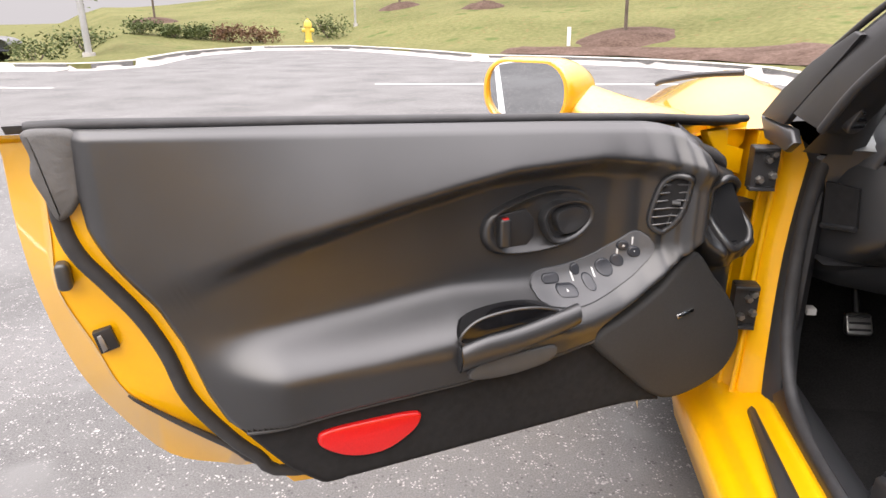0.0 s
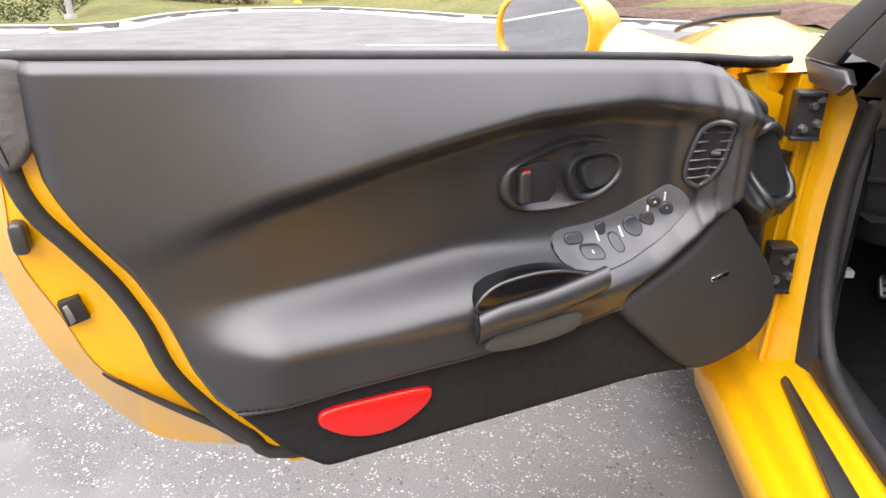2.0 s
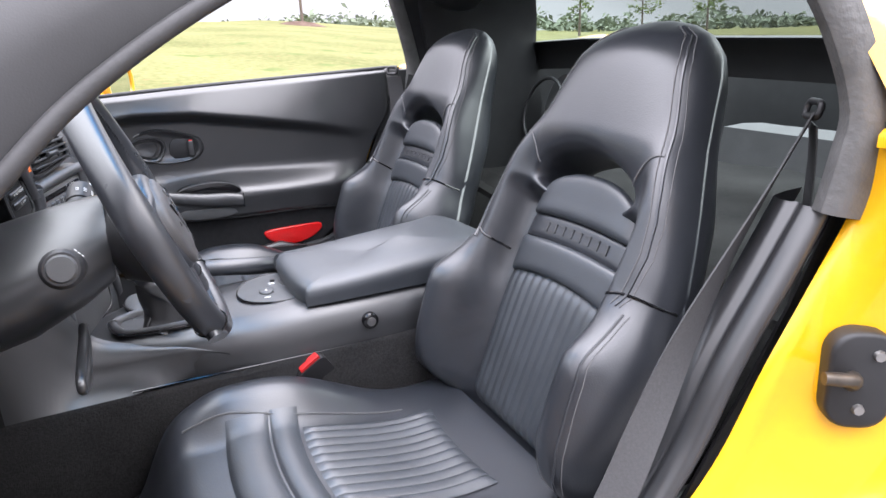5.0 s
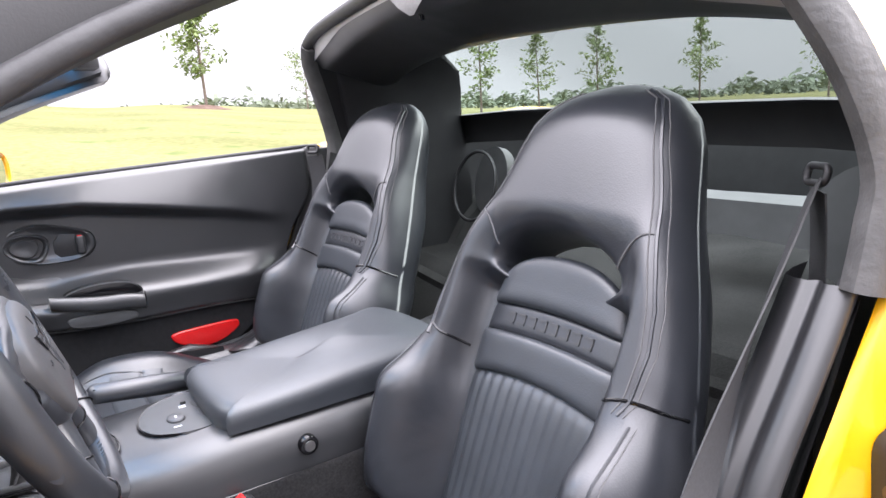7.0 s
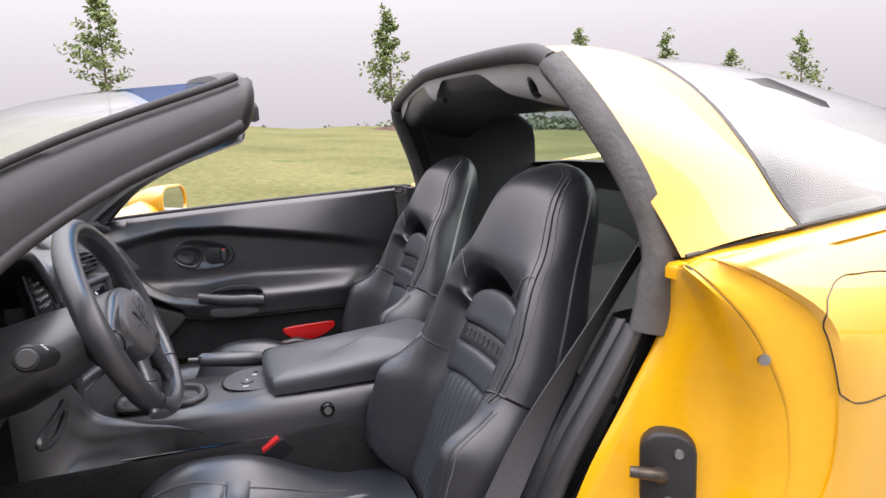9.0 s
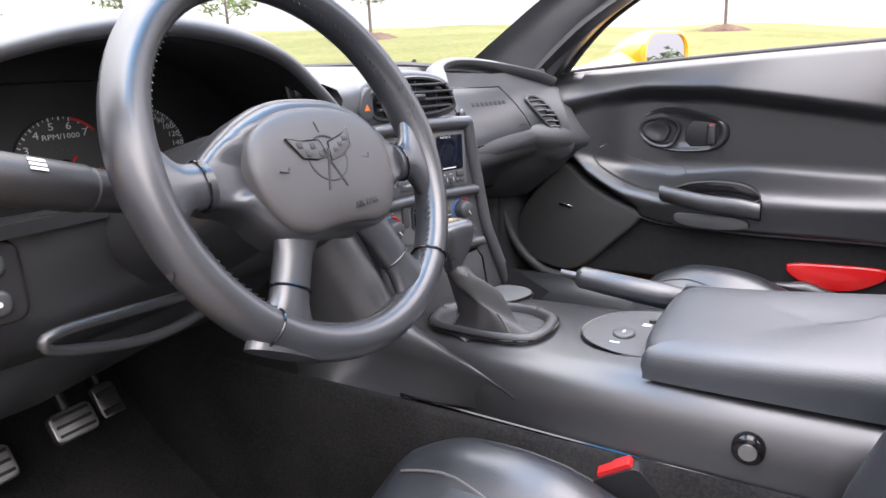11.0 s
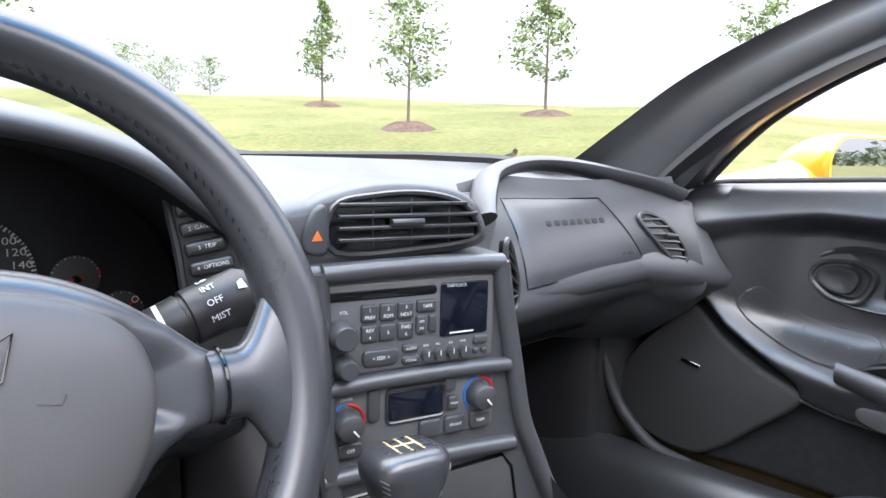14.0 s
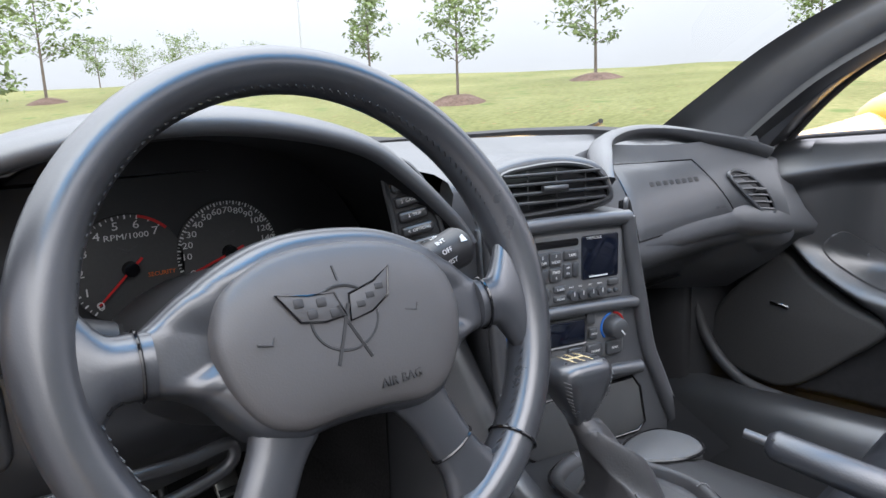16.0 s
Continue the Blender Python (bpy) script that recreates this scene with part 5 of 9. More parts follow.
def build_door(at, driver):
    """A long door; at(u, n, z) lays door coordinates into the car: u back from the hinge, n into the cabin."""
    d = part("door", Geo().grid([[at(u, lin_at([(0.25, -0.135), (0.55, -0.118), (0.70, -0.105), (0.80, -0.085), (0.84, -0.06)], z), z) for z in
                                 [lin_at([(0.02, 0.20), (0.85, 0.20), (0.90, 0.262), (0.97, 0.283), (1.04, 0.326), (1.10, 0.423), (1.14, 0.506), (1.158, 0.6), (1.166, 0.72), (1.158, 0.80)], u) * (1 - k) + k * lin_at([(0, 0.785), (1.2, 0.842)], u)
                                  for k in [j / 10 for j in range(11)]]] for u in [0.02 + 1.138 * i / 30 for i in range(31)]] +
                                []), PAINT, CAR, "open driver's door" if driver else "closed passenger door")
    # folded edge of the skin towards the inner frame
    rim = spline([(1.158, 0.83), (1.166, 0.72), (1.16, 0.612), (1.139, 0.506), (1.103, 0.423), (1.041, 0.326), (0.963, 0.283), (0.90, 0.264), (0.6, 0.235), (0.3, 0.23), (0.06, 0.24)], 40)
    inn = spline([(1.115, 0.83), (1.122, 0.719), (1.126, 0.645), (1.10, 0.565), (1.078, 0.495), (1.045, 0.455), (0.955, 0.372), (0.88, 0.32), (0.6, 0.29), (0.3, 0.29), (0.09, 0.30)], 40)
    skin_n = lambda z: lin_at([(0.25, -0.135), (0.55, -0.118), (0.70, -0.105), (0.80, -0.085), (0.84, -0.06)], z)
    part("door_edge", Geo().grid([[at(p.x, skin_n(p.y), p.y), at(p.x - 0.002, skin_n(p.y) + 0.006, p.y), at(p.x * .3 + q.x * .7, (skin_n(p.y) - 0.06) * .5 , p.y * .3 + q.y * .7), at(q.x, -0.05, q.y)] for p, q in zip(rim, inn)]), PAINT, d)
    part("edge_seal", Geo().tube([at(q.x, -0.044, q.y) for q in inn[17:28]], [0.0015 + 0.0006 * i for i in range(11)], 8), RUBBER, d, "black seal along the door's lower edge")
    # inner yellow shell between the edge and the trim
    rim2 = spline([(1.100, 0.83), (1.103, 0.748), (1.093, 0.701), (1.067, 0.658), (1.037, 0.607), (1.014, 0.549), (0.997, 0.483), (0.961, 0.419), (0.92, 0.366), (0.865, 0.321), (0.6, 0.295), (0.3, 0.295), (0.09, 0.33)], 48)
    part("inner_shell", Geo().grid([[at(p.x, -0.052, p.y), at((p.x + q.x) / 2, -0.046, (p.y + q.y) / 2), at(q.x, -0.026, q.y), at(q.x - 0.010, -0.012, q.y + 0.005), at(q.x - 0.05, -0.010, q.y + 0.02)] for p, q in zip([spline_at(inn, i / 48) for i in range(49)], rim2)]), JAMB, d, "yellow painted door frame")
    part("frame_seal", Geo().tube([at(q.x, -0.015, q.y) for q in rim2[2:41]], 0.0105, 10), RUBBER, d, "thick black rubber door seal")
    m = lambda p: at(p[0], p[2], p[1])
    part("end_cap", Geo().prism([(p.x, p.y) for p in spline([(1.066, 0.846, 0), (1.100, 0.852, 0), (1.122, 0.848, 0), (1.118, 0.822, 0), (1.121, 0.80, 0), (1.112, 0.772, 0), (1.104, 0.748, 0), (1.090, 0.752, 0), (1.080, 0.764, 0), (1.074, 0.776, 0), (1.072, 0.790, 0), (1.070, 0.800, 0), (1.068, 0.820, 0)], 60, True)], -0.055, 0.006, m, 0.008, 3), WORN, d, "worn black rubber cap at the door's rear corner")
    if not driver:
        part("end_filler", Geo().prism([(1.07, 0.844), (1.20, 0.846), (1.20, 0.40), (0.94, 0.40), (0.985, 0.52), (1.04, 0.66), (1.07, 0.72)], -0.05, 0.000, m, 0.006), PLASTIC_D, d)
    if driver:
        lb = part("latch_bracket", Geo().prism([(1.099, 0.584), (1.077, 0.590), (1.070, 0.560), (1.093, 0.554)], -0.055, -0.0385, m, 0.001), PLASTIC_D, d, "dark latch opening")
        part("latch_claw", Geo().prism([(1.094, 0.580), (1.089, 0.582), (1.083, 0.561), (1.090, 0.557)], -0.042, -0.036, m, 0.001), STEEL, lb)
        part("wedge_buffer", Geo().prism(rounded(0.017, 0.036, 0.007, 4, 1.116, 0.667), -0.06, -0.030, m, 0.004), PLASTIC, d, "small black buffer")
    # trim panel as one moulded sheet
    u0 = 0.078 if driver else 0.10
    us = [u0 + (0.46 - u0) * i / 120 for i in range(120)] + [0.46 + 0.622 * i / 90 for i in range(91)]
    rows = []
    for u in us:
        t, b = lin_at(TRIM_TOP if driver else DOOR_TOP, u), lin_at(DOOR_BOT, u)
        row = [at(u, -0.012, t - 0.002)]
        for j in range(130):
            z = t + (b - t) * j / 129
            row.append(at(u, panel_height(u, z, driver), z))
        row.append(at(u, -0.012, b + 0.004))
        rows.append(row)
    # moulded upper part; below the seam a darker stuff stands for shade
    k = len(rows[0])
    fold = lambda u: lin_at([(0.08, 0.48), (0.207, 0.600), (0.27, 0.545), (0.33, 0.508), (0.385, 0.480), (0.45, 0.461), (0.63, 0.451), (0.80, 0.449), (0.93, 0.440), (1.08, 0.436)], u)
    for name, stuff_, words, low in (("trim_panel", PLASTIC, "moulded black door trim", False), ("carpet_panel", VELOUR, "black foot of the door trim, shade put into its darker stuff", True)):
        g, seen_v = Geo(), {}
        pts, faces = [], []
        for i in range(len(rows) - 1):
            for j in range(k - 1):
                if (rows[i][j + 1][2] < fold(us[i])) == low:
                    quad = []
                    for a, b in ((i, j), (i, j + 1), (i + 1, j + 1), (i + 1, j)):
                        if (a, b) not in seen_v:
                            seen_v[a, b] = len(pts)
                            pts.append(rows[a][b])
                        quad.append(seen_v[a, b])
                    faces.append(tuple(quad))
        part(name, g.add(pts, faces), stuff_, d, words)
    # hand grip let into the end that faces the hinge, and the folded yellow frame above it
    if driver:
        m2 = lambda p: at(p[0], panel_height(p[0], p[1], True) + p[2], p[1])
        ring = spline([(a, c, 0) for a, c in ((0.146, 0.604), (0.160, 0.655), (0.157, 0.704), (0.140, 0.713), (0.118, 0.704), (0.103, 0.684), (0.087, 0.638), (0.092, 0.606), (0.112, 0.598))], 44, True)
        mid = sum(ring, Vector()) / len(ring)
        gr = part("grip_pocket", Geo().loft([[m2((mid.x + (p.x - mid.x) * k, mid.y + (p.y - mid.y) * k, h)) for p in ring] for k, h in ((0.98, 0.004), (0.80, -0.010), (0.5, -0.014), (0.2, -0.014), (0.03, -0.014))]), PLASTIC_D, d, "dark hollow of the grip")
        part("grip_rim", Geo().ring([m2((p.x, p.y, 0.004)) for p in ring], 0.0065, 10), PLASTIC, gr, "black plastic grip surround")
        # black sheet on the trim's face for the shade inside the grip
        part("pocket_floor", Geo().loft([[m2((mid.x + (p.x - mid.x) * k, mid.y + (p.y - mid.y) * k, 0.0012)) for p in ring] for k in (0.82, 0.5, 0.2, 0.03)]), GLOSS, gr)
        part("end_rubber", Geo().loft([[at(u + 0.012 * math.cos(a), -0.004 + 0.020 * math.cos(a), z + 0.013 * math.sin(a)) for a in [2 * math.pi * k / 12 for k in range(12)]] for u, z in ((0.21, 0.788), (0.18, 0.768), (0.165, 0.762), (0.15, 0.750), (0.12, 0.738), (0.10, 0.724))]), RUBBER, d, "ribbed black rubber over the front corner")
        part("frame_corner", Geo().prism([(0.115, 0.775), (0.105, 0.757), (0.066, 0.705), (0.028, 0.690), (0.026, 0.738), (0.066, 0.750), (0.07, 0.778)], -0.052, -0.032, m, 0.003), JAMB, d, "folded yellow end of the door frame")
        part("frame_corner", Geo().prism([(0.070, 0.790), (0.064, 0.742), (0.030, 0.722), (0.004, 0.745), (0.0, 0.786), (0.035, 0.792)], -0.085, -0.054, m, 0.004), JAMB, d, "folded yellow end of the door frame")
    # window slot seals
    for off, n0, r in ((0.002, -0.014, 0.0065), (-0.002, -0.034, 0.009)):
        part("window_seal", Geo().tube([at(u, n0, lin_at(DOOR_TOP, u) + off) for u in [0.05 + 1.07 * i / 24 for i in range(25)]], r, 8), RUBBER, d, "black rubber window seal")
    part("belt_moulding", Geo().grid([[at(u, n, lin_at(DOOR_TOP, u) + h) for n, h in ((-0.075, -0.012), (-0.06, 0.000), (-0.04, 0.002))] for u in [0.02 + 1.13 * i / 20 for i in range(21)]]), PLASTIC_D, d)
    # handle bezel, pull and lock
    o = spline([(a - 0.004, b, 0) for a, b in ((0.567, 0.664), (0.556, 0.688), (0.516, 0.705), (0.456, 0.719), (0.402, 0.714), (0.370, 0.692), (0.366, 0.658), (0.398, 0.633), (0.462, 0.620), (0.532, 0.623), (0.560, 0.640))], 56, True)
    n0 = panel_height(0.46, 0.66, driver)
    oc = sum(o, Vector()) / len(o)
    ovals = lambda k: [(oc.x + (p.x - oc.x) * k, oc.y + (p.y - oc.y) * k) for p in o]
    bz = part("handle_bezel", Geo().loft([[m((x, y, n0 + h)) for x, y in ovals(k)] for k, h in ((1.03, -0.014), (1.02, 0.002), (0.985, 0.009), (0.93, 0.0125), (0.88, 0.0115), (0.80, 0.004), (0.5, 0.001), (0.05, 0.0))]), PLASTIC, d, "oval black handle surround", smooth=60)
    hr = spline([(a - 0.004, b, 0) for a, b in ((0.470, 0.668), (0.458, 0.692), (0.420, 0.699), (0.383, 0.690), (0.374, 0.662), (0.408, 0.634), (0.450, 0.632))], 40, True)
    hc = sum(hr, Vector()) / len(hr)
    hs = lambda k: [(hc.x + (p.x - hc.x) * k, hc.y + (p.y - hc.y) * k) for p in hr]
    part("handle_rim", Geo().loft([[m((x, y, n0 + h)) for x, y in hs(k)] for k, h in ((1.0, 0.0), (0.985, 0.013), (0.93, 0.017), (0.84, 0.0165), (0.76, 0.011), (0.72, 0.004), (0.4, 0.002), (0.04, 0.002))]), PLASTIC, bz, smooth=60)
    part("pull_handle", Geo().loft([[m((x - 0.006, y, n0 + h)) for x, y in hs(k)] for k, h in ((0.64, 0.001), (0.63, 0.012), (0.58, 0.0165), (0.48, 0.0165), (0.30, 0.0140), (0.04, 0.0135))]), PLASTIC, bz, "black door pull", smooth=60)
    part("lock_well", Geo().prism([(0.548, 0.684), (0.490, 0.690), (0.474, 0.672), (0.474, 0.645), (0.486, 0.632), (0.546, 0.632)], n0 - 0.002, n0 + 0.0045, m, 0.002), PLASTIC_D, bz)
    lk = part("lock_lever", Geo().prism(rounded(0.019, 0.047, 0.006, 4, 0.531, 0.660), n0 + 0.002, n0 + 0.020, m, 0.005, 3), PLASTIC, bz)
    part("lock_mark", Geo().box((0.526, 0.6795, n0 + 0.012), (0.536, 0.6835, n0 + 0.019), m, 0.001), RED, lk, "red locking mark")
    # side window vent
    g = spline([(0.2690 + 0.64 * (a - 0.287), b, 0) for a, b in ((0.256, 0.728), (0.281, 0.734), (0.303, 0.719), (0.317, 0.688), (0.322, 0.660), (0.312, 0.646), (0.290, 0.641), (0.272, 0.655), (0.256, 0.685), (0.251, 0.712))], 44, True)
    if driver:
        mv = lambda p: at(p[0], panel_height(p[0], p[1]) + p[2], p[1])
        v = part("vent_frame", Geo().ring([mv((p.x, p.y, 0.005)) for p in g], 0.0050, 8), PLASTIC, d, "black oval air vent")
        gc = sum(g, Vector()) / len(g)
        part("vent_well", Geo().loft([[mv((gc.x + (p.x - gc.x) * k, gc.y + (p.y - gc.y) * k, 0.003)) for p in g] for k in [1.0 - 0.0606 * i for i in range(17)]]), VELOUR, v)
        for k in range(6):
            z = 0.655 + 0.0128 * k
            near = sorted(g, key=lambda p: abs(p.y - z))[:5]
            lo_, hi_ = min(p.x for p in near), max(p.x for p in near)
            part("vent_slat", Geo().tube([mv((lo_ + (hi_ - lo_) * q / 6, z + 0.002 - 0.004 * q / 6, 0.0090)) for q in range(7)], 0.0016, 6), PLASTIC, v)
        part("vent_tab", Geo().tube([mv((0.258, 0.690, 0.012)), mv((0.266, 0.690, 0.012))], 0.0036, 8), GREY_P, v)
        part("vent_bar", Geo().tube([mv((0.259 + 0.002 * q, 0.700 - 0.012 * q, 0.007)) for q in range(5)], 0.0014, 6), PLASTIC, v)
    # switch plate along the sweep
    path = spline([(0.482, 0.568, 0), (0.452, 0.564, 0), (0.413, 0.566, 0), (0.364, 0.581, 0), (0.325, 0.603, 0), (0.302, 0.621, 0), (0.290, 0.632, 0)], 30)
    up_, dn = [], []
    for i, p in enumerate(path):
        t = (path[min(i + 1, 30)] - path[max(0, i - 1)]).normalized()
        nn = Vector((-t.y, t.x, 0))
        w = 0.025 * max(0.02, 1 - abs(2 * i / 30 - 1) ** 5) ** 0.5
        up_.append(p + nn * w)
        dn.append(p - nn * w)
    lift = lambda u, z: panel_height(u, z, driver) + 0.0045
    mm = lambda p: at(p[0], lift(p[0], p[1]) + p[2], p[1])
    rows = []
    for a, b in zip(up_, dn):
        row = [at(a.x, lift(a.x, a.y) - 0.008, a.y)]
        for k in range(7):
            q = a.lerp(b, k / 6)
            row.append(mm((q.x, q.y, 0.001 * math.sin(math.pi * k / 6))))
        row.append(at(b.x, lift(b.x, b.y) - 0.008, b.y))
        rows.append(row)
    sw = part("switch_plate", Geo().grid(rows), PLATE if driver else PLASTIC, d, "grey window and lock switch plate" if driver else "black switch plate")
    spots = ((0.447, 0.574, 0.030, .015), (0.428, 0.558, 0.032, .016), (0.404, 0.584, 0.015, .018), (0.389, 0.567, 0.017, .022), (0.358, 0.585, 0.026, 0.026), (0.337, 0.595, 0.019, 0.019), (0.329, 0.619, 0.018, .016), (0.311, 0.608, 0.020, .017)) if driver else ()
    for (a, b, w, h) in spots:
        bt = part("switch", Geo().prism(rounded(w, h, min(w, h) * 0.48, 5, a, b), -0.004, 0.0042, mm, 0.0025, 3), SWITCH, sw)
        part("switch_mark", Geo().prism([(a - 0.0022, b - 0.0015), (a + 0.0022, b - 0.0015), (a, b + 0.0022)], 0.0035, 0.0046, mm, 0.0002), THREAD if w == h else WHITE, bt)
    for (a, b) in ((0.411, 0.574), (0.376, 0.578), (0.336, 0.607), (0.314, 0.626)) if driver else ((0.440, 0.566), (0.408, 0.570), (0.375, 0.582), (0.345, 0.600)):
        part("switch_line", Geo().box((a - (0.0012 if driver else 0.0015), b - (0.0065 if driver else 0.004), 0.0005), (a + (0.0012 if driver else 0.0015), b + (0.0065 if driver else 0.004), 0.0016), mm, 0.0002), WHITE if driver else THREAD, sw)
    # pull cup in the armrest, its shaded hollow a solid black plate
    na = panel_height(0.55, 0.52)
    cup = spline([(0.632, 0.540, 0), (0.605, 0.560, 0), (0.55, 0.566, 0), (0.50, 0.560, 0), (0.472, 0.546, 0), (0.52, 0.535, 0), (0.57, 0.528, 0), (0.625, 0.526, 0)], 36, True)
    part("pull_cup", Geo().prism([(p.x, p.y) for p in cup], na - 0.03, na + 0.003, m, 0.002), GLOSS, d, "black plate standing for the shaded hollow above the armrest pull")
    part("cup_rim", Geo().ring([at(p.x, na + 0.002, p.y) for p in cup], 0.0022, 6), PLASTIC, d)
    bar = spline([(0.636, 0.505, 0), (0.60, 0.512, 0), (0.54, 0.518, 0), (0.47, 0.532, 0), (0.44, 0.540, 0)], 20)
    part("armrest_pull", Geo().loft([[at(p.x, na + 0.013 * math.cos(a) + 0.004, p.y + (0.021 - 0.004 * abs(i - 6) / 14) * math.sin(a)) for a in [2 * math.pi * k / 14 for k in range(14)]] for i, p in enumerate(bar)]), PLASTIC, d, "padded black armrest pull")
    part("arm_split", Geo().tube([at(0.637, na + 0.012, 0.532), at(0.637, na + 0.018, 0.51), at(0.637, na + 0.010, 0.488)], 0.0015, 5), GLOSS, d)
    pk = spline([(0.616, 0.466, 0), (0.604, 0.487, 0), (0.54, 0.493, 0), (0.475, 0.492, 0), (0.482, 0.468, 0), (0.555, 0.459, 0)], 30, True)
    part("courtesy_lens", Geo().prism([(p.x, p.y) for p in pk], na - 0.01, na + 0.002, m, 0.003), GREY_P, d, "grey courtesy lamp lens under the armrest")
    # seam line between upper and lower trim
    seam = spline([(0.93, 0.440, 0), (0.80, 0.449, 0), (0.63, 0.451, 0), (0.45, 0.461, 0), (0.385, 0.480, 0)], 30)
    part("trim_seam", Geo().tube([at(p.x, panel_height(p.x, p.y, driver) + 0.002, p.y) for p in seam], 0.0030, 6), GREY_P, d)
    # speaker grille
    spk = spline([(0.207, 0.600, 0), (0.155, 0.548, 0), (0.110, 0.497, 0), (0.085, 0.45, 0), (0.080, 0.40, 0), (0.115, 0.352, 0), (0.20, 0.328, 0), (0.258, 0.342, 0), (0.329, 0.405, 0), (0.395, 0.477, 0), (0.33, 0.512, 0), (0.27, 0.548, 0)], 60, True)
    nsn = 0.068
    sg = part("speaker_grille", Geo().prism([(p.x, p.y) for p in spk], 0.01, nsn, m, 0.010, 4), GRILLE_C, d, "charcoal speaker grille")
    part("maker_plate", Geo().prism([(0.198, 0.494), (0.232, 0.487), (0.234, 0.494), (0.200, 0.501)], nsn, nsn + 0.003, m, 0.001), CHROME, sg, "small silver badge")
    if not driver:
        part("lower_seal", Geo().grid([[at(u, n, z) for n, z in ((0.004, 0.46), (0.002, 0.36), (0.0, 0.28), (0.012, 0.24), (0.04, 0.23))] for u in [0.03 + 0.9 * i / 20 for i in range(21)]]), RUBBER, d, "black rubber seal along the door's foot")
    # red reflector
    low = 0.0 if driver else -0.024
    rd = spline([(0.838, 0.412, 0), (0.833, 0.393, 0), (0.793, 0.368, 0), (0.742, 0.363, 0), (0.697, 0.385, 0), (0.684, 0.408, 0), (0.70, 0.417, 0), (0.76, 0.420, 0), (0.822, 0.420, 0)], 40, True)
    nr = panel_height(0.76, 0.39)
    part("door_reflector", Geo().prism([(p.x, p.y + low) for p in rd], nr - 0.01, nr + 0.007, m, 0.005, 3), RED_L, d, "red half-moon door reflector")
    # exterior mirror
    nrm, ext = Vector((math.cos(radians(24)), math.sin(radians(24)))), Vector((0.415, -0.910))
    Q = lambda e, z, dep: at(0.38 + ext.x * e - nrm.x * dep, -0.20 + ext.y * e - nrm.y * dep, 0.84 + z)
    shape = rounded(0.186, 0.112, 0.05, 7)
    rings = []
    for dep, k, sh in ((0.006, 0.88, 0), (-0.008, 0.96, 0), (-0.006, 1.0, 0), (0.004, 1.04, 0), (0.03, 1.04, 0), (0.06, 0.96, 0.004), (0.09, 0.80, 0.010), (0.12, 0.56, 0.016), (0.14, 0.32, 0.02), (0.15, 0.08, 0.022)):
        rings.append([Q(x * k - sh, y * k - 0.4 * sh, dep) for x, y in shape])
    mir = part("door_mirror", Geo().loft(rings), PAINT, d, "yellow aerodynamic door mirror")
    part("mirror_foot", Geo().loft([[at(u + hu * math.cos(a), n, z + hz * math.sin(a)) for a in [2 * math.pi * i / 16 for i in range(16)]] for u, n, z, hu, hz in
                                    ((0.22, -0.045, 0.793, 0.10, 0.014), (0.225, -0.075, 0.80, 0.095, 0.018), (0.26, -0.11, 0.81, 0.075, 0.024), (0.30, -0.15, 0.825, 0.05, 0.03), (0.315, -0.19, 0.835, 0.03, 0.03))]), PAINT, mir)
    part("mirror_bezel", Geo().loft([[Q(x * k, y * k, dep) for x, y in shape] for dep, k in ((-0.004, 0.96), (-0.009, 0.955), (-0.0095, 0.90), (-0.002, 0.885))], cap=False), PAINT, mir)
    glass_o = [(x * 0.90, y * 0.90) for x, y in shape]
    tip = 0.06 if driver else 0.0
    part("mirror_glass", Geo().add([Q(x, y, -0.0035 - tip * y) for x, y in glass_o], [tuple(range(len(glass_o)))]), MIRROR, mir, "silvered door mirror glass")
    if driver:
        # hinges and check strap
        for z in (0.60, 0.36):
            h = part("hinge", Geo().box((0.0, z - 0.045, -0.05), (0.10, z + 0.045, -0.015), m, 0.004), PLASTIC_D, d, "black steel door hinge")
            for k in (-0.025, 0.025):
                part("hinge_bolt", Geo().tube([at(0.045, -0.018, z + k), at(0.045, -0.006, z + k)], [0.010, 0.008], 8), STEEL, h)
    return d


def driver_at(u, n, z):
    return (-0.745 - 0.866 * u + 0.5 * n, 0.71 - 0.5 * u - 0.866 * n, z)


def passenger_at(u, n, z):
    return (0.775 - n, 0.71 - u - 0.075 * sstep(0.50, 1.10, u), z)


build_door(driver_at, True)
build_door(passenger_at, False)


# ---------------------------------------------------------------- seats
def ray_out(poly, c, ang):
    """Where the ray from c at the angle leaves the closed outline."""
    d = Vector((math.cos(ang), math.sin(ang)))
    best = None
    for a, b in zip(poly, poly[1:] + poly[:1]):
        a, b = Vector(a) - c, Vector(b) - c
        e = b - a
        den = d.x * e.y - d.y * e.x
        if abs(den) < 1e-9:
            continue
        t = (a.x * e.y - a.y * e.x) / den
        u = (a.x * d.y - a.y * d.x) / den
        if t > 0 and -1e-6 <= u <= 1 + 1e-6 and (best is None or t < best):
            best = t
    return c + d * best


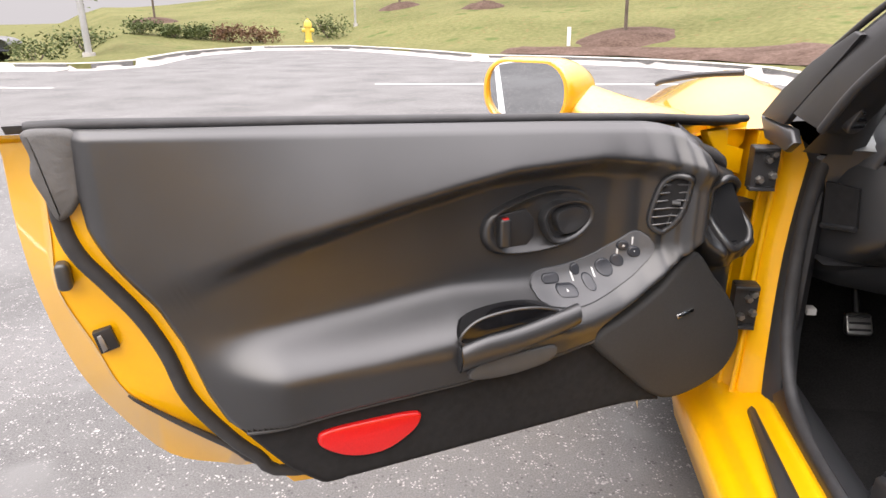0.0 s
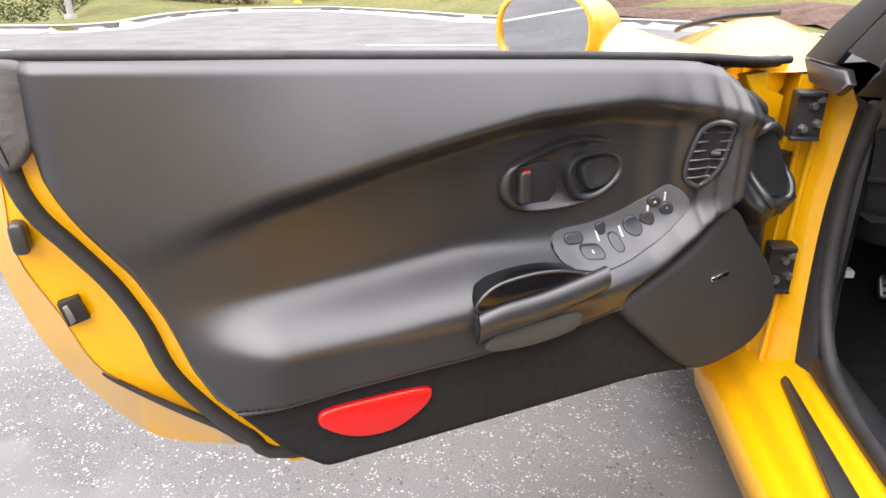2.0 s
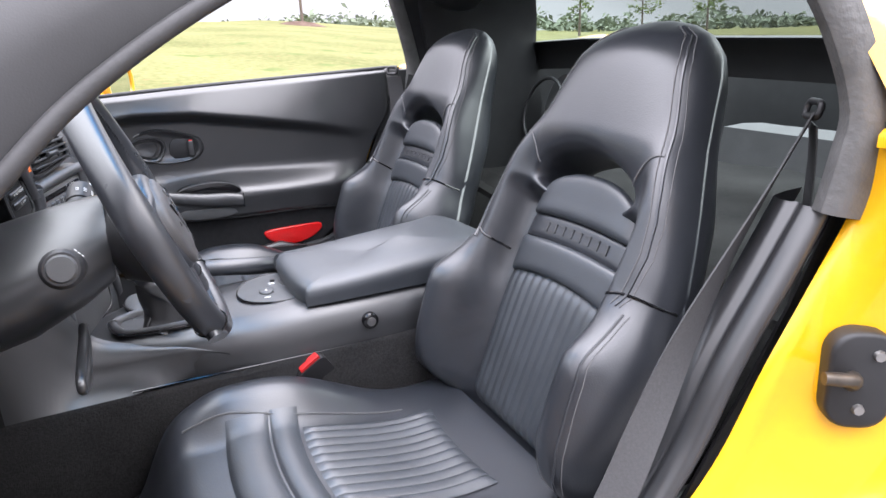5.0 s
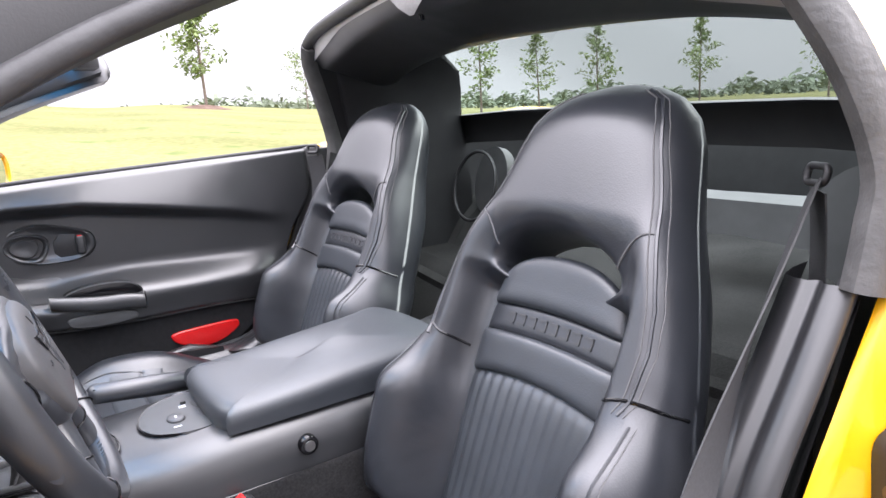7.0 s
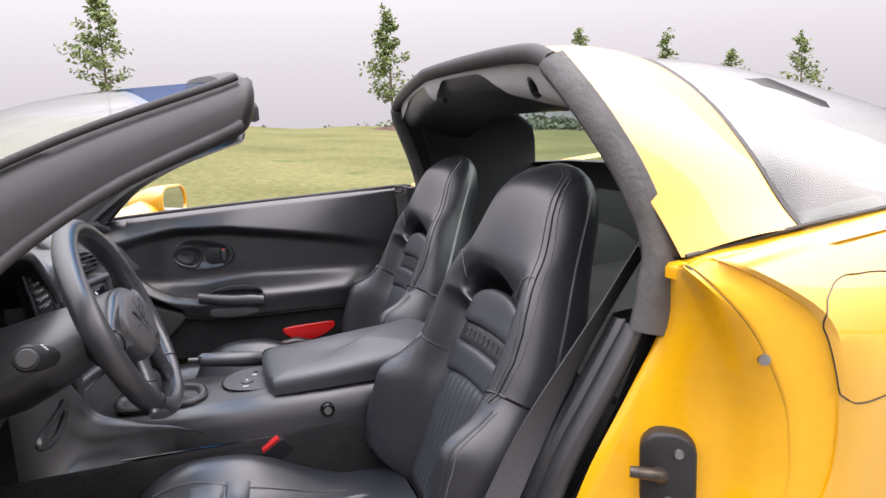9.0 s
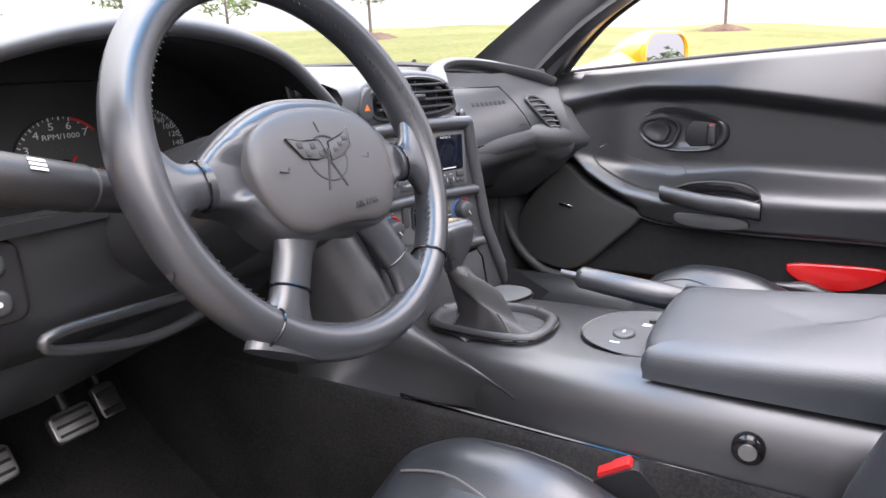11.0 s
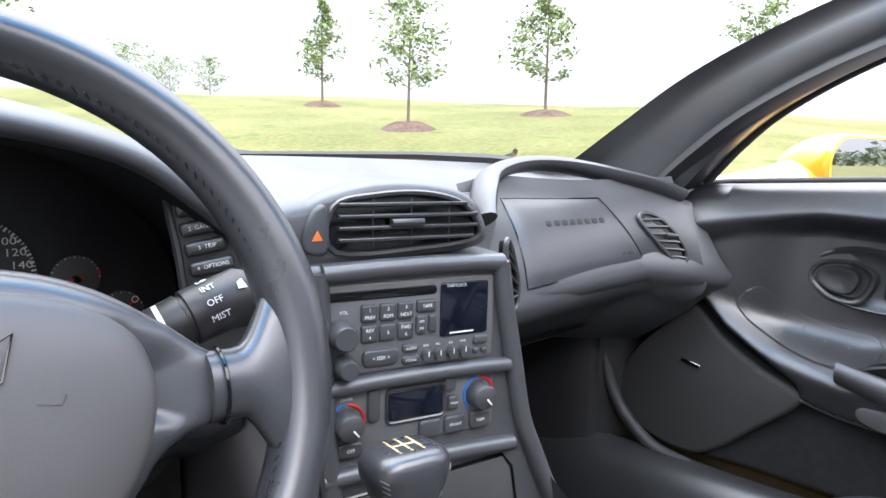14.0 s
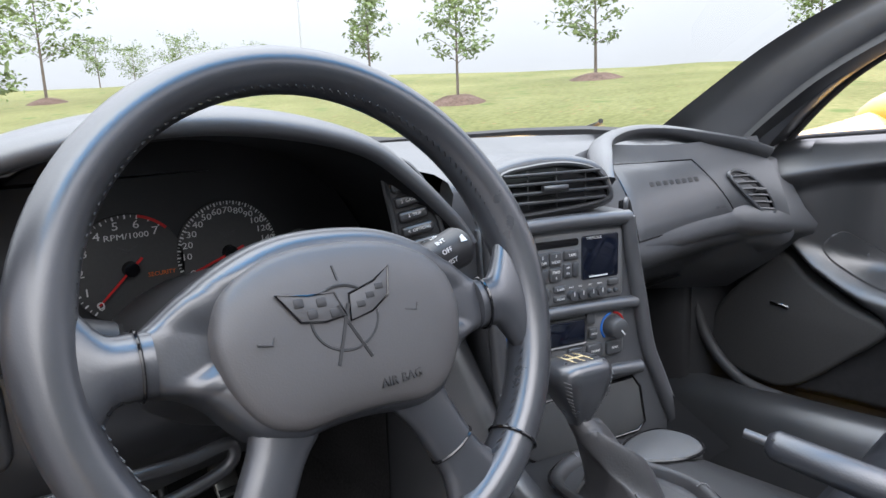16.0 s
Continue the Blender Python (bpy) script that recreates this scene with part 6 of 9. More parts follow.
def build_seat(cx, y0, side):
    """A bucket seat with a hollow under its headrest; side: -1 where the outer side lies towards -x."""
    t = part("seat", Geo().box((cx - 0.20, y0 - 0.06, 0.125), (cx + 0.20, y0 + 0.36, 0.215), None, 0.02), PLASTIC_D, CAR, "black leather bucket seat with ribbed centre panels")
    X = lambda x: cx + x * side * -1  # +x towards the car's middle
    # frame of the back: r up along the recline, d out of it towards the driver
    ang = radians(24)
    base = Vector((0, y0 - 0.138, 0.321))
    up = Vector((0, -math.sin(ang), math.cos(ang)))
    out = Vector((0, math.cos(ang), math.sin(ang)))

    def B(x, r, d):
        q = base + up * r + out * d
        return (X(x), q.y, q.z)
    W = [(-0.04, 0.24), (0.0, 0.255), (0.08, 0.268), (0.16, 0.270), (0.215, 0.262), (0.25, 0.247), (0.275, 0.240), (0.31, 0.234), (0.36, 0.221), (0.42, 0.203), (0.47, 0.186), (0.513, 0.172), (0.562, 0.160), (0.616, 0.148), (0.655, 0.132), (0.682, 0.104), (0.698, 0.066), (0.706, 0.018)]
    half = [(w, r) for r, w in W]
    outline = half + [(-w, r) for w, r in reversed(half)]
    T = [(-0.04, 0.05), (0.0, 0.08), (0.30, 0.085), (0.45, 0.074), (0.6, 0.062), (0.67, 0.052), (0.706, 0.034)]
    hole = [(0.118 * math.cos(a), 0.408 + (0.056 if math.sin(a) > 0 else 0.032) * math.sin(a)) for a in [2 * math.pi * i / 48 for i in range(48)]]
    sk_t = [(0.0, 0.150), (0.24, 0.186), (0.281, 0.200), (0.337, 0.202), (0.39, 0.194), (0.432, 0.182), (0.502, 0.158), (0.569, 0.136), (0.63, 0.116), (0.668, 0.094), (0.69, 0.055)]

    def face(x, r):
        """Depth of the front: bolsters proud of a hollow centre."""
        w = lin_at(W, r)
        k = min(1.0, abs(x) / max(w, 0.05))
        ax = abs(x)
        low = sstep(0.278, 0.165, r)
        bol = 0.095 * low * sstep(0.115, 0.205, ax) * (1 - 0.35 * sstep(0.215, 0.27, ax))
        mid = 0.026 * sstep(0.128, 0.172, ax) * sstep(0.20, 0.27, r) * sstep(0.56, 0.40, r)
        head = 0.040 * sstep(0.40, 0.50, r) * (1 - 0.7 * k ** 2) * sstep(0.74, 0.62, r)
        sunk = -0.045 * sstep(0.172, 0.145, ax) * sstep(0.40, 0.36, r)
        return lin_at(T, r) * 0.55 + bol + mid + head + sunk

    def shell(x, r, s):
        """Rounded rim: factor 0 at the outline."""
        return (max(0.0, 1 - s ** 6)) ** 0.5
    c = Vector((0, 0.408))
    n_a, n_s = 144, 44
    fr, bk = [], []
    for i in range(n_a):
        a = 2 * math.pi * i / n_a
        h, o = ray_out(hole, c, a), ray_out(outline, c, a)
        f_row, b_row = [], []
        for j in range(n_s + 1):
            s = 1 - (1 - j / n_s) ** 1.9
            p = h.lerp(o, s)
            e = shell(p.x, p.y, s)
            lip = math.sqrt(max(0.0, 1 - (1 - min(1.0, s * (o - h).length / 0.016)) ** 2))
            front = face(p.x, p.y)
            f_row.append(B(p.x, p.y, -0.012 + (front + 0.012) * e * (0.55 + 0.45 * lip)))
            b_row.append(B(p.x, p.y, -0.012 - (lin_at(T, p.y) * 0.85) * e * (0.6 + 0.4 * lip)))
        fr.append(f_row)
        bk.append(b_row)
    g = Geo().grid([f + b[::-1] for f, b in zip(fr, bk)], close_u=True, close_v=True)
    bkr = part("backrest", g, LEATHER, t, "reclined black leather backrest with bolsters", smooth=80)

    # centre insert below the hollow: lumbar cushion, name band, ribbed panel
    def pillow(name, hw, ra, rb, lift, mat_, label="", bow0=0.0, bow1=0.0, ribs=0, arch=None, hw1=None):
        rows = []
        m = 26
        for i in range(m + 1):
            row = []
            for j in range(73):
                q = 2 * j / 72 - 1
                w = hw + ((hw1 or hw) - hw) * i / m
                x = q * w - 0.006
                lo = ra + bow0 * (1 - q * q)
                hi = rb + bow1 * (1 - q * q) if arch is None else arch(q)
                r = lo + (hi - lo) * i / m
                kx, kr = abs(q), abs(2 * i / m - 1)
                dome = (max(0, 1 - kx ** 7) ** 0.5) * (0.76 + 0.24 * max(0, 1 - kr ** 5) ** 0.5)
                rib = 0.0030 * abs(math.sin(math.pi * ribs * j / 72)) if ribs else 0
                base_d = lin_at(T, min(r, 0.38)) * 0.55
                row.append(B(x, r, base_d - 0.064 + lift * dome + rib * dome))
            rows.append(row)
        return part(name, Geo().grid(rows), mat_, bkr, label)
    arch = lambda q: 0.348 + 0.084 * math.sqrt(max(0.0, 1 - abs(q) ** 2.3))
    pillow("lumbar_cushion", 0.140, 0.340, 0.39, 0.050, LEATHER_W, "creased black leather lumbar cushion", 0.010, 0, 0, arch, 0.132)
    pillow("name_band", 0.146, 0.296, 0.342, 0.038, LEATHER, "", 0.010, 0.010, 0, None, 0.142)
    pillow("lower_roll", 0.150, 0.226, 0.297, 0.044, LEATHER_W, "smooth leather roll under the name band", 0.020, 0.010, 0, None, 0.148)
    pillow("ribbed_panel", 0.135, -0.02, 0.227, 0.037, LEATHER_W, "black leather panel with upright ribs", 0, 0.020, 14, None, 0.150)
    # plain raised marks where the maker's name is pressed in
    for i in range(8):
        x = -0.084 + 0.022 * i
        q = x / 0.144
        r0 = 0.319 + 0.010 * (1 - q * q)
        d0 = lin_at(T, r0) * 0.55 - 0.064 + 0.0365
        for a0, a1, b0, b1 in ((-0.008, 0.008, 0.0055, 0.0085), (-0.008, -0.005, -0.0085, 0.0085), (-0.008, 0.008, -0.0085, -0.0055)):
            pt = [Vector(B(x + a, r0 + b, d0)) for a, b in ((a0, b0), (a1, b0), (a1, b1), (a0, b1))]
            part("name_mark", Geo().loft([[tuple(p) for p in pt], [tuple(p + out * 0.0030) for p in pt]]), GREY_P, bkr)
    # seams with twin stitching up both shoulders, cross seams at the hollow and the shoulder break

    def on_front(x, r, lift=0.0008):
        p = Vector((x, r))
        v = p - c
        a = math.atan2(v.y, v.x)
        h, o = ray_out(hole, c, a), ray_out(outline, c, a)
        s = min(1.0, max(0.0, (p - h).dot(o - h) / max(1e-6, (o - h).length_squared)))
        lip = math.sqrt(max(0.0, 1 - (1 - min(1.0, s * (o - h).length / 0.016)) ** 2))
        return B(x, r, -0.012 + (face(x, r) + 0.012) * shell(x, r, s) * (0.55 + 0.45 * lip) + lift)
    for s in (-1, 1):
        for o_, rr, m_ in ((0.0, 0.0026, LEATHER), (0.0075, 0.0011, THREAD), (-0.0075, 0.0011, THREAD)):
            line = [on_front(s * (lin_at(sk_t, r) + o_), r) for r in [0.262 + 0.424 * i / 50 for i in range(51)]]
            part("seam", Geo().tube(line, rr, 5), m_, bkr)
        line = [on_front(s * (0.117 + 0.046 * k), 0.430 + 0.050 * k + 0.012 * math.sin(math.pi * k)) for k in [i / 10 for i in range(11)]]
        part("seam", Geo().tube(line, 0.0016, 5), THREAD, bkr)
        line = [on_front(s * (0.148 + 0.091 * k), 0.262 + 0.016 * k + 0.010 * math.sin(math.pi * k)) for k in [i / 14 for i in range(15)]]
        part("seam", Geo().tube(line, 0.0024, 5), GLOSS, bkr)
        for o_, rr, m_ in ((0.0, 0.0020, LEATHER), (0.007, 0.0010, THREAD)):
            line = [on_front(s * (0.222 - 0.010 * sstep(0.14, 0.25, r) + o_), r) for r in [-0.01 + 0.265 * i / 20 for i in range(21)]]
            part("seam", Geo().tube(line, rr, 5), m_, bkr)

    # cushion
    def C(x, y):
        """Height of the cushion's top."""
        w = 0.262 - 0.03 * sstep(0.30, 0.46, y)
        k = min(1, abs(x) / w)
        h = 0.297 + 0.048 * sstep(0.0, 0.27, y)
        h += 0.050 * sstep(0.115, 0.19, abs(x)) * sstep(0.47, 0.30, y) * sstep(-0.05, 0.21, y)
        h -= 0.11 * sstep(0.36, 0.475, y) ** 2
        h -= 0.07 * max(0, (k - 0.80) / 0.20) ** 2.2
        return h
    rows = []
    for i in range(41):
        y = -0.12 + 0.595 * i / 40
        w = 0.268 * (1 - 0.18 * max(0, (y - 0.31) / 0.165) ** 2)
        row = [(X(-w * 0.96), y0 + y, 0.185), (X(-w * 1.015), y0 + y, 0.225)]
        for j in range(45):
            x = -w + 2 * w * j / 44
            row.append((X(x), y0 + y, C(x, y)))
        row += [(X(w * 1.015), y0 + y, 0.225), (X(w * 0.96), y0 + y, 0.185)]
        rows.append(row)
    g = Geo().grid(rows)
    last = rows[-1]
    g.grid([last, [(p[0], p[1] + 0.012, max(0.20, p[2] - 0.045)) for p in last], [(p[0], p[1] - 0.005, 0.17) for p in last]])
    cu = part("cushion", g, LEATHER, t, "worn black leather seat cushion", smooth=75)
    rows = []
    for i in range(30):
        y = -0.04 + 0.236 * i / 29
        row = []
        for j in range(133):
            x = -0.118 + 0.236 * j / 132
            edge = min(1.0, 8 * (1 - abs(x) / 0.118), i / 1.5 if i < 2 else 1.0, (29 - i) / 1.5)
            row.append((X(x), y0 + y + 0.014 * (1 - (x / 0.13) ** 2), C(x, y) + 0.002 + (0.0045 * abs(math.sin(math.pi * 11 * j / 132)) ** 0.7 + 0.003) * edge))
        rows.append(row)
    part("ribbed_panel", Geo().grid(rows), LEATHER_W, cu, "black leather panel with ribs running front to back", smooth=80)
    for yy, dy, up_ in ((0.198, 0.046, 0.010), (0.247, 0.068, 0.012)):
        rows = []
        for i in range(17):
            y = yy + dy * (i / 16)
            rows.append([(X(x), y0 + y + 0.016 * (1 - (x / 0.15) ** 2), C(x, y) + 0.001 + up_ * math.sqrt(max(0, math.sin(math.pi * i / 16))) * max(0, 1 - (abs(x) / 0.152) ** 6)) for x in [-0.150 + 0.30 * j / 24 for j in range(25)]])
        part("thigh_roll", Geo().grid(rows), LEATHER_W, cu, "creased leather roll across the cushion", smooth=80)
    for s in (-1, 1):
        line = [(X(s * (0.140 + 0.02 * sstep(0.2, 0.33, y))), y0 + y, C(s * (0.140 + 0.02 * sstep(0.2, 0.33, y)), y) + 0.001) for y in [0.01 + 0.37 * i / 20 for i in range(21)]]
        part("seam", Geo().tube(line, 0.0018, 5), THREAD, cu)
        line = [(X(s * 0.236 * (1 - 0.18 * max(0, (y - 0.31) / 0.165) ** 2)), y0 + y, C(s * 0.236, y) + 0.001) for y in [-0.02 + 0.44 * i / 20 for i in range(21)]]
        part("seam", Geo().tube(line, 0.0018, 5), THREAD, cu)
    # valance with the seat controls on the outer side
    xo = -0.272
    v = part("side_valance", Geo().prism([(-0.02, 0.135), (0.02, 0.340), (0.30, 0.365), (0.345, 0.357), (0.355, 0.22), (0.33, 0.14)], 0, 0.014,
                                       lambda p: (X(xo + 0.012 - p[2]), y0 + p[0], p[1]), 0.008), PLASTIC_D, t, "black seat side cover")
    part("seat_switch", Geo().prism(rounded(0.075, 0.018, 0.008, 4, 0.255, 0.335), 0.010, 0.024, lambda p: (X(xo + 0.012 - p[2]), y0 + p[0], p[1]), 0.004), GREY_P, v, "grey seat adjuster switch")
    part("recline_lever", Geo().tube([(X(xo - 0.006), y0 + 0.17, 0.340), (X(xo - 0.014), y0 + 0.10, 0.343), (X(xo - 0.014), y0 + 0.04, 0.325), (X(xo - 0.006), y0 + 0.02, 0.295)], [0.012, 0.016, 0.015, 0.01], 10), PLASTIC, v, "black recline lever")
    # buckle stalk beside the tunnel
    b0 = Vector((X(0.244), y0 + 0.135, 0.362))
    st = part("buckle", Geo().prism(rounded(0.062, 0.058, 0.010, 3), -0.009, 0.009, basis(b0, (0, 0.84, -0.53), (0.25 * side, 0.5, 0.84)), 0.005), PLASTIC_D, t, "black belt buckle with a red button")
    part("release_button", Geo().prism(rounded(0.042, 0.011, 0.003, 3), -0.0075, 0.0075, basis(b0 + Vector((0.006 * side, 0.013, 0.026)), (0, 0.84, -0.53), (0.25 * side, 0.5, 0.84)), 0.002), RED, st, "red release button")
    return t


def ribbon(path, width, thick, wdir):
    """A flat strap along a path."""
    p = spline(path, 40)
    rings = []
    for i, q in enumerate(p):
        d = (p[min(i + 1, 40)] - p[max(i - 1, 0)]).normalized()
        w = Vector(wdir)
        w = (w - d * w.dot(d)).normalized() * width / 2
        n = d.cross(w).normalized() * thick / 2
        rings.append([tuple(q + w + n), tuple(q + w - n), tuple(q - w - n), tuple(q - w + n)])
    return Geo().loft(rings)


build_seat(-0.402, -0.02, -1)
build_seat(0.425, -0.13, 1)
for s in (-1, 1):
    # shoulder belt, edge-on at its guide and turning flat on its way down
    way = spline([(0.690, -0.50, 0.83), (0.690, -0.47, 0.72), (0.694, -0.42, 0.58), (0.70, -0.33, 0.43), (0.702, -0.25, 0.32)] if s > 0 else [(s * 0.690, -0.425, 0.835), (s * 0.690, -0.375, 0.77), (s * 0.691, -0.292, 0.66), (s * 0.698, -0.222, 0.565), (s * 0.708, -0.160, 0.47), (s * 0.716, -0.112, 0.395), (s * 0.722, -0.065, 0.335)], 48)
    rows = []
    for k, p in enumerate(way):
        d = (way[min(k + 1, 48)] - way[max(k - 1, 0)]).normalized()
        flat = Vector((0.15 * s, 0.83, 0.55))
        flat = (flat - d * flat.dot(d)).normalized()
        q = radians(-26 + 80 * sstep(0.15, 0.85, k / 48))
        a = flat * math.cos(q) + d.cross(flat) * math.sin(q)
        n = d.cross(a)
        rows.append([tuple(p + a * 0.0235 * x + n * 0.0011 * y) for x, y in ((-1, 1), (0, 1), (1, 1), (1, -1), (0, -1), (-1, -1))])
    bt = part("seat_belt", Geo().loft(rows), BELT, CAR, "black lap and shoulder belt hanging by the pillar")
    part("return_strap", ribbon([(s * 0.690, -0.432, 0.83), (s * 0.692, -0.44, 0.75), (s * 0.70, -0.43, 0.55), (s * 0.70, -0.42, 0.36)], 0.047, 0.002, (0.7, -0.7 * s * -1, 0)), BELT, bt)
    mg = basis((s * 0.690, -0.428, 0.848), (0.85, 0.5 * s, 0), (0, -0.3, 1))
    part("belt_guide", Geo().ring([mg @ Vector((x, y, 0)) for x, y in rounded(0.034, 0.020, 0.007, 5)], 0.0045, 8), PLASTIC_D, bt, "black belt guide loop")
    if s < 0:
        # the belt's lower end is gathered into a chrome hook on the sill
        hk = part("strap_hook", Geo().tube(spline([(-0.730, -0.075, 0.352), (-0.726, -0.045, 0.338), (-0.716, -0.028, 0.322), (-0.722, -0.020, 0.305), (-0.735, -0.030, 0.300)], 18), [0.010] * 6 + [0.008] * 7 + [0.006] * 6, 8), CHROME, bt, "bright metal strap hook")
        part("hook_plate", Geo().prism(rounded(0.038, 0.030, 0.006), -0.004, 0.004, basis((-0.728, -0.055, 0.338), (0.2, 0.6, 0.75), (0.9, 0.2, -0.3)), 0.002), STEEL, hk)


# ---------------------------------------------------------------- dashboard
def build_dash():
    # main moulding: profiles (y, z) swept across the car
    rows = []
    N = 96
    for i in range(N + 1):
        x = -0.69 + 1.38 * i / N
        ax = abs(x)
        yb = 0.86 - 0.16 * (x / 0.7) ** 2
        # brow line: rises over the binnacle, dips between, arches over the passenger panel
        by = lin_at([(-0.69, 0.60), (-0.62, 0.575), (-0.50, 0.53), (-0.36, 0.50), (-0.15, 0.50), (-0.06, 0.505), (0.09, 0.475), (0.18, 0.53), (0.30, 0.60), (0.5, 0.61), (0.60, 0.54), (0.69, 0.50)], x)
        bz = lin_at([(-0.69, 0.775), (-0.62, 0.775), (-0.50, 0.80), (-0.2, 0.80), (-0.10, 0.80), (0, 0.812), (0.10, 0.80), (0.18, 0.79), (0.30, 0.80), (0.45, 0.805), (0.58, 0.79), (0.69, 0.775)], x)
        top = 0.839 - 0.018 * (x / 0.7) ** 2
        ly = lin_at([(-0.69, 0.72), (-0.62, 0.67), (-0.585, 0.585), (-0.5, 0.55), (-0.30, 0.56), (-0.15, 0.54), (-0.1, 0.52), (0.13, 0.48), (0.2, 0.52), (0.27, 0.525), (0.55, 0.50), (0.62, 0.46), (0.69, 0.43)], x)
        lz = lin_at([(-0.69, 0.62), (-0.62, 0.61), (-0.45, 0.60), (-0.15, 0.62), (0.13, 0.67), (0.27, 0.66), (0.55, 0.668), (0.69, 0.65)], x)
        rows.append([(x, yb, 0.80), (x, yb - 0.03, top - 0.004), (x, yb - 0.10, top), (x, (yb + by) / 2, (top + bz) / 2 + 0.006), (x, by + 0.03, bz + 0.008), (x, by + 0.008, bz), (x, by, bz - 0.012),
                     (x, by * 0.7 + ly * 0.3 + 0.004, bz * 0.7 + lz * 0.3), (x, by * 0.3 + ly * 0.7 + 0.002, bz * 0.3 + lz * 0.7), (x, ly, lz + 0.01), (x, ly + 0.006, lz - 0.008), (x, ly + 0.03, lz - 0.02), (x, ly + 0.07, lz - 0.06), (x, ly + 0.16, lz - 0.13), (x, ly + 0.3, lz - 0.16)])
    # keep the binnacle's mouth open: leave the face out there
    g = Geo()
    k = len(rows[0])
    v = [p for r in rows for p in r]
    faces = []
    for i in range(N):
        x = (rows[i][0][0] + rows[i + 1][0][0]) / 2
        for j in range(k - 1):
            if -0.615 < x < -0.115 and 3 <= j <= 8:
                continue
            faces.append((i * k + j, i * k + j + 1, (i + 1) * k + j + 1, (i + 1) * k + j))
    g.add(v, faces)
    d = part("dashboard", g, DASH, CAR, "black moulded dashboard", smooth=70)
    # instrument hood: arch in front and a dark well behind it
    arch = spline([(-0.628, 0.585, 0.735), (-0.615, 0.565, 0.775), (-0.57, 0.535, 0.818), (-0.49, 0.508, 0.850), (-0.40, 0.497, 0.866), (-0.31, 0.495, 0.862), (-0.22, 0.50, 0.841), (-0.165, 0.50, 0.805), (-0.118, 0.497, 0.762), (-0.098, 0.495, 0.735)], 48)
    lining = []
    rows = []
    for p in arch:
        c = Vector((-0.355, 0.52, 0.70))
        r = (p - c)
        r.y = 0
        r.normalize()
        lining.append([tuple(p + r * a + Vector((0, y, 0))) for a, y in ((-0.006, 0.20), (-0.010, 0.10), (-0.010, 0.02), (-0.008, 0.006))])
        rows.append([tuple(p + r * a + Vector((0, y, 0))) for a, y in ((-0.008, 0.006), (-0.006, 0.000), (0.0, -0.004), (0.008, 0.0), (0.016, 0.015), (0.018, 0.06), (0.008, 0.14), (-0.012, 0.24), (-0.05, 0.31))])
    part("instrument_hood", Geo().grid(rows), DASH, d, "black padded hood over the instruments", smooth=70)
    part("hood_lining", Geo().grid(lining), VELOUR, d, "matt black lining of the instrument hood", smooth=70)
    # cluster face
    o = spline([(-0.585, 0.66, 0), (-0.56, 0.76, 0), (-0.46, 0.84, 0), (-0.35, 0.865, 0), (-0.22, 0.845, 0), (-0.13, 0.75, 0), (-0.12, 0.66, 0)], 40)
    cl = part("gauge_panel", Geo().prism([(p.x, p.y) for p in o], 0.0, 0.02, lambda p: (p[0], 0.685 - p[2], p[1]), 0.002), PLASTIC_D, d, "dark instrument cluster with white-lettered dials")
    fy = 0.664

    def dial(cx, cz, r, start, end, labels, needle, red=None, ticks=20, size=0.0105, caption=None):
        """A round dial: start, end in degrees clockwise from straight up."""
        f = part("dial", Geo().prism(ellipse(r, r, 48), 0, 0.004, lambda p: (cx + p[0], fy - p[2], cz + p[1]), 0.001), DIAL, cl, "round grey dial with white numerals")
        P = lambda a, q, h=0.0046: (cx + q * math.sin(radians(a)), fy - h, cz + q * math.cos(radians(a)))
        g1 = Geo()
        for i in range(ticks + 1):
            a = start + (end - start) * i / ticks
            q0 = r * (0.945 if i % 2 else 0.92)
            w = 0.45 if i % 2 else 0.9
            g1.add([P(a - w, q0), P(a + w, q0), P(a + w, r * 0.99), P(a - w, r * 0.99)], [(0, 1, 2, 3)])
        part("dial_scale", g1, WHITE, f, smooth=0)
        if red:
            g2 = Geo()
            for i in range(10):
                a0, a1 = red[0] + (red[1] - red[0]) * i / 10, red[0] + (red[1] - red[0]) * (i + 1) / 10
                g2.add([P(a0, r * 0.945, .005), P(a1, r * 0.945, .005), P(a1, r * 1.0, .005), P(a0, r * 1.0, .005)], [(0, 1, 2, 3)])
            part("red_zone", g2, RED, f, smooth=0)
        for i, s in enumerate(labels):
            a = start + (end - start) * i / max(1, len(labels) - 1)
            q = r * 0.815
            m = basis((cx + q * math.sin(radians(a)), fy - 0.0048, cz + q * math.cos(radians(a))), (1, 0, 0), (0, 0, 1))
            part("numeral", text_geo(s, size, m @ Matrix.Diagonal((1.22, 1, 1, 1)), 0.0002), WHITE, f, smooth=0)
        if caption:
            m = basis((cx, fy - 0.0048, cz + r * 0.60), (1, 0, 0), (0, 0, 1))
            part("caption", text_geo(caption, size * 0.72, m @ Matrix.Diagonal((1.25, 1, 1, 1)), 0.0002), WHITE, f, smooth=0)
        if r > 0.03:
            # small plain badge over the pivot
            for e_ in (-1, 1):
                part("dial_mark", Geo().prism([(cx + e_ * x, cz + r * 0.34 + z) for x, z in ((0.0006, 0.0), (0.0095, 0.005), (0.006, 0.0005), (0.002, -0.003))], 0.004, 0.0048, lambda p: (p[0], fy - p[2], p[1]), 0.0001), GREY_P, f)
        # needle with dark boss
        a = radians(needle)
        e, n = Vector((math.sin(a), 0, math.cos(a))), Vector((math.cos(a), 0, -math.sin(a)))
        c = Vector((cx, fy - 0.009, cz))
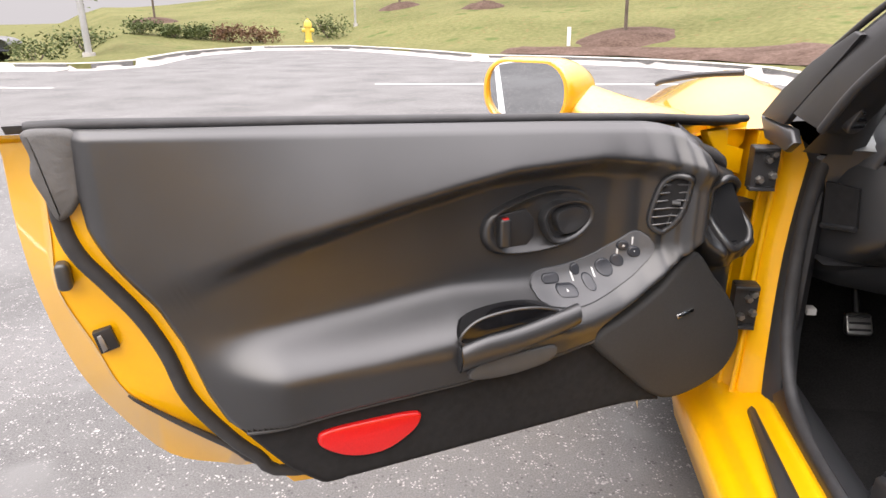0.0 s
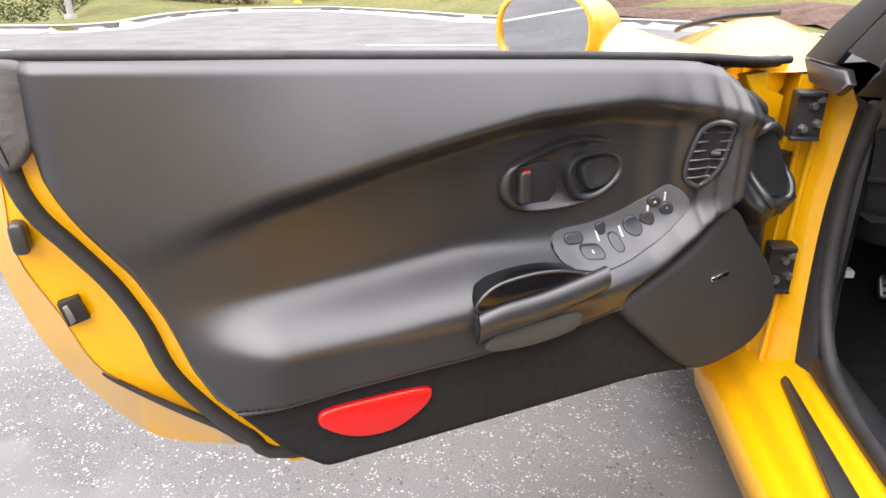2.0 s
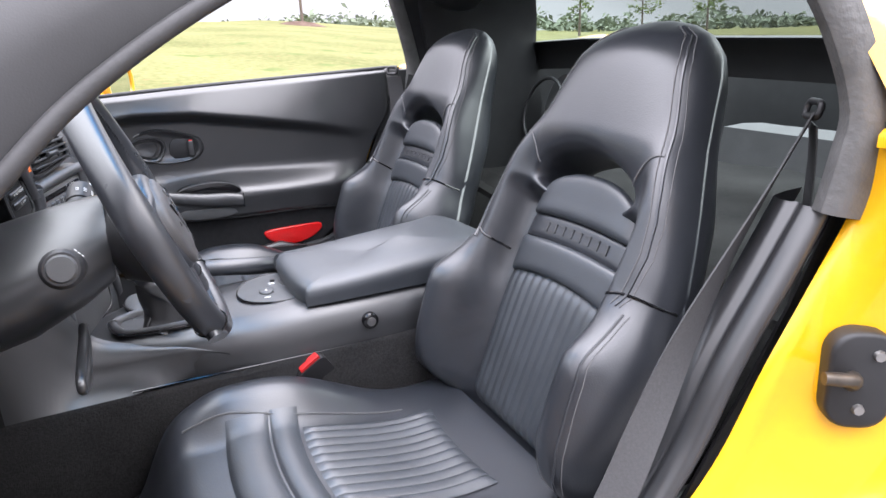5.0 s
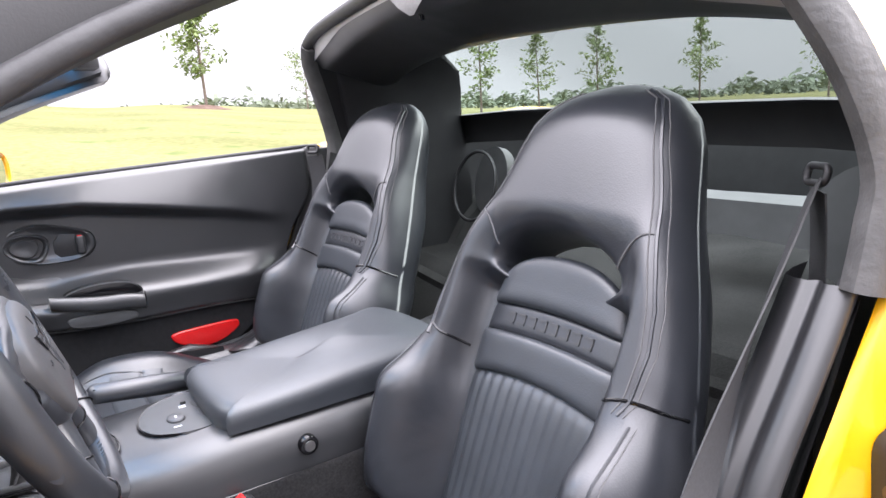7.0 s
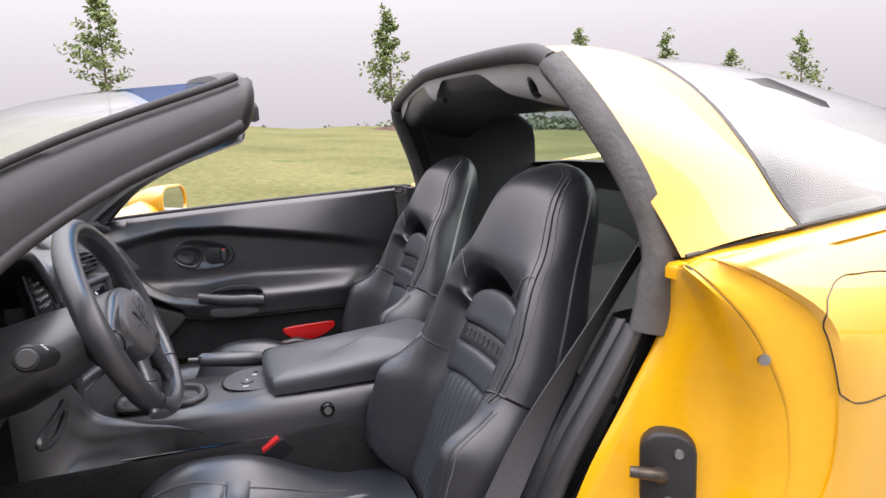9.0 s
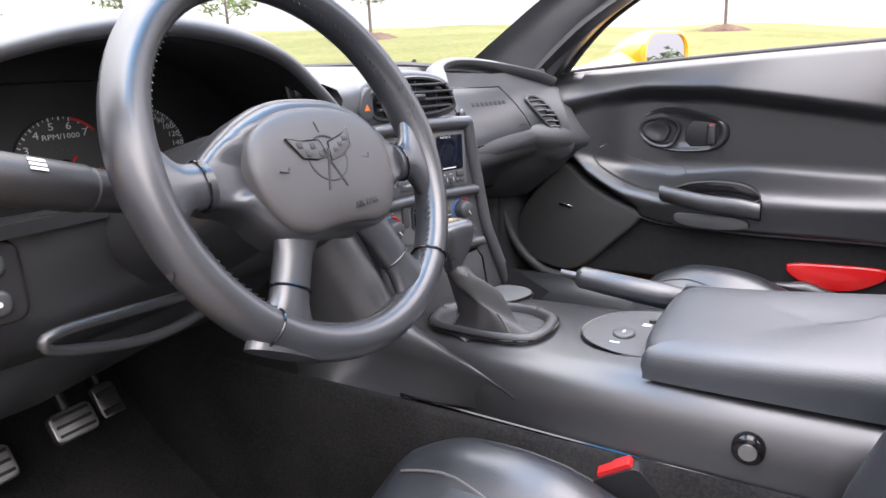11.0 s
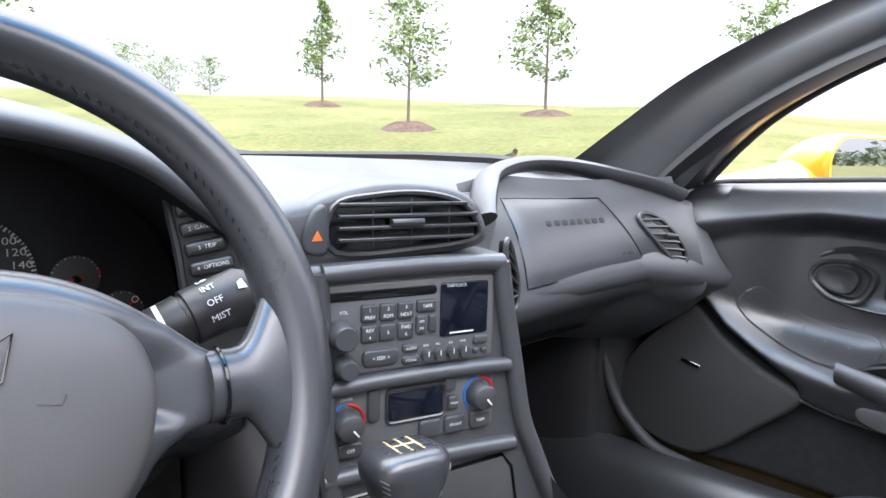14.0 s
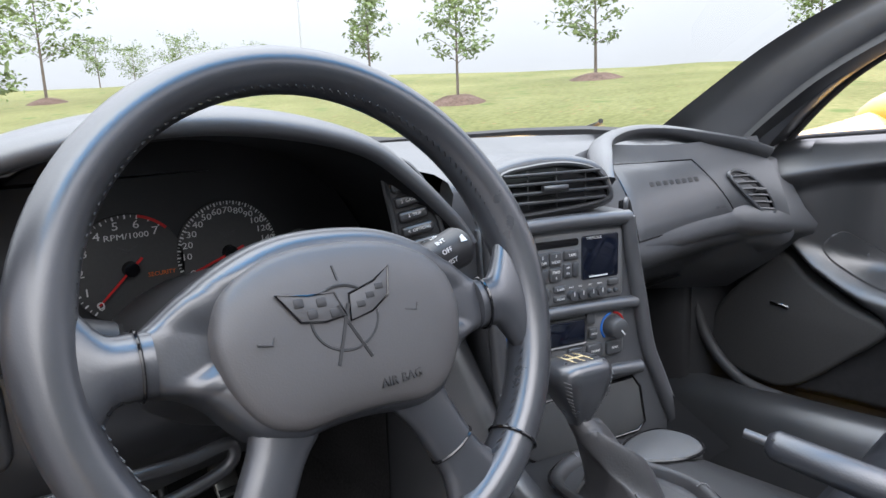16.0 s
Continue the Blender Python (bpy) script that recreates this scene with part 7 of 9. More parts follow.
        part("needle", Geo().loft([[tuple(c + e * (-r * 0.28) + n * w + Vector((0, y, 0))) for w, y in ((-.0012, 0), (.0012, 0), (.0012, .002), (-.0012, .002))], [tuple(c + e * (r * 0.82) + n * w + Vector((0, y, 0))) for w, y in ((-.0008, 0), (.0008, 0), (.0008, .002), (-.0008, .002))]]), RED, f, "red needle")
        part("boss", Geo().tube([(cx, fy - 0.004, cz), (cx, fy - 0.0105, cz)], [r * 0.15, r * 0.13], 14), GLOSS, f)
        tip = c + e * (r * 0.80)
        part("needle_ring", Geo().ring([tip + e * 0.0028 * math.cos(q) + n * 0.0028 * math.sin(q) for q in [2 * math.pi * k / 16 for k in range(16)]], 0.0005, 5), WHITE, f)
        return f
    dial(-0.394, 0.736, 0.0530, -137, 38, ["0", "1", "2", "3", "4", "5", "6", "7"], -133, (13, 46), 28, 0.0110, "RPM/1000")
    dial(-0.295, 0.737, 0.0550, -103, 108, ["", "10", "20", "30", "40", "50", "60", "70", "80", "90", "100", "120", "140", "160", "180"], -110, None, 56, 0.0092)
    dial(-0.211, 0.730, 0.0205, -90, 90, [], -97, (68, 95), 16)
    dial(-0.174, 0.693, 0.0205, -90, 90, [], 40, None, 16)
    dial(-0.478, 0.730, 0.0205, -90, 90, [], -20, None, 16)
    dial(-0.512, 0.695, 0.0205, -90, 90, [], 30, None, 16)
    # dark sheet added for the well's shade, from the dials forward to the column
    part("well_floor", Geo().grid([[(x, y, z) for y, z in ((0.668, 0.660), (0.60, 0.684), (0.555, 0.702), (0.530, 0.7125), (0.5245, 0.711), (0.5225, 0.700))] for x in (-0.60, -0.48, -0.36, -0.24, -0.115)]), VELOUR, d, "matt black sheet added for the shade under the dials")
    part("warning_lamp", text_geo("SECURITY", 0.006, basis((-0.3655, fy - 0.005, 0.7275), (1, 0, 0), (0, 0, 1)), 0.0002), ORANGE, cl, smooth=0)
    # driver information buttons: a slanted pod on the hood's flank
    m = basis((-0.157, 0.523, 0.774), (0.90, -0.40, 0.20), (-0.50, 0.30, 0.81))
    pod_o = [(-0.015, 0.050), (0.006, 0.049), (0.021, 0.020), (0.025, -0.020), (0.024, -0.056), (-0.018, -0.058), (-0.019, 0.0)]
    pod = part("button_pod", Geo().prism([(p.x, p.y) for p in spline([(a, b, 0) for a, b in pod_o], 30, True)], -0.02, 0.004, m, 0.003), PLASTIC_D, d, "black button pod beside the instruments")
    part("pod_rim", Geo().ring([m @ Vector((p.x * 1.06, p.y * 1.03, 0.003)) for p in spline([(a, b, 0) for a, b in pod_o], 40, True)], 0.003, 6), PLASTIC, pod)
    part("light_sensor", Geo().tube([m @ Vector((-0.007, 0.043, 0.002)), m @ Vector((-0.007, 0.043, 0.006))], 0.0032, 10), GLOSS, pod)
    for i, s in enumerate(("1  FUEL", "2  GAGES", "3  TRIP", "4  OPTIONS", "5  E/M")):
        y = 0.028 - 0.0156 * i
        b = part("pod_button", Geo().prism(rounded(0.028 + 0.002 * i, 0.0115, 0.0035, 4, -0.001 + 0.0010 * i, y), 0.002, 0.009, m, 0.0035, 3), PLASTIC, pod)
        part("lettering", text_geo(s, 0.0046, m @ Matrix.Translation((0.0 + 0.0010 * i, y, 0.0092)), 0.0002), WHITE, b, smooth=0)
    # centre air vent
    S = basis((0.035, 0.4785, 0.62), (0.955, -0.298, 0), (0, 0, 1))
    part("vent_housing", Geo().prism([(p.x, p.y) for p in spline([(-0.122, 0.150, 0), (-0.112, 0.182, 0), (-0.06, 0.199, 0), (-0.004, 0.201, 0), (0.047, 0.190, 0), (0.071, 0.163, 0), (0.067, 0.138, 0), (0, 0.130, 0), (-0.112, 0.126, 0)], 48, True)], -0.08, 0.004, S, 0.010, 4), DASH, d, "black vent housing")
    vo = spline([(-0.086, 0.139, 0), (-0.087, 0.179, 0), (-0.048, 0.189, 0), (0.0, 0.1905, 0), (0.040, 0.181, 0), (0.059, 0.160, 0), (0.055, 0.146, 0), (0, 0.139, 0)], 40, True)
    cv = part("centre_vent", Geo().prism([(p.x, p.y) for p in vo], -0.02, 0.0045, S, 0.001), GLOSS, d, "wide black air vent with horizontal slats")
    part("vent_rim", Geo().ring([S @ Vector((p.x, p.y, 0.006)) for p in vo], 0.0028, 6), PLASTIC, cv)
    for i in range(4):
        y = 0.149 + 0.0105 * i
        x1 = 0.050 + 0.004 * (2 - abs(i - 1.5))
        part("vent_slat", Geo().box((-0.084, y - 0.0012, 0.003), (x1 - (0.008 if i == 3 else 0), y + 0.0022, 0.012), S, 0.001), PLASTIC, cv)
    for x in (-0.05, -0.012, 0.028):
        part("vent_fin", Geo().box((x - 0.0008, 0.142, 0.0), (x + 0.0008, 0.186, 0.005), S, 0.0004), PLASTIC, cv)
    part("vent_tab", Geo().box((-0.036, 0.161, 0.010), (-0.003, 0.168, 0.018), S, 0.003), PLASTIC, cv)
    hz = spline([(-0.113, 0.140, 0), (-0.116, 0.158, 0), (-0.106, 0.177, 0), (-0.094, 0.178, 0), (-0.093, 0.140, 0)], 30, True)
    hb = part("hazard_button", Geo().prism([(p.x, p.y) for p in hz], 0, 0.0095, S, 0.004, 3), BUTTON, d, "black hazard light button")
    part("hazard_mark", Geo().prism([(-0.108, 0.150), (-0.098, 0.150), (-0.103, 0.159)], 0.009, 0.0102, S, 0.0002), ORANGE, hb, "orange triangle")
    # centre stack
    st_l = [(-0.118, 0.125), (-0.108, 0.0), (-0.10, -0.06), (-0.085, -0.16), (-0.07, -0.23)]
    st_r = [(0.094, 0.125), (0.103, 0.07), (0.114, 0.02), (0.128, -0.04), (0.148, -0.09), (0.205, -0.19)]
    out = [(-0.108, 0.130)] + [(0.086, 0.130)] + st_r + st_l[::-1]
    stk = part("centre_panel", Geo().prism(out, -0.10, 0.010, S, 0.010, 4), DASH, CAR, "black centre console stack")
    # raised surround: side rails and cross bars
    for line in ([(-0.104, 0.122), (-0.099, 0.02), (-0.092, -0.08), (-0.078, -0.17)], [(0.083, 0.122), (0.092, 0.07), (0.103, 0.02), (0.117, -0.045), (0.136, -0.09), (0.165, -0.155)]):
        part("surround_rail", Geo().tube([S @ Vector((p.x, p.y, 0.012)) for p in spline([(a, b, 0) for a, b in line], 20)], 0.010, 8), DASH, stk)
    for y, r in ((0.124, 0.009), (0.018, 0.008), (-0.068, 0.009)):
        part("surround_bar", Geo().tube([S @ Vector((x, y - 0.003 * (x / 0.1) ** 2, 0.013)) for x in (-0.10, -0.05, 0, 0.05, 0.085 - 0.1 * min(0.0, y - 0.02) + 0.012 * (y < 0.1))], r, 8), DASH, stk)
    # radio
    S0 = S
    S = S0 @ Matrix.Translation((-0.0053, 0, 0)) @ Matrix.Diagonal((0.948, 1, 1, 1))
    rad = part("radio", Geo().prism(rounded(0.188, 0.086, 0.006, 4, -0.006, 0.068), 0.0, 0.012, S, 0.003), STACK, stk, "black car radio with many buttons and a dark display")
    part("disc_slot", Geo().prism(rounded(0.118, 0.009, 0.004, 4, -0.040, 0.0995), 0.01, 0.0126, S, 0.0004), GLOSS, rad)
    sc = part("radio_display", Geo().prism(rounded(0.056, 0.053, 0.003, 3, 0.051, 0.0785), 0.01, 0.0135, S, 0.001), SCREEN, rad, "dark blue radio display")
    part("lettering", text_geo("THEFTLOCK", 0.0042, S @ Matrix.Translation((0.041, 0.102, 0.0138)), 0.0001), WHITE, sc, smooth=0)
    part("maker_mark", Geo().box((0.034, 0.0545, 0.0134), (0.062, 0.0562, 0.0138), S, 0.0001), WHITE, sc)

    def key(name, x, y, w, h, txt="", parent=rad, size=0.0048, mat_=BUTTON, z=0.0155, r=0.0025):
        b = part(name, Geo().prism(rounded(w, h, r, 3, x, y), 0.008, z, S, 0.002), mat_, parent)
        lines = txt.split("\n") if txt else []
        for i, s in enumerate(lines):
            part("lettering", text_geo(s, size, S @ Matrix.Translation((x, y + (len(lines) - 1) * 0.0034 - i * 0.0068, z + 0.0002)), 0.0001), WHITE, b, smooth=0)
        return b
    for i, (x, a, b_) in enumerate(((-0.054, "1\nPREV", "REV\n4"), (-0.035, "2\nRDM", "5"), (-0.016, "3\nNEXT", "FWD\n6"))):
        key("radio_button", x, 0.0825, 0.017, 0.0165, a)
        key("radio_button", x, 0.0635, 0.017, 0.0165, b_)
    key("radio_button", 0.007, 0.085, 0.022, 0.012, "TAPE")
    key("radio_button", 0.001, 0.067, 0.011, 0.018, "AM\nFM", size=0.0038)
    key("radio_button", 0.014, 0.067, 0.009, 0.018, "", size=0.0038)
    key("radio_button", -0.010, 0.0455, 0.018, 0.008, "AUDIO", size=0.0036)
    key("radio_button", -0.010, 0.034, 0.018, 0.008, "P.SCAN", size=0.0034)
    key("seek_button", -0.042, 0.040, 0.038, 0.016, "< SEEK >", r=0.006)
    for i, x in enumerate((0.008, 0.0215, 0.0365, 0.0505)):
        kb = part("tone_knob", Geo().tube([S @ Vector((x, 0.036, 0.010)), S @ Vector((x, 0.036, 0.019))], [0.0062, 0.0055], 14), BUTTON, rad)
        part("knob_line", Geo().box((x - 0.0005, 0.036, 0.0188), (x + 0.0005, 0.041, 0.0194), S, 0.0001), WHITE, kb)
        part("lettering", text_geo(("BASS", "MID", "BAL", "FADE")[i], 0.003, S @ Matrix.Translation((x, 0.0455, 0.0124)), 0.0001), WHITE, rad, smooth=0)
    key("radio_button", 0.071, 0.0455, 0.017, 0.009, "", mat_=GREY_P)
    key("radio_button", 0.066, 0.034, 0.007, 0.006)
    key("radio_button", 0.076, 0.034, 0.007, 0.006)
    for x, y, r in ((-0.083, 0.066, 0.0125), (-0.080, 0.037, 0.010)):
        part("radio_knob", Geo().tube([S @ Vector((x, y, 0.008)), S @ Vector((x, y, 0.020)), S @ Vector((x, y, 0.030)), S @ Vector((x, y, 0.032))], [r * 1.1, r, r * 0.92, r * 0.8], 20), BUTTON, rad, "round black radio knob")
    part("lettering", text_geo("VOL", 0.0045, S @ Matrix.Translation((-0.079, 0.085, 0.0124)), 0.0001), WHITE, rad, smooth=0)
    # climate panel
    S = S0 @ Matrix.Translation((-0.0108, 0.008, 0)) @ Matrix.Diagonal((0.959, 1, 1, 1))
    hv = part("climate_panel", Geo().prism(rounded(0.184, 0.066, 0.006, 4, 0.004, -0.0255), 0.0, 0.011, S, 0.003), STACK, stk, "black climate control panel")
    part("climate_display", Geo().prism(rounded(0.060, 0.029, 0.004, 3, 0.004, -0.0185), 0.008, 0.0125, S, 0.001), SCREEN, hv, "dark climate display")
    part("display_rim", Geo().ring([S @ Vector((x, y, 0.012)) for x, y in rounded(0.064, 0.033, 0.005, 3, 0.004, -0.0185)], 0.0018, 6), PLASTIC, hv)
    for x, y in ((-0.069, -0.027), (0.077, -0.020)):
        kn = part("climate_knob", Geo().tube([S @ Vector((x, y, 0.008)), S @ Vector((x, y, 0.018)), S @ Vector((x, y, 0.026)), S @ Vector((x, y, 0.0275))], [0.0145, 0.0135, 0.0125, 0.011], 24), BUTTON, hv, "round black temperature knob")
        part("knob_line", Geo().box((-0.0008, 0.002, 0.0275), (0.0008, 0.010, 0.0285), S @ Matrix.Translation((x, y, 0)) @ Matrix.Rotation(radians(-140), 4, "Z"), 0.0002), WHITE, kn)
        for mt, a0, a1 in ((BLUE, 100, 225), (RED, -20, 85)):
            part("colour_arc", Geo().tube([S @ Vector((x + 0.0175 * math.cos(radians(a)), y + 0.0175 * math.sin(radians(a)), 0.0114)) for a in [a0 + (a1 - a0) * k / 14 for k in range(15)]], 0.0013, 5), mt, hv, "coloured temperature arc")
        part("lettering", text_geo("DRIVER" if x < 0 else "PASSENGER", 0.0038, S @ Matrix.Translation((x, y + 0.0225, 0.0113)), 0.0001), WHITE, hv, smooth=0)
    key("fan_button", -0.042, -0.014, 0.013, 0.032, "", hv, r=0.005)
    key("climate_button", 0.0415, -0.004, 0.013, 0.015, "", hv)
    key("climate_button", 0.0455, -0.024, 0.012, 0.014, "MODE", hv, 0.003)
    for x, s in ((0.019, ""), (0.048, "FRONT"), (0.078, "REAR")):
        key("climate_button", x, -0.0465, 0.024, 0.018, s, hv, 0.0042, r=0.004)
    key("climate_button", -0.066, -0.053, 0.026, 0.014, "OFF", hv, 0.0048, r=0.005)
    # ashtray lid
    S = S0
    ao = [(-0.077, -0.094), (0.095, -0.084), (0.107, -0.10), (0.116, -0.150), (0.105, -0.160), (-0.045, -0.169), (-0.060, -0.160)]
    part("ashtray_lid", Geo().prism(ao, 0.0, 0.0125, S, 0.004), GREY_P, stk, "smooth grey ashtray lid")
    part("lid_gap", Geo().ring([S @ Vector((a, b, 0.0108)) for a, b in ao], 0.0022, 6), GLOSS, stk)
    # passenger air bag panel and the grab arch above it
    # one padded face from the stack to the door, rolling under at its foot
    FT = spline([(0.19, 0.568, 0.785), (0.278, 0.585, 0.792), (0.385, 0.580, 0.789), (0.487, 0.567, 0.787), (0.575, 0.543, 0.789), (0.645, 0.513, 0.790)], 50)
    FB = spline([(0.20, 0.515, 0.668), (0.268, 0.523, 0.667), (0.42, 0.523, 0.670), (0.562, 0.512, 0.673), (0.612, 0.484, 0.668), (0.645, 0.456, 0.660)], 50)

    def face(i, c, h=0.0):
        k = max(0, min(49, int(i)))
        t, b = FT[k].lerp(FT[k + 1], i - k), FB[k].lerp(FB[k + 1], i - k)
        n = (FT[k + 1] - FT[k]).cross(t - b).normalized()
        n = n if n.y < 0 else -n
        return t.lerp(b, c) + n * (h + 0.010 * math.sin(math.pi * max(0.0, min(1.0, c))))
    rows = []
    for i in range(51):
        foot = FB[i]
        rows.append([tuple(face(i, c)) for c in (-0.22, -0.10, 0.0, 0.1, 0.2, 0.3, 0.4, 0.5, 0.6, 0.7, 0.8, 0.9, 0.97)] + [tuple(foot + Vector((0, dy, dz))) for dy, dz in ((-0.003, -0.006), (-0.003, -0.016), (0.003, -0.028), (0.016, -0.040), (0.04, -0.052), (0.09, -0.064), (0.18, -0.07))])
    rows.append([(x + 0.012, y + 0.012, z) for x, y, z in rows[-1]])
    rows.append([(x + 0.05, y + 0.09, z) for x, y, z in rows[-1]])
    part("dash_face", Geo().grid(rows), DASH, d, "padded black dash face before the passenger", smooth=60)
    # passenger air bag panel, flush within a fine gap
    rows = [[tuple(face(10 + 20 * j / 20, 0.02 + 0.90 * i / 12, 0.0035 * min(1.0, 3 * min(i, 12 - i) / 2, 3 * min(j, 20 - j) / 2))) for j in range(21)] for i in range(13)]
    ab = part("air_bag_panel", Geo().grid(rows), DASH, d, "black passenger air bag panel", smooth=60)
    edge = rows[0] + [r[-1] for r in rows[1:]] + rows[-1][-2::-1] + [r[0] for r in rows[-2:0:-1]]
    part("panel_gap", Geo().ring(edge, 0.0014, 6), GLOSS, ab)

    def flat_at(i, c, h):
        o = face(i, c, h)
        return basis(o, face(i + 0.5, c, h) - face(i - 0.5, c, h), face(i, c - 0.05, h) - face(i, c + 0.05, h))
    for i in range(8):
        part("name_mark", Geo().prism(rounded(0.0115, 0.0085, 0.002, 2), -0.002, 0.0007, flat_at(16 + 1.42 * i, 0.33, 0.0035), 0.0003), PLASTIC_D, ab)
    part("lettering", text_geo("AIR BAG", 0.0075, flat_at(27, 0.76, 0.0035), 0.0005), GREY_P, ab, smooth=0)
    # grab arch
    gp = spline([(0.178, 0.525, 0.772), (0.20, 0.545, 0.800), (0.26, 0.585, 0.822), (0.36, 0.612, 0.834), (0.46, 0.605, 0.832), (0.55, 0.565, 0.816), (0.61, 0.535, 0.802), (0.650, 0.510, 0.785)], 40)
    rings = []
    for i, p in enumerate(gp):
        t = (gp[min(i + 1, 40)] - gp[max(i - 1, 0)]).normalized()
        w = Vector((0, -1, 0.35))
        w = (w - t * w.dot(t)).normalized()
        n = t.cross(w)
        rings.append([tuple(p + w * 0.020 * math.cos(a) + n * 0.011 * math.sin(a)) for a in [2 * math.pi * k / 12 for k in range(12)]])
    part("grab_arch", Geo().loft(rings), DASH, d, "padded black grab bar along the dash top")
    part("arch_slot", Geo().prism([(0.285, 0.793), (0.47, 0.786), (0.45, 0.806), (0.33, 0.814)], 0, 0.004, lambda p: (p[0], 0.602 - 0.02 * (p[0] - .3) - p[2], p[1]), 0.001), GREY_P, d)
    # side vents
    # the dash end sweeping back to the passenger door, its vent set flush
    end_at = lambda a, c, h=0.0: tuple(face(30 + 20 * a, c, h))
    ring_ = spline([(a, c, 0) for a, c in ((0.24, 0.34), (0.36, 0.25), (0.52, 0.31), (0.64, 0.52), (0.70, 0.76), (0.60, 0.88), (0.43, 0.85), (0.29, 0.62))], 36, True)
    v = part("side_vent", Geo().add([end_at(p.x, p.y, 0.001) for p in ring_], [tuple(range(36))]), GLOSS, d, "small black oval air vent")
    part("vent_rim", Geo().ring([end_at(p.x, p.y, 0.003) for p in ring_], 0.0034, 6), DASH, v)
    for k in range(6):
        c = 0.34 + 0.095 * k
        near = sorted(ring_, key=lambda p: abs(p.y - c))[:6]
        lo_, hi_ = min(p.x for p in near), max(p.x for p in near)
        part("vent_slat", Geo().tube([end_at(lo_, c, 0.003), end_at((lo_ + hi_) / 2, c, 0.005), end_at(hi_, c, 0.003)], 0.0020, 5), PLASTIC, v)
    part("vent_tab", Geo().tube([end_at(0.45, 0.56, 0.006), end_at(0.62, 0.56, 0.006)], 0.004, 6), PLASTIC, v)
    ring_ = spline([(0.172, 0.492, 0.748), (0.186, 0.497, 0.745), (0.212, 0.505, 0.70), (0.214, 0.507, 0.672), (0.196, 0.503, 0.668), (0.180, 0.495, 0.70)], 36, True)
    toward = Vector((-0.35, -0.9, 0.2)).normalized()
    v = part("side_vent", Geo().loft([[tuple(p - toward * 0.006) for p in ring_], [tuple(p + toward * 0.010) for p in ring_]]), GLOSS, d, "small black oval air vent")
    part("vent_rim", Geo().ring([p + toward * 0.011 for p in ring_], 0.0035, 6), DASH, v)
    for k in range(5):
        z = 0.676 + 0.014 * k
        near = sorted(ring_, key=lambda p: abs(p.z - z))[:8]
        a, c = min(near, key=lambda p: p.x), max(near, key=lambda p: p.x)
        part("vent_slat", Geo().tube([a + toward * 0.012, c + toward * 0.012], 0.0018, 5), PLASTIC, v)
    # left end: knee panel, its pocket's shade a raised dark slab, lamp knobs
    L = [(-0.664, 0.65, 0.742), (-0.662, 0.67, 0.65), (-0.658, 0.70, 0.56), (-0.65, 0.75, 0.50)]
    R = [(-0.592, 0.555, 0.742), (-0.588, 0.55, 0.68), (-0.582, 0.56, 0.615), (-0.56, 0.62, 0.56)]
    lp, rp = spline(L, 14), spline(R, 14)
    rows = [[tuple(a.lerp(b, j / 10) + Vector((-0.55, -0.8, 0)) * 0.012 * math.sin(math.pi * j / 10)) for j in range(11)] for a, b in zip(lp, rp)]
    kn = part("dash_end_panel", Geo().grid(rows), PLASTIC, d, "black panel at the end of the dash")
    pq = [(-0.648, 0.662, 0.700), (-0.618, 0.612, 0.700), (-0.611, 0.612, 0.632), (-0.640, 0.668, 0.622)]
    off = Vector((-0.78, -0.6, 0)) * 0.020
    part("end_pocket", Geo().loft([[tuple(Vector(p) + off * 0.6) for p in pq], [tuple(Vector(p) + off * 1.4) for p in pq]]), VELOUR, kn, "dark slab standing for the shaded hollow in the end panel")
    part("pocket_sill", Geo().tube([Vector(pq[3]) + off * 1.42, Vector(pq[2]) + off * 1.42], 0.005, 6), PLASTIC, kn)
    rows = []
    for i in range(13):
        x = -0.60 + 0.48 * i / 12
        y = lin_at([(-0.60, 0.555), (-0.50, 0.525), (-0.35, 0.53), (-0.2, 0.53), (-0.12, 0.525)], x)
        rows.append([(x, y + 0.03, 0.712), (x, y + 0.004, 0.709), (x, y, 0.685), (x, y + 0.002, 0.64), (x, y + 0.016, 0.600), (x, y + 0.06, 0.57), (x, y + 0.2, 0.54), (x, y + 0.42, 0.56)])
    part("knee_panel", Geo().grid(rows), PLASTIC, d, "black lower dash panel")
    m = basis((-0.545, 0.538, 0.664), (0.92, -0.25, 0), (0, 0, 1))
    sw = part("lamp_switch", Geo().prism(rounded(0.050, 0.072, 0.014), -0.01, 0.006, m, 0.004), PLASTIC_D, d, "oval switch plate with two rockers")
    for y in (0.016, -0.016):
        b = part("rocker", Geo().prism(rounded(0.026, 0.022, 0.009, 4, 0, y), 0.002, 0.011, m, 0.004), BUTTON, sw)
        part("rocker_mark", Geo().prism(rounded(0.010, 0.005, 0.002, 3, 0, y), 0.0105, 0.0115, m, 0.0002), WHITE, b)
    for k in range(2):
        part("pod_knob", Geo().tube([(-0.567 + 0.022 * k, 0.545 - 0.006 * k, 0.745), (-0.567 + 0.022 * k, 0.528 - 0.006 * k, 0.747)], [0.011, 0.009], 12), BUTTON, d)
    part("vent_left", Geo().prism(rounded(0.030, 0.075, 0.012), -0.006, 0.004, basis((-0.586, 0.578, 0.80), (0.85, -0.4, 0), (0.2, 0.1, 1)), 0.003), GREY_P, d, "dark oval panel beside the instruments")
    part("hush_panel", Geo().grid([[(x, y, z) for x in (-0.66, -0.3, 0, 0.3, 0.66)] for y, z in ((0.62, 0.56), (0.80, 0.56), (1.1, 0.62))]), PLASTIC_D, CAR, "black panel under the dash")
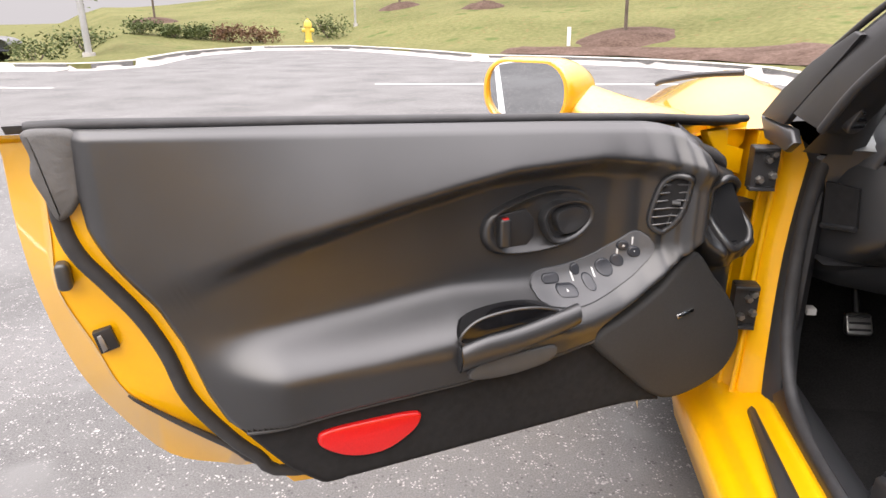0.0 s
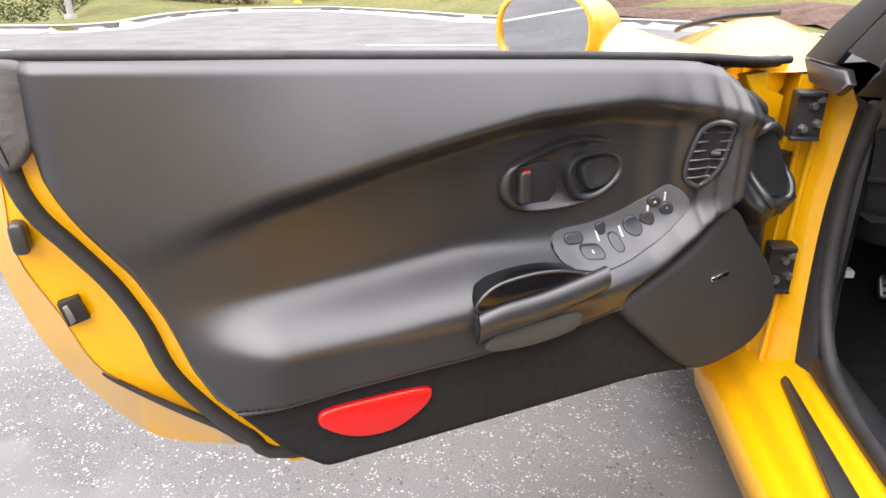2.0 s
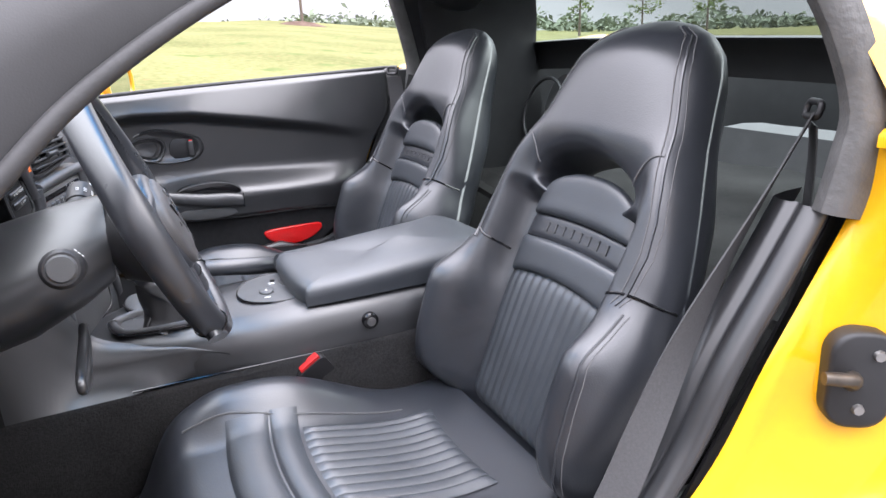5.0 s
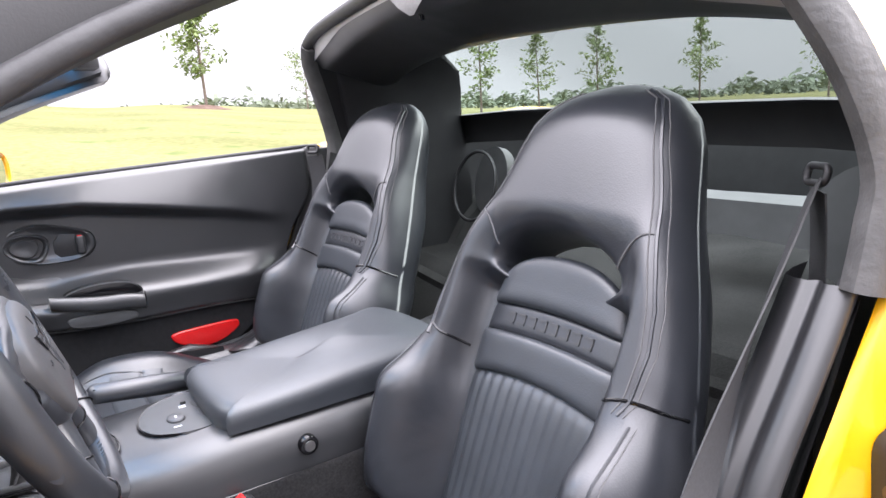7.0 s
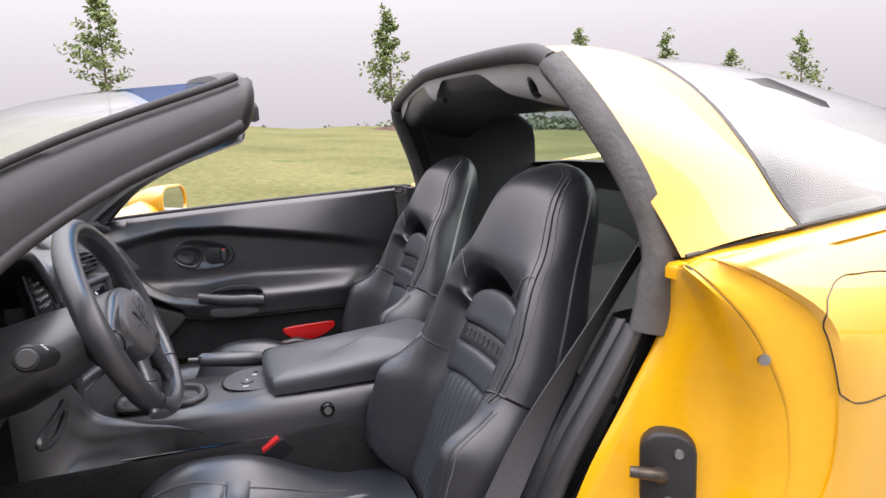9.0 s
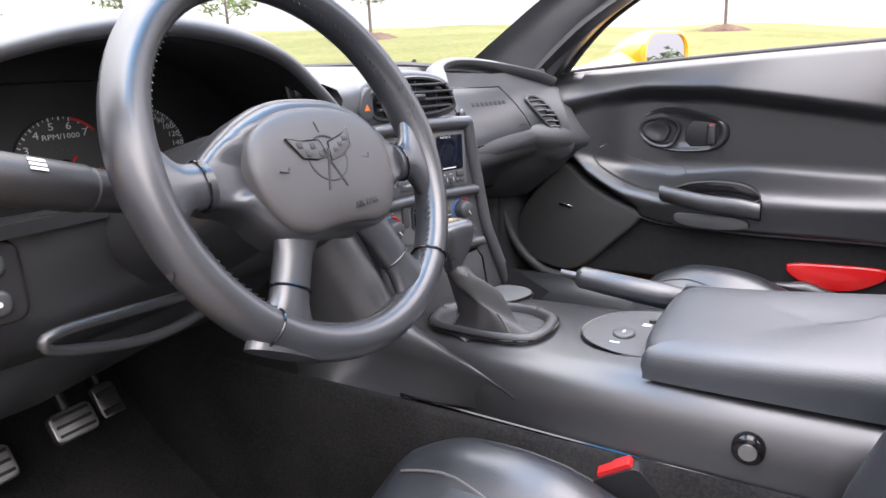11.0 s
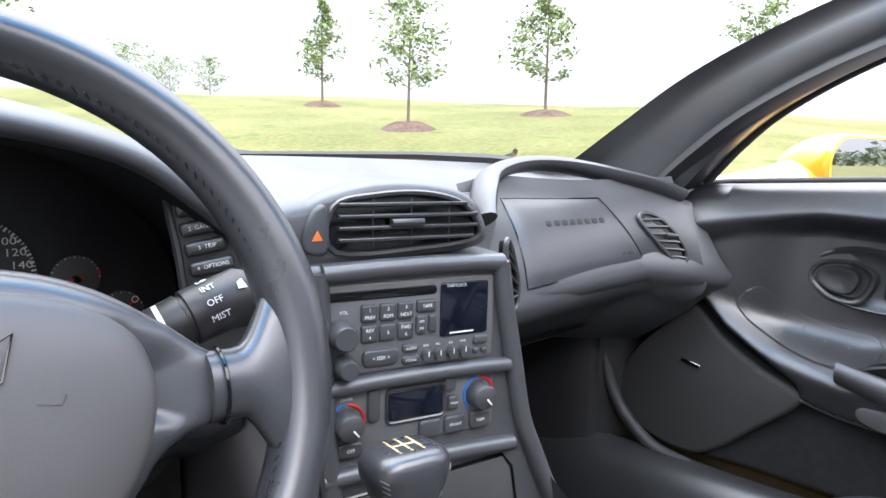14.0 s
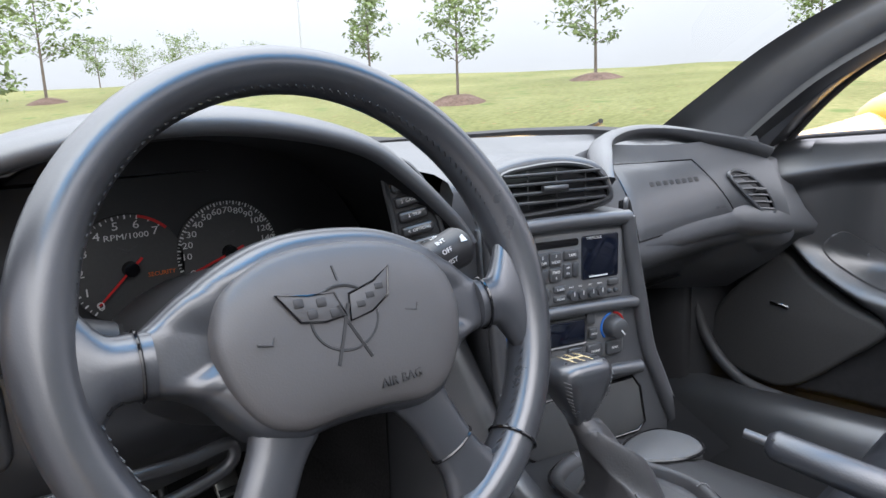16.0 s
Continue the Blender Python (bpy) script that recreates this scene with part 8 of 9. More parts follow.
    # steering column, stalks, ignition
    col = part("steering_column", Geo().loft([[(-0.350 + w * math.cos(a) * 1.15, y, z + h * math.sin(a)) for a in [2 * math.pi * k / 20 for k in range(20)]] for y, z, w, h in ((0.60, 0.665, 0.085, 0.070), (0.50, 0.690, 0.083, 0.070), (0.44, 0.712, 0.072, 0.062), (0.405, 0.726, 0.06, 0.052))]), PLASTIC, CAR, "black steering column shroud")
    for s, tip in ((1, (-0.168, 0.432, 0.752)), (-1, (-0.578, 0.443, 0.761))):
        base_ = Vector((-0.35 + s * 0.07, 0.445, 0.715))
        tip = Vector(tip)
        e = (tip - base_).normalized()
        sk = part("column_stalk", Geo().tube([base_, base_ + e * 0.045], [0.008, 0.009], 10), PLASTIC_D, col, "black column stalk")
        p0 = base_ + e * 0.045
        L_ = (tip - p0).length
        part("stalk_grip", Geo().tube([p0, p0 + e * 0.004, p0 + e * (L_ * 0.36), p0 + e * (L_ * 0.37), p0 + e * (L_ * 0.40), p0 + e * (L_ * 0.41), p0 + e * (L_ - 0.006), tip], [0.010, 0.0155, 0.0175, 0.0160, 0.0160, 0.0185, 0.0190, 0.0155], 18), PLASTIC_D, sk)
        up = Vector((0, -0.75, 0.66))
        up = (up - e * up.dot(e)).normalized()
        if s > 0:
            for i, q in enumerate(("LO", "INT", "OFF", "MIST")):
                p = p0 + e * (L_ * 0.62)
                side = e.cross(up)
                a = 0.9 - 0.55 * i
                nn = (up * math.cos(a) + side * -math.sin(a))
                mt = basis(p + nn * 0.0192, e, nn.cross(e))
                part("lettering", text_geo(q, 0.0062, mt, 0.0002), WHITE, sk, smooth=0)
            p = p0 + e * (L_ * 0.88) + up * 0.0195
            part("wiper_mark", Geo().prism([(-0.003, -0.003), (0.003, -0.0045), (0.002, 0.003), (-0.0015, 0.002)], 0, 0.0005, basis(p, e, up.cross(e)), 0.0001), WHITE, sk)
            part("wash_band", Geo().box((-0.0015, -0.010, 0), (0.0015, 0.010, 0.0006), basis(p0 + e * 0.012 + up * 0.0172, e, up.cross(e)), 0.0001), WHITE, sk)
        else:
            part("stalk_end", Geo().tube([tip, tip + e * 0.004], [0.0135, 0.0115], 16), GREY_P, sk)
            for i in range(3):
                part("stalk_mark", Geo().box((-0.006, -0.0012, 0), (0.006, 0.0012, 0.0006), basis(p0 + e * (L_ * 0.75) + up * 0.0192 + e.cross(up) * (0.004 * (i - 1)), e, up.cross(e)), 0.0001), WHITE, sk)
    part("tilt_lever", Geo().ring(spline([(-0.550, 0.45, 0.636), (-0.490, 0.45, 0.634), (-0.430, 0.45, 0.630), (-0.396, 0.45, 0.632), (-0.402, 0.45, 0.613), (-0.467, 0.45, 0.604), (-0.545, 0.45, 0.622)], 44, True), 0.0052, 8), PLASTIC, col, "black looped tilt lever")
    ig = basis((-0.168, 0.512, 0.652), (0.95, -0.3, 0), (0, 0.1, 1))
    igp = part("ignition_lock", Geo().tube([ig @ Vector((0, 0, -0.02)), ig @ Vector((0, 0, 0.010)), ig @ Vector((0, 0, 0.016))], [0.030, 0.029, 0.021], 24), PLASTIC_D, d, "round ignition lock with a chrome face")
    part("lock_face", Geo().tube([ig @ Vector((0, 0, 0.014)), ig @ Vector((0, 0, 0.0185))], [0.0105, 0.0095], 20), SATIN, igp)
    part("key_slot", Geo().prism(rounded(0.0045, 0.012, 0.002, 3, 0, 0.0), 0.017, 0.0195, ig, 0.0005), GLOSS, igp)


def build_wheel():
    b, a = radians(-2), radians(21.5)
    n = Vector((math.sin(b) * math.cos(a), -math.cos(b) * math.cos(a), math.sin(a)))
    ex = Vector((0, 0, 1)).cross(n).normalized()
    m = basis((-0.3508, 0.3552, 0.7463), ex, n.cross(ex))
    R, steps = 0.1660, 96
    rings = []
    for i in range(steps):
        t = 2 * math.pi * i / steps
        grip = 1.0 + 0.10 * math.exp(-((math.sin(t) - 0.15) / 0.3) ** 2)
        c, e = Vector((R * math.cos(t), R * math.sin(t), 0)), Vector((math.cos(t), math.sin(t), 0))
        rings.append([m @ (c + e * 0.0158 * grip * math.cos(q) + Vector((0, 0, 0.0185 * grip * math.sin(q)))) for q in [2 * math.pi * k / 16 for k in range(16)]])
    w = part("steering_wheel", Geo().grid(rings, close_u=True, close_v=True), HIDE, CAR, "black leather-rimmed four-spoke steering wheel")
    # stitching along the inner rim
    g = Geo()
    for i in range(150):
        t = 2 * math.pi * i / 150
        s0 = m @ Vector(((R - 0.0150) * math.cos(t), (R - 0.0150) * math.sin(t), 0.006))
        s1 = m @ Vector(((R - 0.0150) * math.cos(t + 0.022), (R - 0.0150) * math.sin(t + 0.022), 0.0095))
        g.tube([s0, s1], 0.0006, 4)
    part("rim_stitching", g, PLASTIC, w)
    # leather joints
    for t in (-48, -132):
        t = radians(t)
        c = Vector((R * math.cos(t), R * math.sin(t), 0))
        e = Vector((math.cos(t), math.sin(t), 0))
        part("rim_joint", Geo().ring([m @ (c + e * 0.0166 * math.cos(q) + Vector((0, 0, 0.0197 * math.sin(q)))) for q in [2 * math.pi * k / 18 for k in range(18)]], 0.0011, 5), GLOSS, w)
    # hub, turned a little to the right: two arms to the rim, two lower spokes, and one domed cover over all
    h = m @ Matrix.Translation((-0.0050, -0.0125, 0)) @ Matrix.Rotation(radians(-3.5), 4, "Z") @ Matrix.Scale(0.957, 4)
    for s in (-1, 1):
        sp = []
        for k in range(13):
            f = k / 12
            x = s * (0.118 + 0.052 * f)
            flare = sstep(0.35, 1.0, f)
            y1, y0 = 0.0165 + 0.040 * flare, -0.0215 - 0.046 * flare
            z = 0.004 - 0.004 * f
            sp.append([h @ Vector((x, (y0 + y1) / 2 + (y1 - y0) / 2 * math.cos(q), z + 0.0125 * math.sin(q))) for q in [2 * math.pi * j / 20 for j in range(20)]])
        part("spoke", Geo().loft(sp), HIDE, w, "leather-covered spoke", smooth=70)
        part("spoke_joint", Geo().ring([h @ Vector((s * 0.1255, -0.0025 + 0.0200 * math.cos(q), 0.0036 + 0.0134 * math.sin(q))) for q in [2 * math.pi * j / 20 for j in range(20)]], 0.0011, 5), GLOSS, w)
        lo = []
        for k in range(13):
            f = k / 12
            c = Vector((s * (0.046 + 0.050 * f), -0.048 - 0.100 * f, 0.004 - 0.006 * f))
            d = Vector((s * 0.89, 0.445, 0)) * (0.0185 + 0.020 * sstep(0.55, 1.0, f) + 0.006 * sstep(0.25, 0.0, f))
            lo.append([h @ (c + d * math.cos(q) + Vector((0, 0, 0.0125 * math.sin(q)))) for q in [2 * math.pi * j / 16 for j in range(16)]])
        part("spoke", Geo().loft(lo), HIDE, w, "leather-covered lower spoke", smooth=70)
        c, d = Vector((s * 0.071, -0.098, 0.001)), Vector((s * 0.89, 0.445, 0)) * 0.0190
        part("spoke_joint", Geo().ring([h @ (c + d * math.cos(q) + Vector((0, 0, 0.0130 * math.sin(q)))) for q in [2 * math.pi * j / 20 for j in range(20)]], 0.0011, 5), GLOSS, w)
    wing = [(0.0, 0.067), (0.035, 0.0645), (0.065, 0.055), (0.095, 0.037), (0.116, 0.021), (0.125, 0.013), (0.1255, -0.006), (0.122, -0.019), (0.104, -0.025), (0.090, -0.034), (0.080, -0.046), (0.066, -0.060), (0.045, -0.066), (0.02, -0.063)]
    o = spline([(x, y, 0) for x, y in wing] + [(0, -0.062, 0)] + [(-x, y, 0) for x, y in wing[:0:-1]], 120, True)
    rings = [[h @ Vector((p.x, p.y, -0.022)) for p in o]]
    for k, z in ((1.0, -0.006), (1.0, 0.004), (0.985, 0.0105), (0.955, 0.0155), (0.91, 0.0190), (0.84, 0.0215), (0.7, 0.0225), (0.4, 0.023), (0.05, 0.023)):
        rings.append([h @ Vector((p.x * (k if abs(p.x) < 0.1 else 1 - (1 - k) * 0.45), p.y * k, z * (1 - 0.50 * sstep(0.075, 0.122, abs(p.x))))) for p in o])
    part("hub_cover", Geo().loft(rings), HIDE, w, "smooth arched black hub cover", smooth=80)
    face = [(0.0, 0.0535), (0.035, 0.051), (0.062, 0.042), (0.080, 0.028), (0.087, 0.012), (0.088, -0.006), (0.081, -0.030), (0.066, -0.051), (0.045, -0.0595), (0.02, -0.058)]
    o = spline([(x, y, 0) for x, y in face] + [(0, -0.0575, 0)] + [(-x, y, 0) for x, y in face[:0:-1]], 96, True)
    rings = [[h @ Vector((p.x, p.y, 0.006)) for p in o]]
    for k, z in ((1.0, 0.0200), (0.985, 0.0232), (0.95, 0.0256), (0.88, 0.0278), (0.7, 0.0302), (0.45, 0.0314), (0.2, 0.0319), (0.04, 0.032)):
        rings.append([h @ Vector((p.x * k, p.y * k, z)) for p in o])
    pad = part("air_bag_pad", Geo().loft(rings), VINYL, w, "domed black air bag pad with an embossed badge", smooth=60)
    part("pad_collar", Geo().loft([[h @ Vector((p.x * k, p.y * k, z)) for p in o] for k, z in ((0.7, -0.06), (0.98, -0.035), (1.0, -0.01))]), PLASTIC_D, w)
    # badge: ring with two flags, plain; dark lines stand for the embossing's shade
    zb = 0.0318
    m = m @ Matrix.Translation((-0.0130, -0.0040, 0)) @ Matrix.Scale(0.957, 4)
    part("badge_ring", Geo().ring([m @ Vector((0.0 + 0.0235 * math.cos(q), -0.006 + 0.0205 * math.sin(q), zb - 0.0006)) for q in [2 * math.pi * k / 40 for k in range(40)]], 0.0012, 6), PLASTIC_D, pad, "embossed round badge, its shadow line drawn in darker plastic")
    flags = ([(-0.042, 0.016), (-0.022, 0.012), (-0.004, 0.011), (0.001, -0.005), (-0.014, -0.006), (-0.030, -0.003)], [(0.040, 0.021), (0.026, 0.013), (0.006, 0.008), (0.003, -0.009), (0.020, -0.006), (0.034, 0.002)])
    for fl in flags:
        f_ = part("badge_flag", Geo().prism(fl, zb - 0.003, zb + 0.0006, m, 0.0005), VINYL, pad, "embossed flag shape")
        part("flag_groove", Geo().ring([m @ Vector((x, y, zb + 0.0005)) for x, y in fl], 0.0008, 5), GLOSS, f_)
    for i in range(4):
        for j in range(2):
            if (i + j) % 2 == 0:
                part("flag_check", Geo().prism(rounded(0.0066, 0.0058, 0.001, 2, -0.029 + 0.0075 * i, 0.0085 - 0.0072 * j - 0.0010 * i), zb, zb + 0.0011, m, 0.0003), PLASTIC_D, pad)
    for i in range(3):
        part("flag_bar", Geo().box((0.010 + 0.008 * i, -0.002 + 0.0045 * i, zb), (0.016 + 0.008 * i, 0.002 + 0.0045 * i, zb + 0.0011), m, 0.0003), PLASTIC_D, pad)
    for s in (-1, 1):
        part("flag_staff", Geo().tube([m @ Vector((s * 0.004, 0.002, zb)), m @ Vector((-s * 0.012, -0.034, zb - 0.001))], 0.0016, 5), PLASTIC_D, pad)
        hx = 0.052 * s - 0.001
        part("horn_mark", Geo().tube([m @ Vector((hx - 0.006, -0.010, 0.0310)), m @ Vector((hx + 0.003, -0.012, 0.0310)), m @ Vector((hx + 0.005, -0.008, 0.0310))], 0.0007, 5), PLASTIC_D, pad)
    part("pad_crease", Geo().tube([m @ Vector((0.0, 0.028, 0.0305)), m @ Vector((0.001, 0.018, 0.0314))], 0.0009, 5), PLASTIC_D, pad)
    part("lettering", text_geo("AIR BAG", 0.0085, m @ Matrix.Translation((0.0300, -0.0530, 0.0300)), 0.0008), PLASTIC_D, pad, smooth=0)


def build_console():
    # tunnel body swept along the car
    prof = [(0.80, 0.125, 0.40), (0.62, 0.115, 0.43), (0.54, 0.108, 0.447), (0.46, 0.105, 0.455), (0.40, 0.118, 0.468), (0.30, 0.128, 0.472), (0.20, 0.133, 0.476), (0.10, 0.135, 0.480), (0.0, 0.136, 0.478), (-0.15, 0.137, 0.478), (-0.30, 0.138, 0.482), (-0.42, 0.138, 0.50), (-0.50, 0.138, 0.52)]
    rows = []
    for y, w, z in prof:
        cx = -0.012 + 0.03 * sstep(0.2, 0.46, y)
        rows.append([(cx - w - 0.012, y, 0.14), (cx - w - 0.006, y, 0.30), (cx - w - 0.002, y, z - 0.055), (cx - w + 0.004, y, z - 0.022), (cx - w + 0.020, y, z - 0.004), (cx - w + 0.05, y, z + 0.002), (cx, y, z + 0.003),
                     (cx + w - 0.05, y, z + 0.002), (cx + w - 0.02, y, z - 0.004), (cx + w - 0.004, y, z - 0.022), (cx + w + 0.002, y, z - 0.055), (cx + w + 0.006, y, 0.30), (cx + w + 0.012, y, 0.14)])
    c = part("console", Geo().grid(rows), PLASTIC, CAR, "black centre console", smooth=60)
    # flare from console up to the stack's edges
    a = spline([(0.145, 0.44, 0.60), (0.155, 0.43, 0.545), (0.175, 0.41, 0.50), (0.165, 0.33, 0.462)], 14)
    part("console_flank", Geo().grid([[tuple(p), tuple(p + Vector((0.006, 0.02, -0.02))), tuple(p + Vector((0.004, 0.10, -0.12))), (p.x, p.y + 0.14, 0.15)] for p in a]), PLASTIC, c)
    a = spline([(-0.106, 0.60, 0.72), (-0.094, 0.54, 0.63), (-0.084, 0.497, 0.55), (-0.083, 0.46, 0.488), (-0.098, 0.39, 0.463), (-0.122, 0.32, 0.450), (-0.138, 0.26, 0.43)], 30)
    rows = []
    for i, p in enumerate(a):
        k = 1 - sstep(0.35, 0.95, i / 30)
        rows.append([tuple(p + Vector((0.02, 0.006, -0.006))), tuple(p), tuple(p + Vector((-0.012, 0.004, -0.004)) * k), tuple(p + Vector((-0.026, 0.014, -0.018)) * k), tuple(p + Vector((-0.036, 0.028, -0.045)) * k), tuple(p + Vector((-0.042, 0.042, -0.09)) * k), (-0.148 + 0.024 * sstep(0.55, 0.95, i / 30), p.y + 0.05 * k, 0.398)])
    part("console_flank", Geo().grid(rows), PLASTIC, c, smooth=80)
    part("tunnel_carpet", Geo().grid([[(-0.1485 - 0.006 * sstep(0.4, 0.2, y), y, 0.400), (-0.156 - 0.006 * sstep(0.4, 0.2, y), y, 0.392), (-0.160 - 0.006 * sstep(0.4, 0.2, y), y, 0.27), (-0.166, y, 0.13)] for y in (1.10, 0.66, 0.5, 0.4, 0.3, 0.2, 0.0, -0.2, -0.35)]), CARPET, c, "black carpet on the tunnel's side")
    part("console_seam", Geo().tube([(-0.148, 0.42, 0.405), (-0.151, 0.2, 0.40), (-0.153, -0.05, 0.395), (-0.153, -0.2, 0.39)], 0.002, 5), GLOSS, c)
    # arm rest lid
    o = [(-0.128, 0.085), (-0.115, 0.105), (-0.07, 0.118), (0.06, 0.118), (0.10, 0.108), (0.113, 0.085), (0.116, -0.2), (0.112, -0.30), (-0.13, -0.30), (-0.132, -0.2)]
    oo = spline([(a, b, 0) for a, b in o], 60, True)
    rings = [[(p.x, p.y, 0.481) for p in oo]]
    for k, z in ((1.0, 0.490), (1.012, 0.503), (1.005, 0.519), (0.97, 0.531), (0.90, 0.538), (0.75, 0.543), (0.5, 0.546), (0.2, 0.547), (0.03, 0.547)):
        rings.append([((p.x + 0.008) * k - 0.008, -0.09 + (p.y + 0.09) * (1 - (1 - k) * 0.8), 0.481 + (z - 0.481) * 0.70 + 0.022 * sstep(0.12, -0.3, p.y)) for p in oo])
    part("armrest_lid", Geo().loft(rings), LEATHER_W, CAR, "padded black leather armrest lid", smooth=60)
    lkp = part("console_lock", Geo().tube([(-0.140, 0, 0.438), (-0.156, 0, 0.438), (-0.158, 0, 0.438)], [0.016, 0.0155, 0.013], 20), GLOSS, c, "round console lock")
    part("lock_face", Geo().tube([(-0.156, 0, 0.438), (-0.1605, 0, 0.438)], [0.009, 0.0085], 16), STEEL, lkp)
    # switch plate before the lid
    P = basis((0.006, 0.155, 0.4795), (1, 0, 0), (0, 1, 0.02))
    so = spline([(-0.075, -0.05, 0), (-0.078, 0.0, 0), (-0.055, 0.045, 0), (-0.01, 0.060, 0), (0.045, 0.040, 0), (0.075, 0.0, 0), (0.082, -0.05, 0)], 30)
    sp = part("switch_plate", Geo().prism([(p.x, p.y) for p in so], -0.01, 0.003, P, 0.002), GREY_P, CAR, "grey oval switch plate on the console")
    part("plate_gap", Geo().tube([P @ Vector((p.x, p.y, 0.001)) for p in so], 0.0022, 5), GLOSS, sp)
    part("ride_button", Geo().prism(ellipse(0.017, 0.014, 24, -0.020, 0.006), 0, 0.007, P, 0.003), BUTTON, sp, "oval console button")
    part("button_mark", Geo().prism(rounded(0.008, 0.003, 0.001, 2, -0.020, 0.006), 0.0065, 0.0073, P, 0.0001), WHITE, sp)
    part("label_mark", Geo().box((-0.051, 0.004, 0.003), (-0.048, 0.016, 0.0034), P, 0.0001), WHITE, sp)
    part("label_mark", Geo().box((0.018, -0.019, 0.003), (0.0205, -0.008, 0.0034), P, 0.0001), WHITE, sp)
    part("label_mark", Geo().box((0.0235, -0.019, 0.003), (0.0255, -0.008, 0.0034), P, 0.0001), WHITE, sp)
    part("indicator_lamp", Geo().tube([P @ Vector((0.034, -0.018, 0.002)), P @ Vector((0.034, -0.018, 0.007))], [0.005, 0.004], 12), PLASTIC_D, sp)
    part("finger_notch", Geo().prism([(p.x, p.y) for p in spline([(-0.01, -0.06, 0), (0.0, -0.034, 0), (0.035, -0.030, 0), (0.06, -0.06, 0)], 16)], 0.0, 0.0036, P, 0.001), PLASTIC_D, sp)
    # gear lever: leather boot in a framed opening, stitched knob
    G = basis((-0.024, 0.346, 0.477), (1, 0.0, 0), (0, 1, -0.04))
    fo = spline([(-0.030, 0.080, 0), (0.012, 0.092, 0), (0.040, 0.082, 0), (0.060, 0.012, 0), (0.060, -0.040, 0), (0.042, -0.075, 0), (0.022, -0.090, 0), (-0.022, -0.094, 0), (-0.054, -0.078, 0), (-0.061, -0.036, 0), (-0.056, 0.014, 0), (-0.048, 0.052, 0)], 60, True)
    gl = part("gear_lever", Geo().loft([[G @ Vector((p.x * k, p.y * k, h)) for p in fo] for k, h in ((1.03, -0.004), (1.02, 0.002), (0.98, 0.0065), (0.92, 0.0075), (0.86, 0.004), (0.82, -0.006), (0.80, -0.020), (0.5, -0.024), (0.05, -0.024))]), BOOT, CAR, "gear lever with a wrinkled leather boot", smooth=60)
    part("frame_gap", Geo().ring([G @ Vector((p.x * 1.035, p.y * 1.035, 0.0)) for p in fo], 0.0018, 6), GLOSS, gl)
    for k in (6, 22):
        p = fo[k]
        part("frame_joint", Geo().tube([G @ Vector((p.x * q, p.y * q, h)) for q, h in ((1.02, 0.003), (0.98, 0.0075), (0.92, 0.0085), (0.86, 0.005))], 0.0009, 5), THREAD, gl)
    rings = []
    top = Vector((-0.073, 0.374, 0.568))
    b0 = Vector((-0.030, 0.338, 0.462))
    for k in range(25):
        f = k / 24
        c0 = b0.lerp(top, f ** 0.92) + Vector((0.006, -0.004, 0)) * math.sin(math.pi * f)
        rad = lin_at([(0, 0.052), (0.07, 0.045), (0.16, 0.039), (0.3, 0.033), (0.55, 0.0265), (0.80, 0.020), (0.86, 0.0165), (0.90, 0.0175), (0.95, 0.0125), (1, 0.0115)], f)
        fold = max(0.0, 1 - f * 1.25)
        rings.append([tuple(c0 + Vector((math.cos(q) * rad * (1 + fold * (0.13 * math.sin(3 * q + 4 * f) + 0.05 * math.sin(7 * q - 9 * f))), math.sin(q) * rad * (1.12 + fold * (0.10 * math.sin(3 * q - 5 * f + 1) + 0.05 * math.sin(6 * q + 8 * f))), (0.005 + 0.004 * fold) * math.sin(3 * q + 9 * f) * (f < 0.9)))) for q in [2 * math.pi * j / 40 for j in range(40)]])
    part("gear_boot", Geo().loft(rings), BOOT, gl, "wrinkled leather gear boot", smooth=80)
    for q0 in (0.4, 2.5, 4.2):
        line = [Vector(rings[k][int(q0 / 6.283 * 40)]) + Vector((0, 0, 0.002)) for k in range(0, 8)]
        part("boot_seam", Geo().tube(line, 0.0016, 5), THREAD, gl)
    ax = Vector((0.04, 0.10, 1.0)).normalized()
    K = basis(top, Vector((1, -0.25, 0)), ax.cross(Vector((1, -0.25, 0))))
    zax = K.to_3x3() @ Vector((0, 0, 1))
    if zax.dot(ax) < 0:
        K = basis(top, Vector((-1, 0.25, 0)), ax.cross(Vector((1, -0.25, 0))))
    rings = []
    for z, w, h in ((-0.005, 0.010, 0.010), (0.000, 0.012, 0.012), (0.004, 0.014, 0.013), (0.012, 0.0195, 0.017), (0.026, 0.027, 0.023), (0.040, 0.0325, 0.027), (0.050, 0.0335, 0.028), (0.056, 0.030, 0.025), (0.0595, 0.024, 0.020), (0.0605, 0.012, 0.010)):
        rings.append([K @ Vector((x, y, z)) for x, y in rounded(2 * w, 2 * h, min(w, h) * 0.75, 5)])
    kb = part("gear_knob", Geo().loft(rings), HIDE, gl, "stitched black leather gear knob", smooth=60)
    for s in (-1, 1):
        for i in range(10):
            z = 0.006 + 0.0042 * i
            w = lin_at([(0.004, 0.014), (0.026, 0.027), (0.05, 0.0335)], z)
            part("knob_stitch", Geo().tube([K @ Vector((s * w * 0.80, -w * 0.80, z)), K @ Vector((s * w * 0.92, -w * 0.62, z + 0.002))], 0.0008, 4), GREY_P, kb)
    gm = Geo()
    for x in (-0.010, 0, 0.010):
        gm.box((x - 0.0008, -0.010, 0), (x + 0.0008, 0.010, 0.0006), K @ Matrix.Translation((0, 0, 0.0604)), 0.0001)
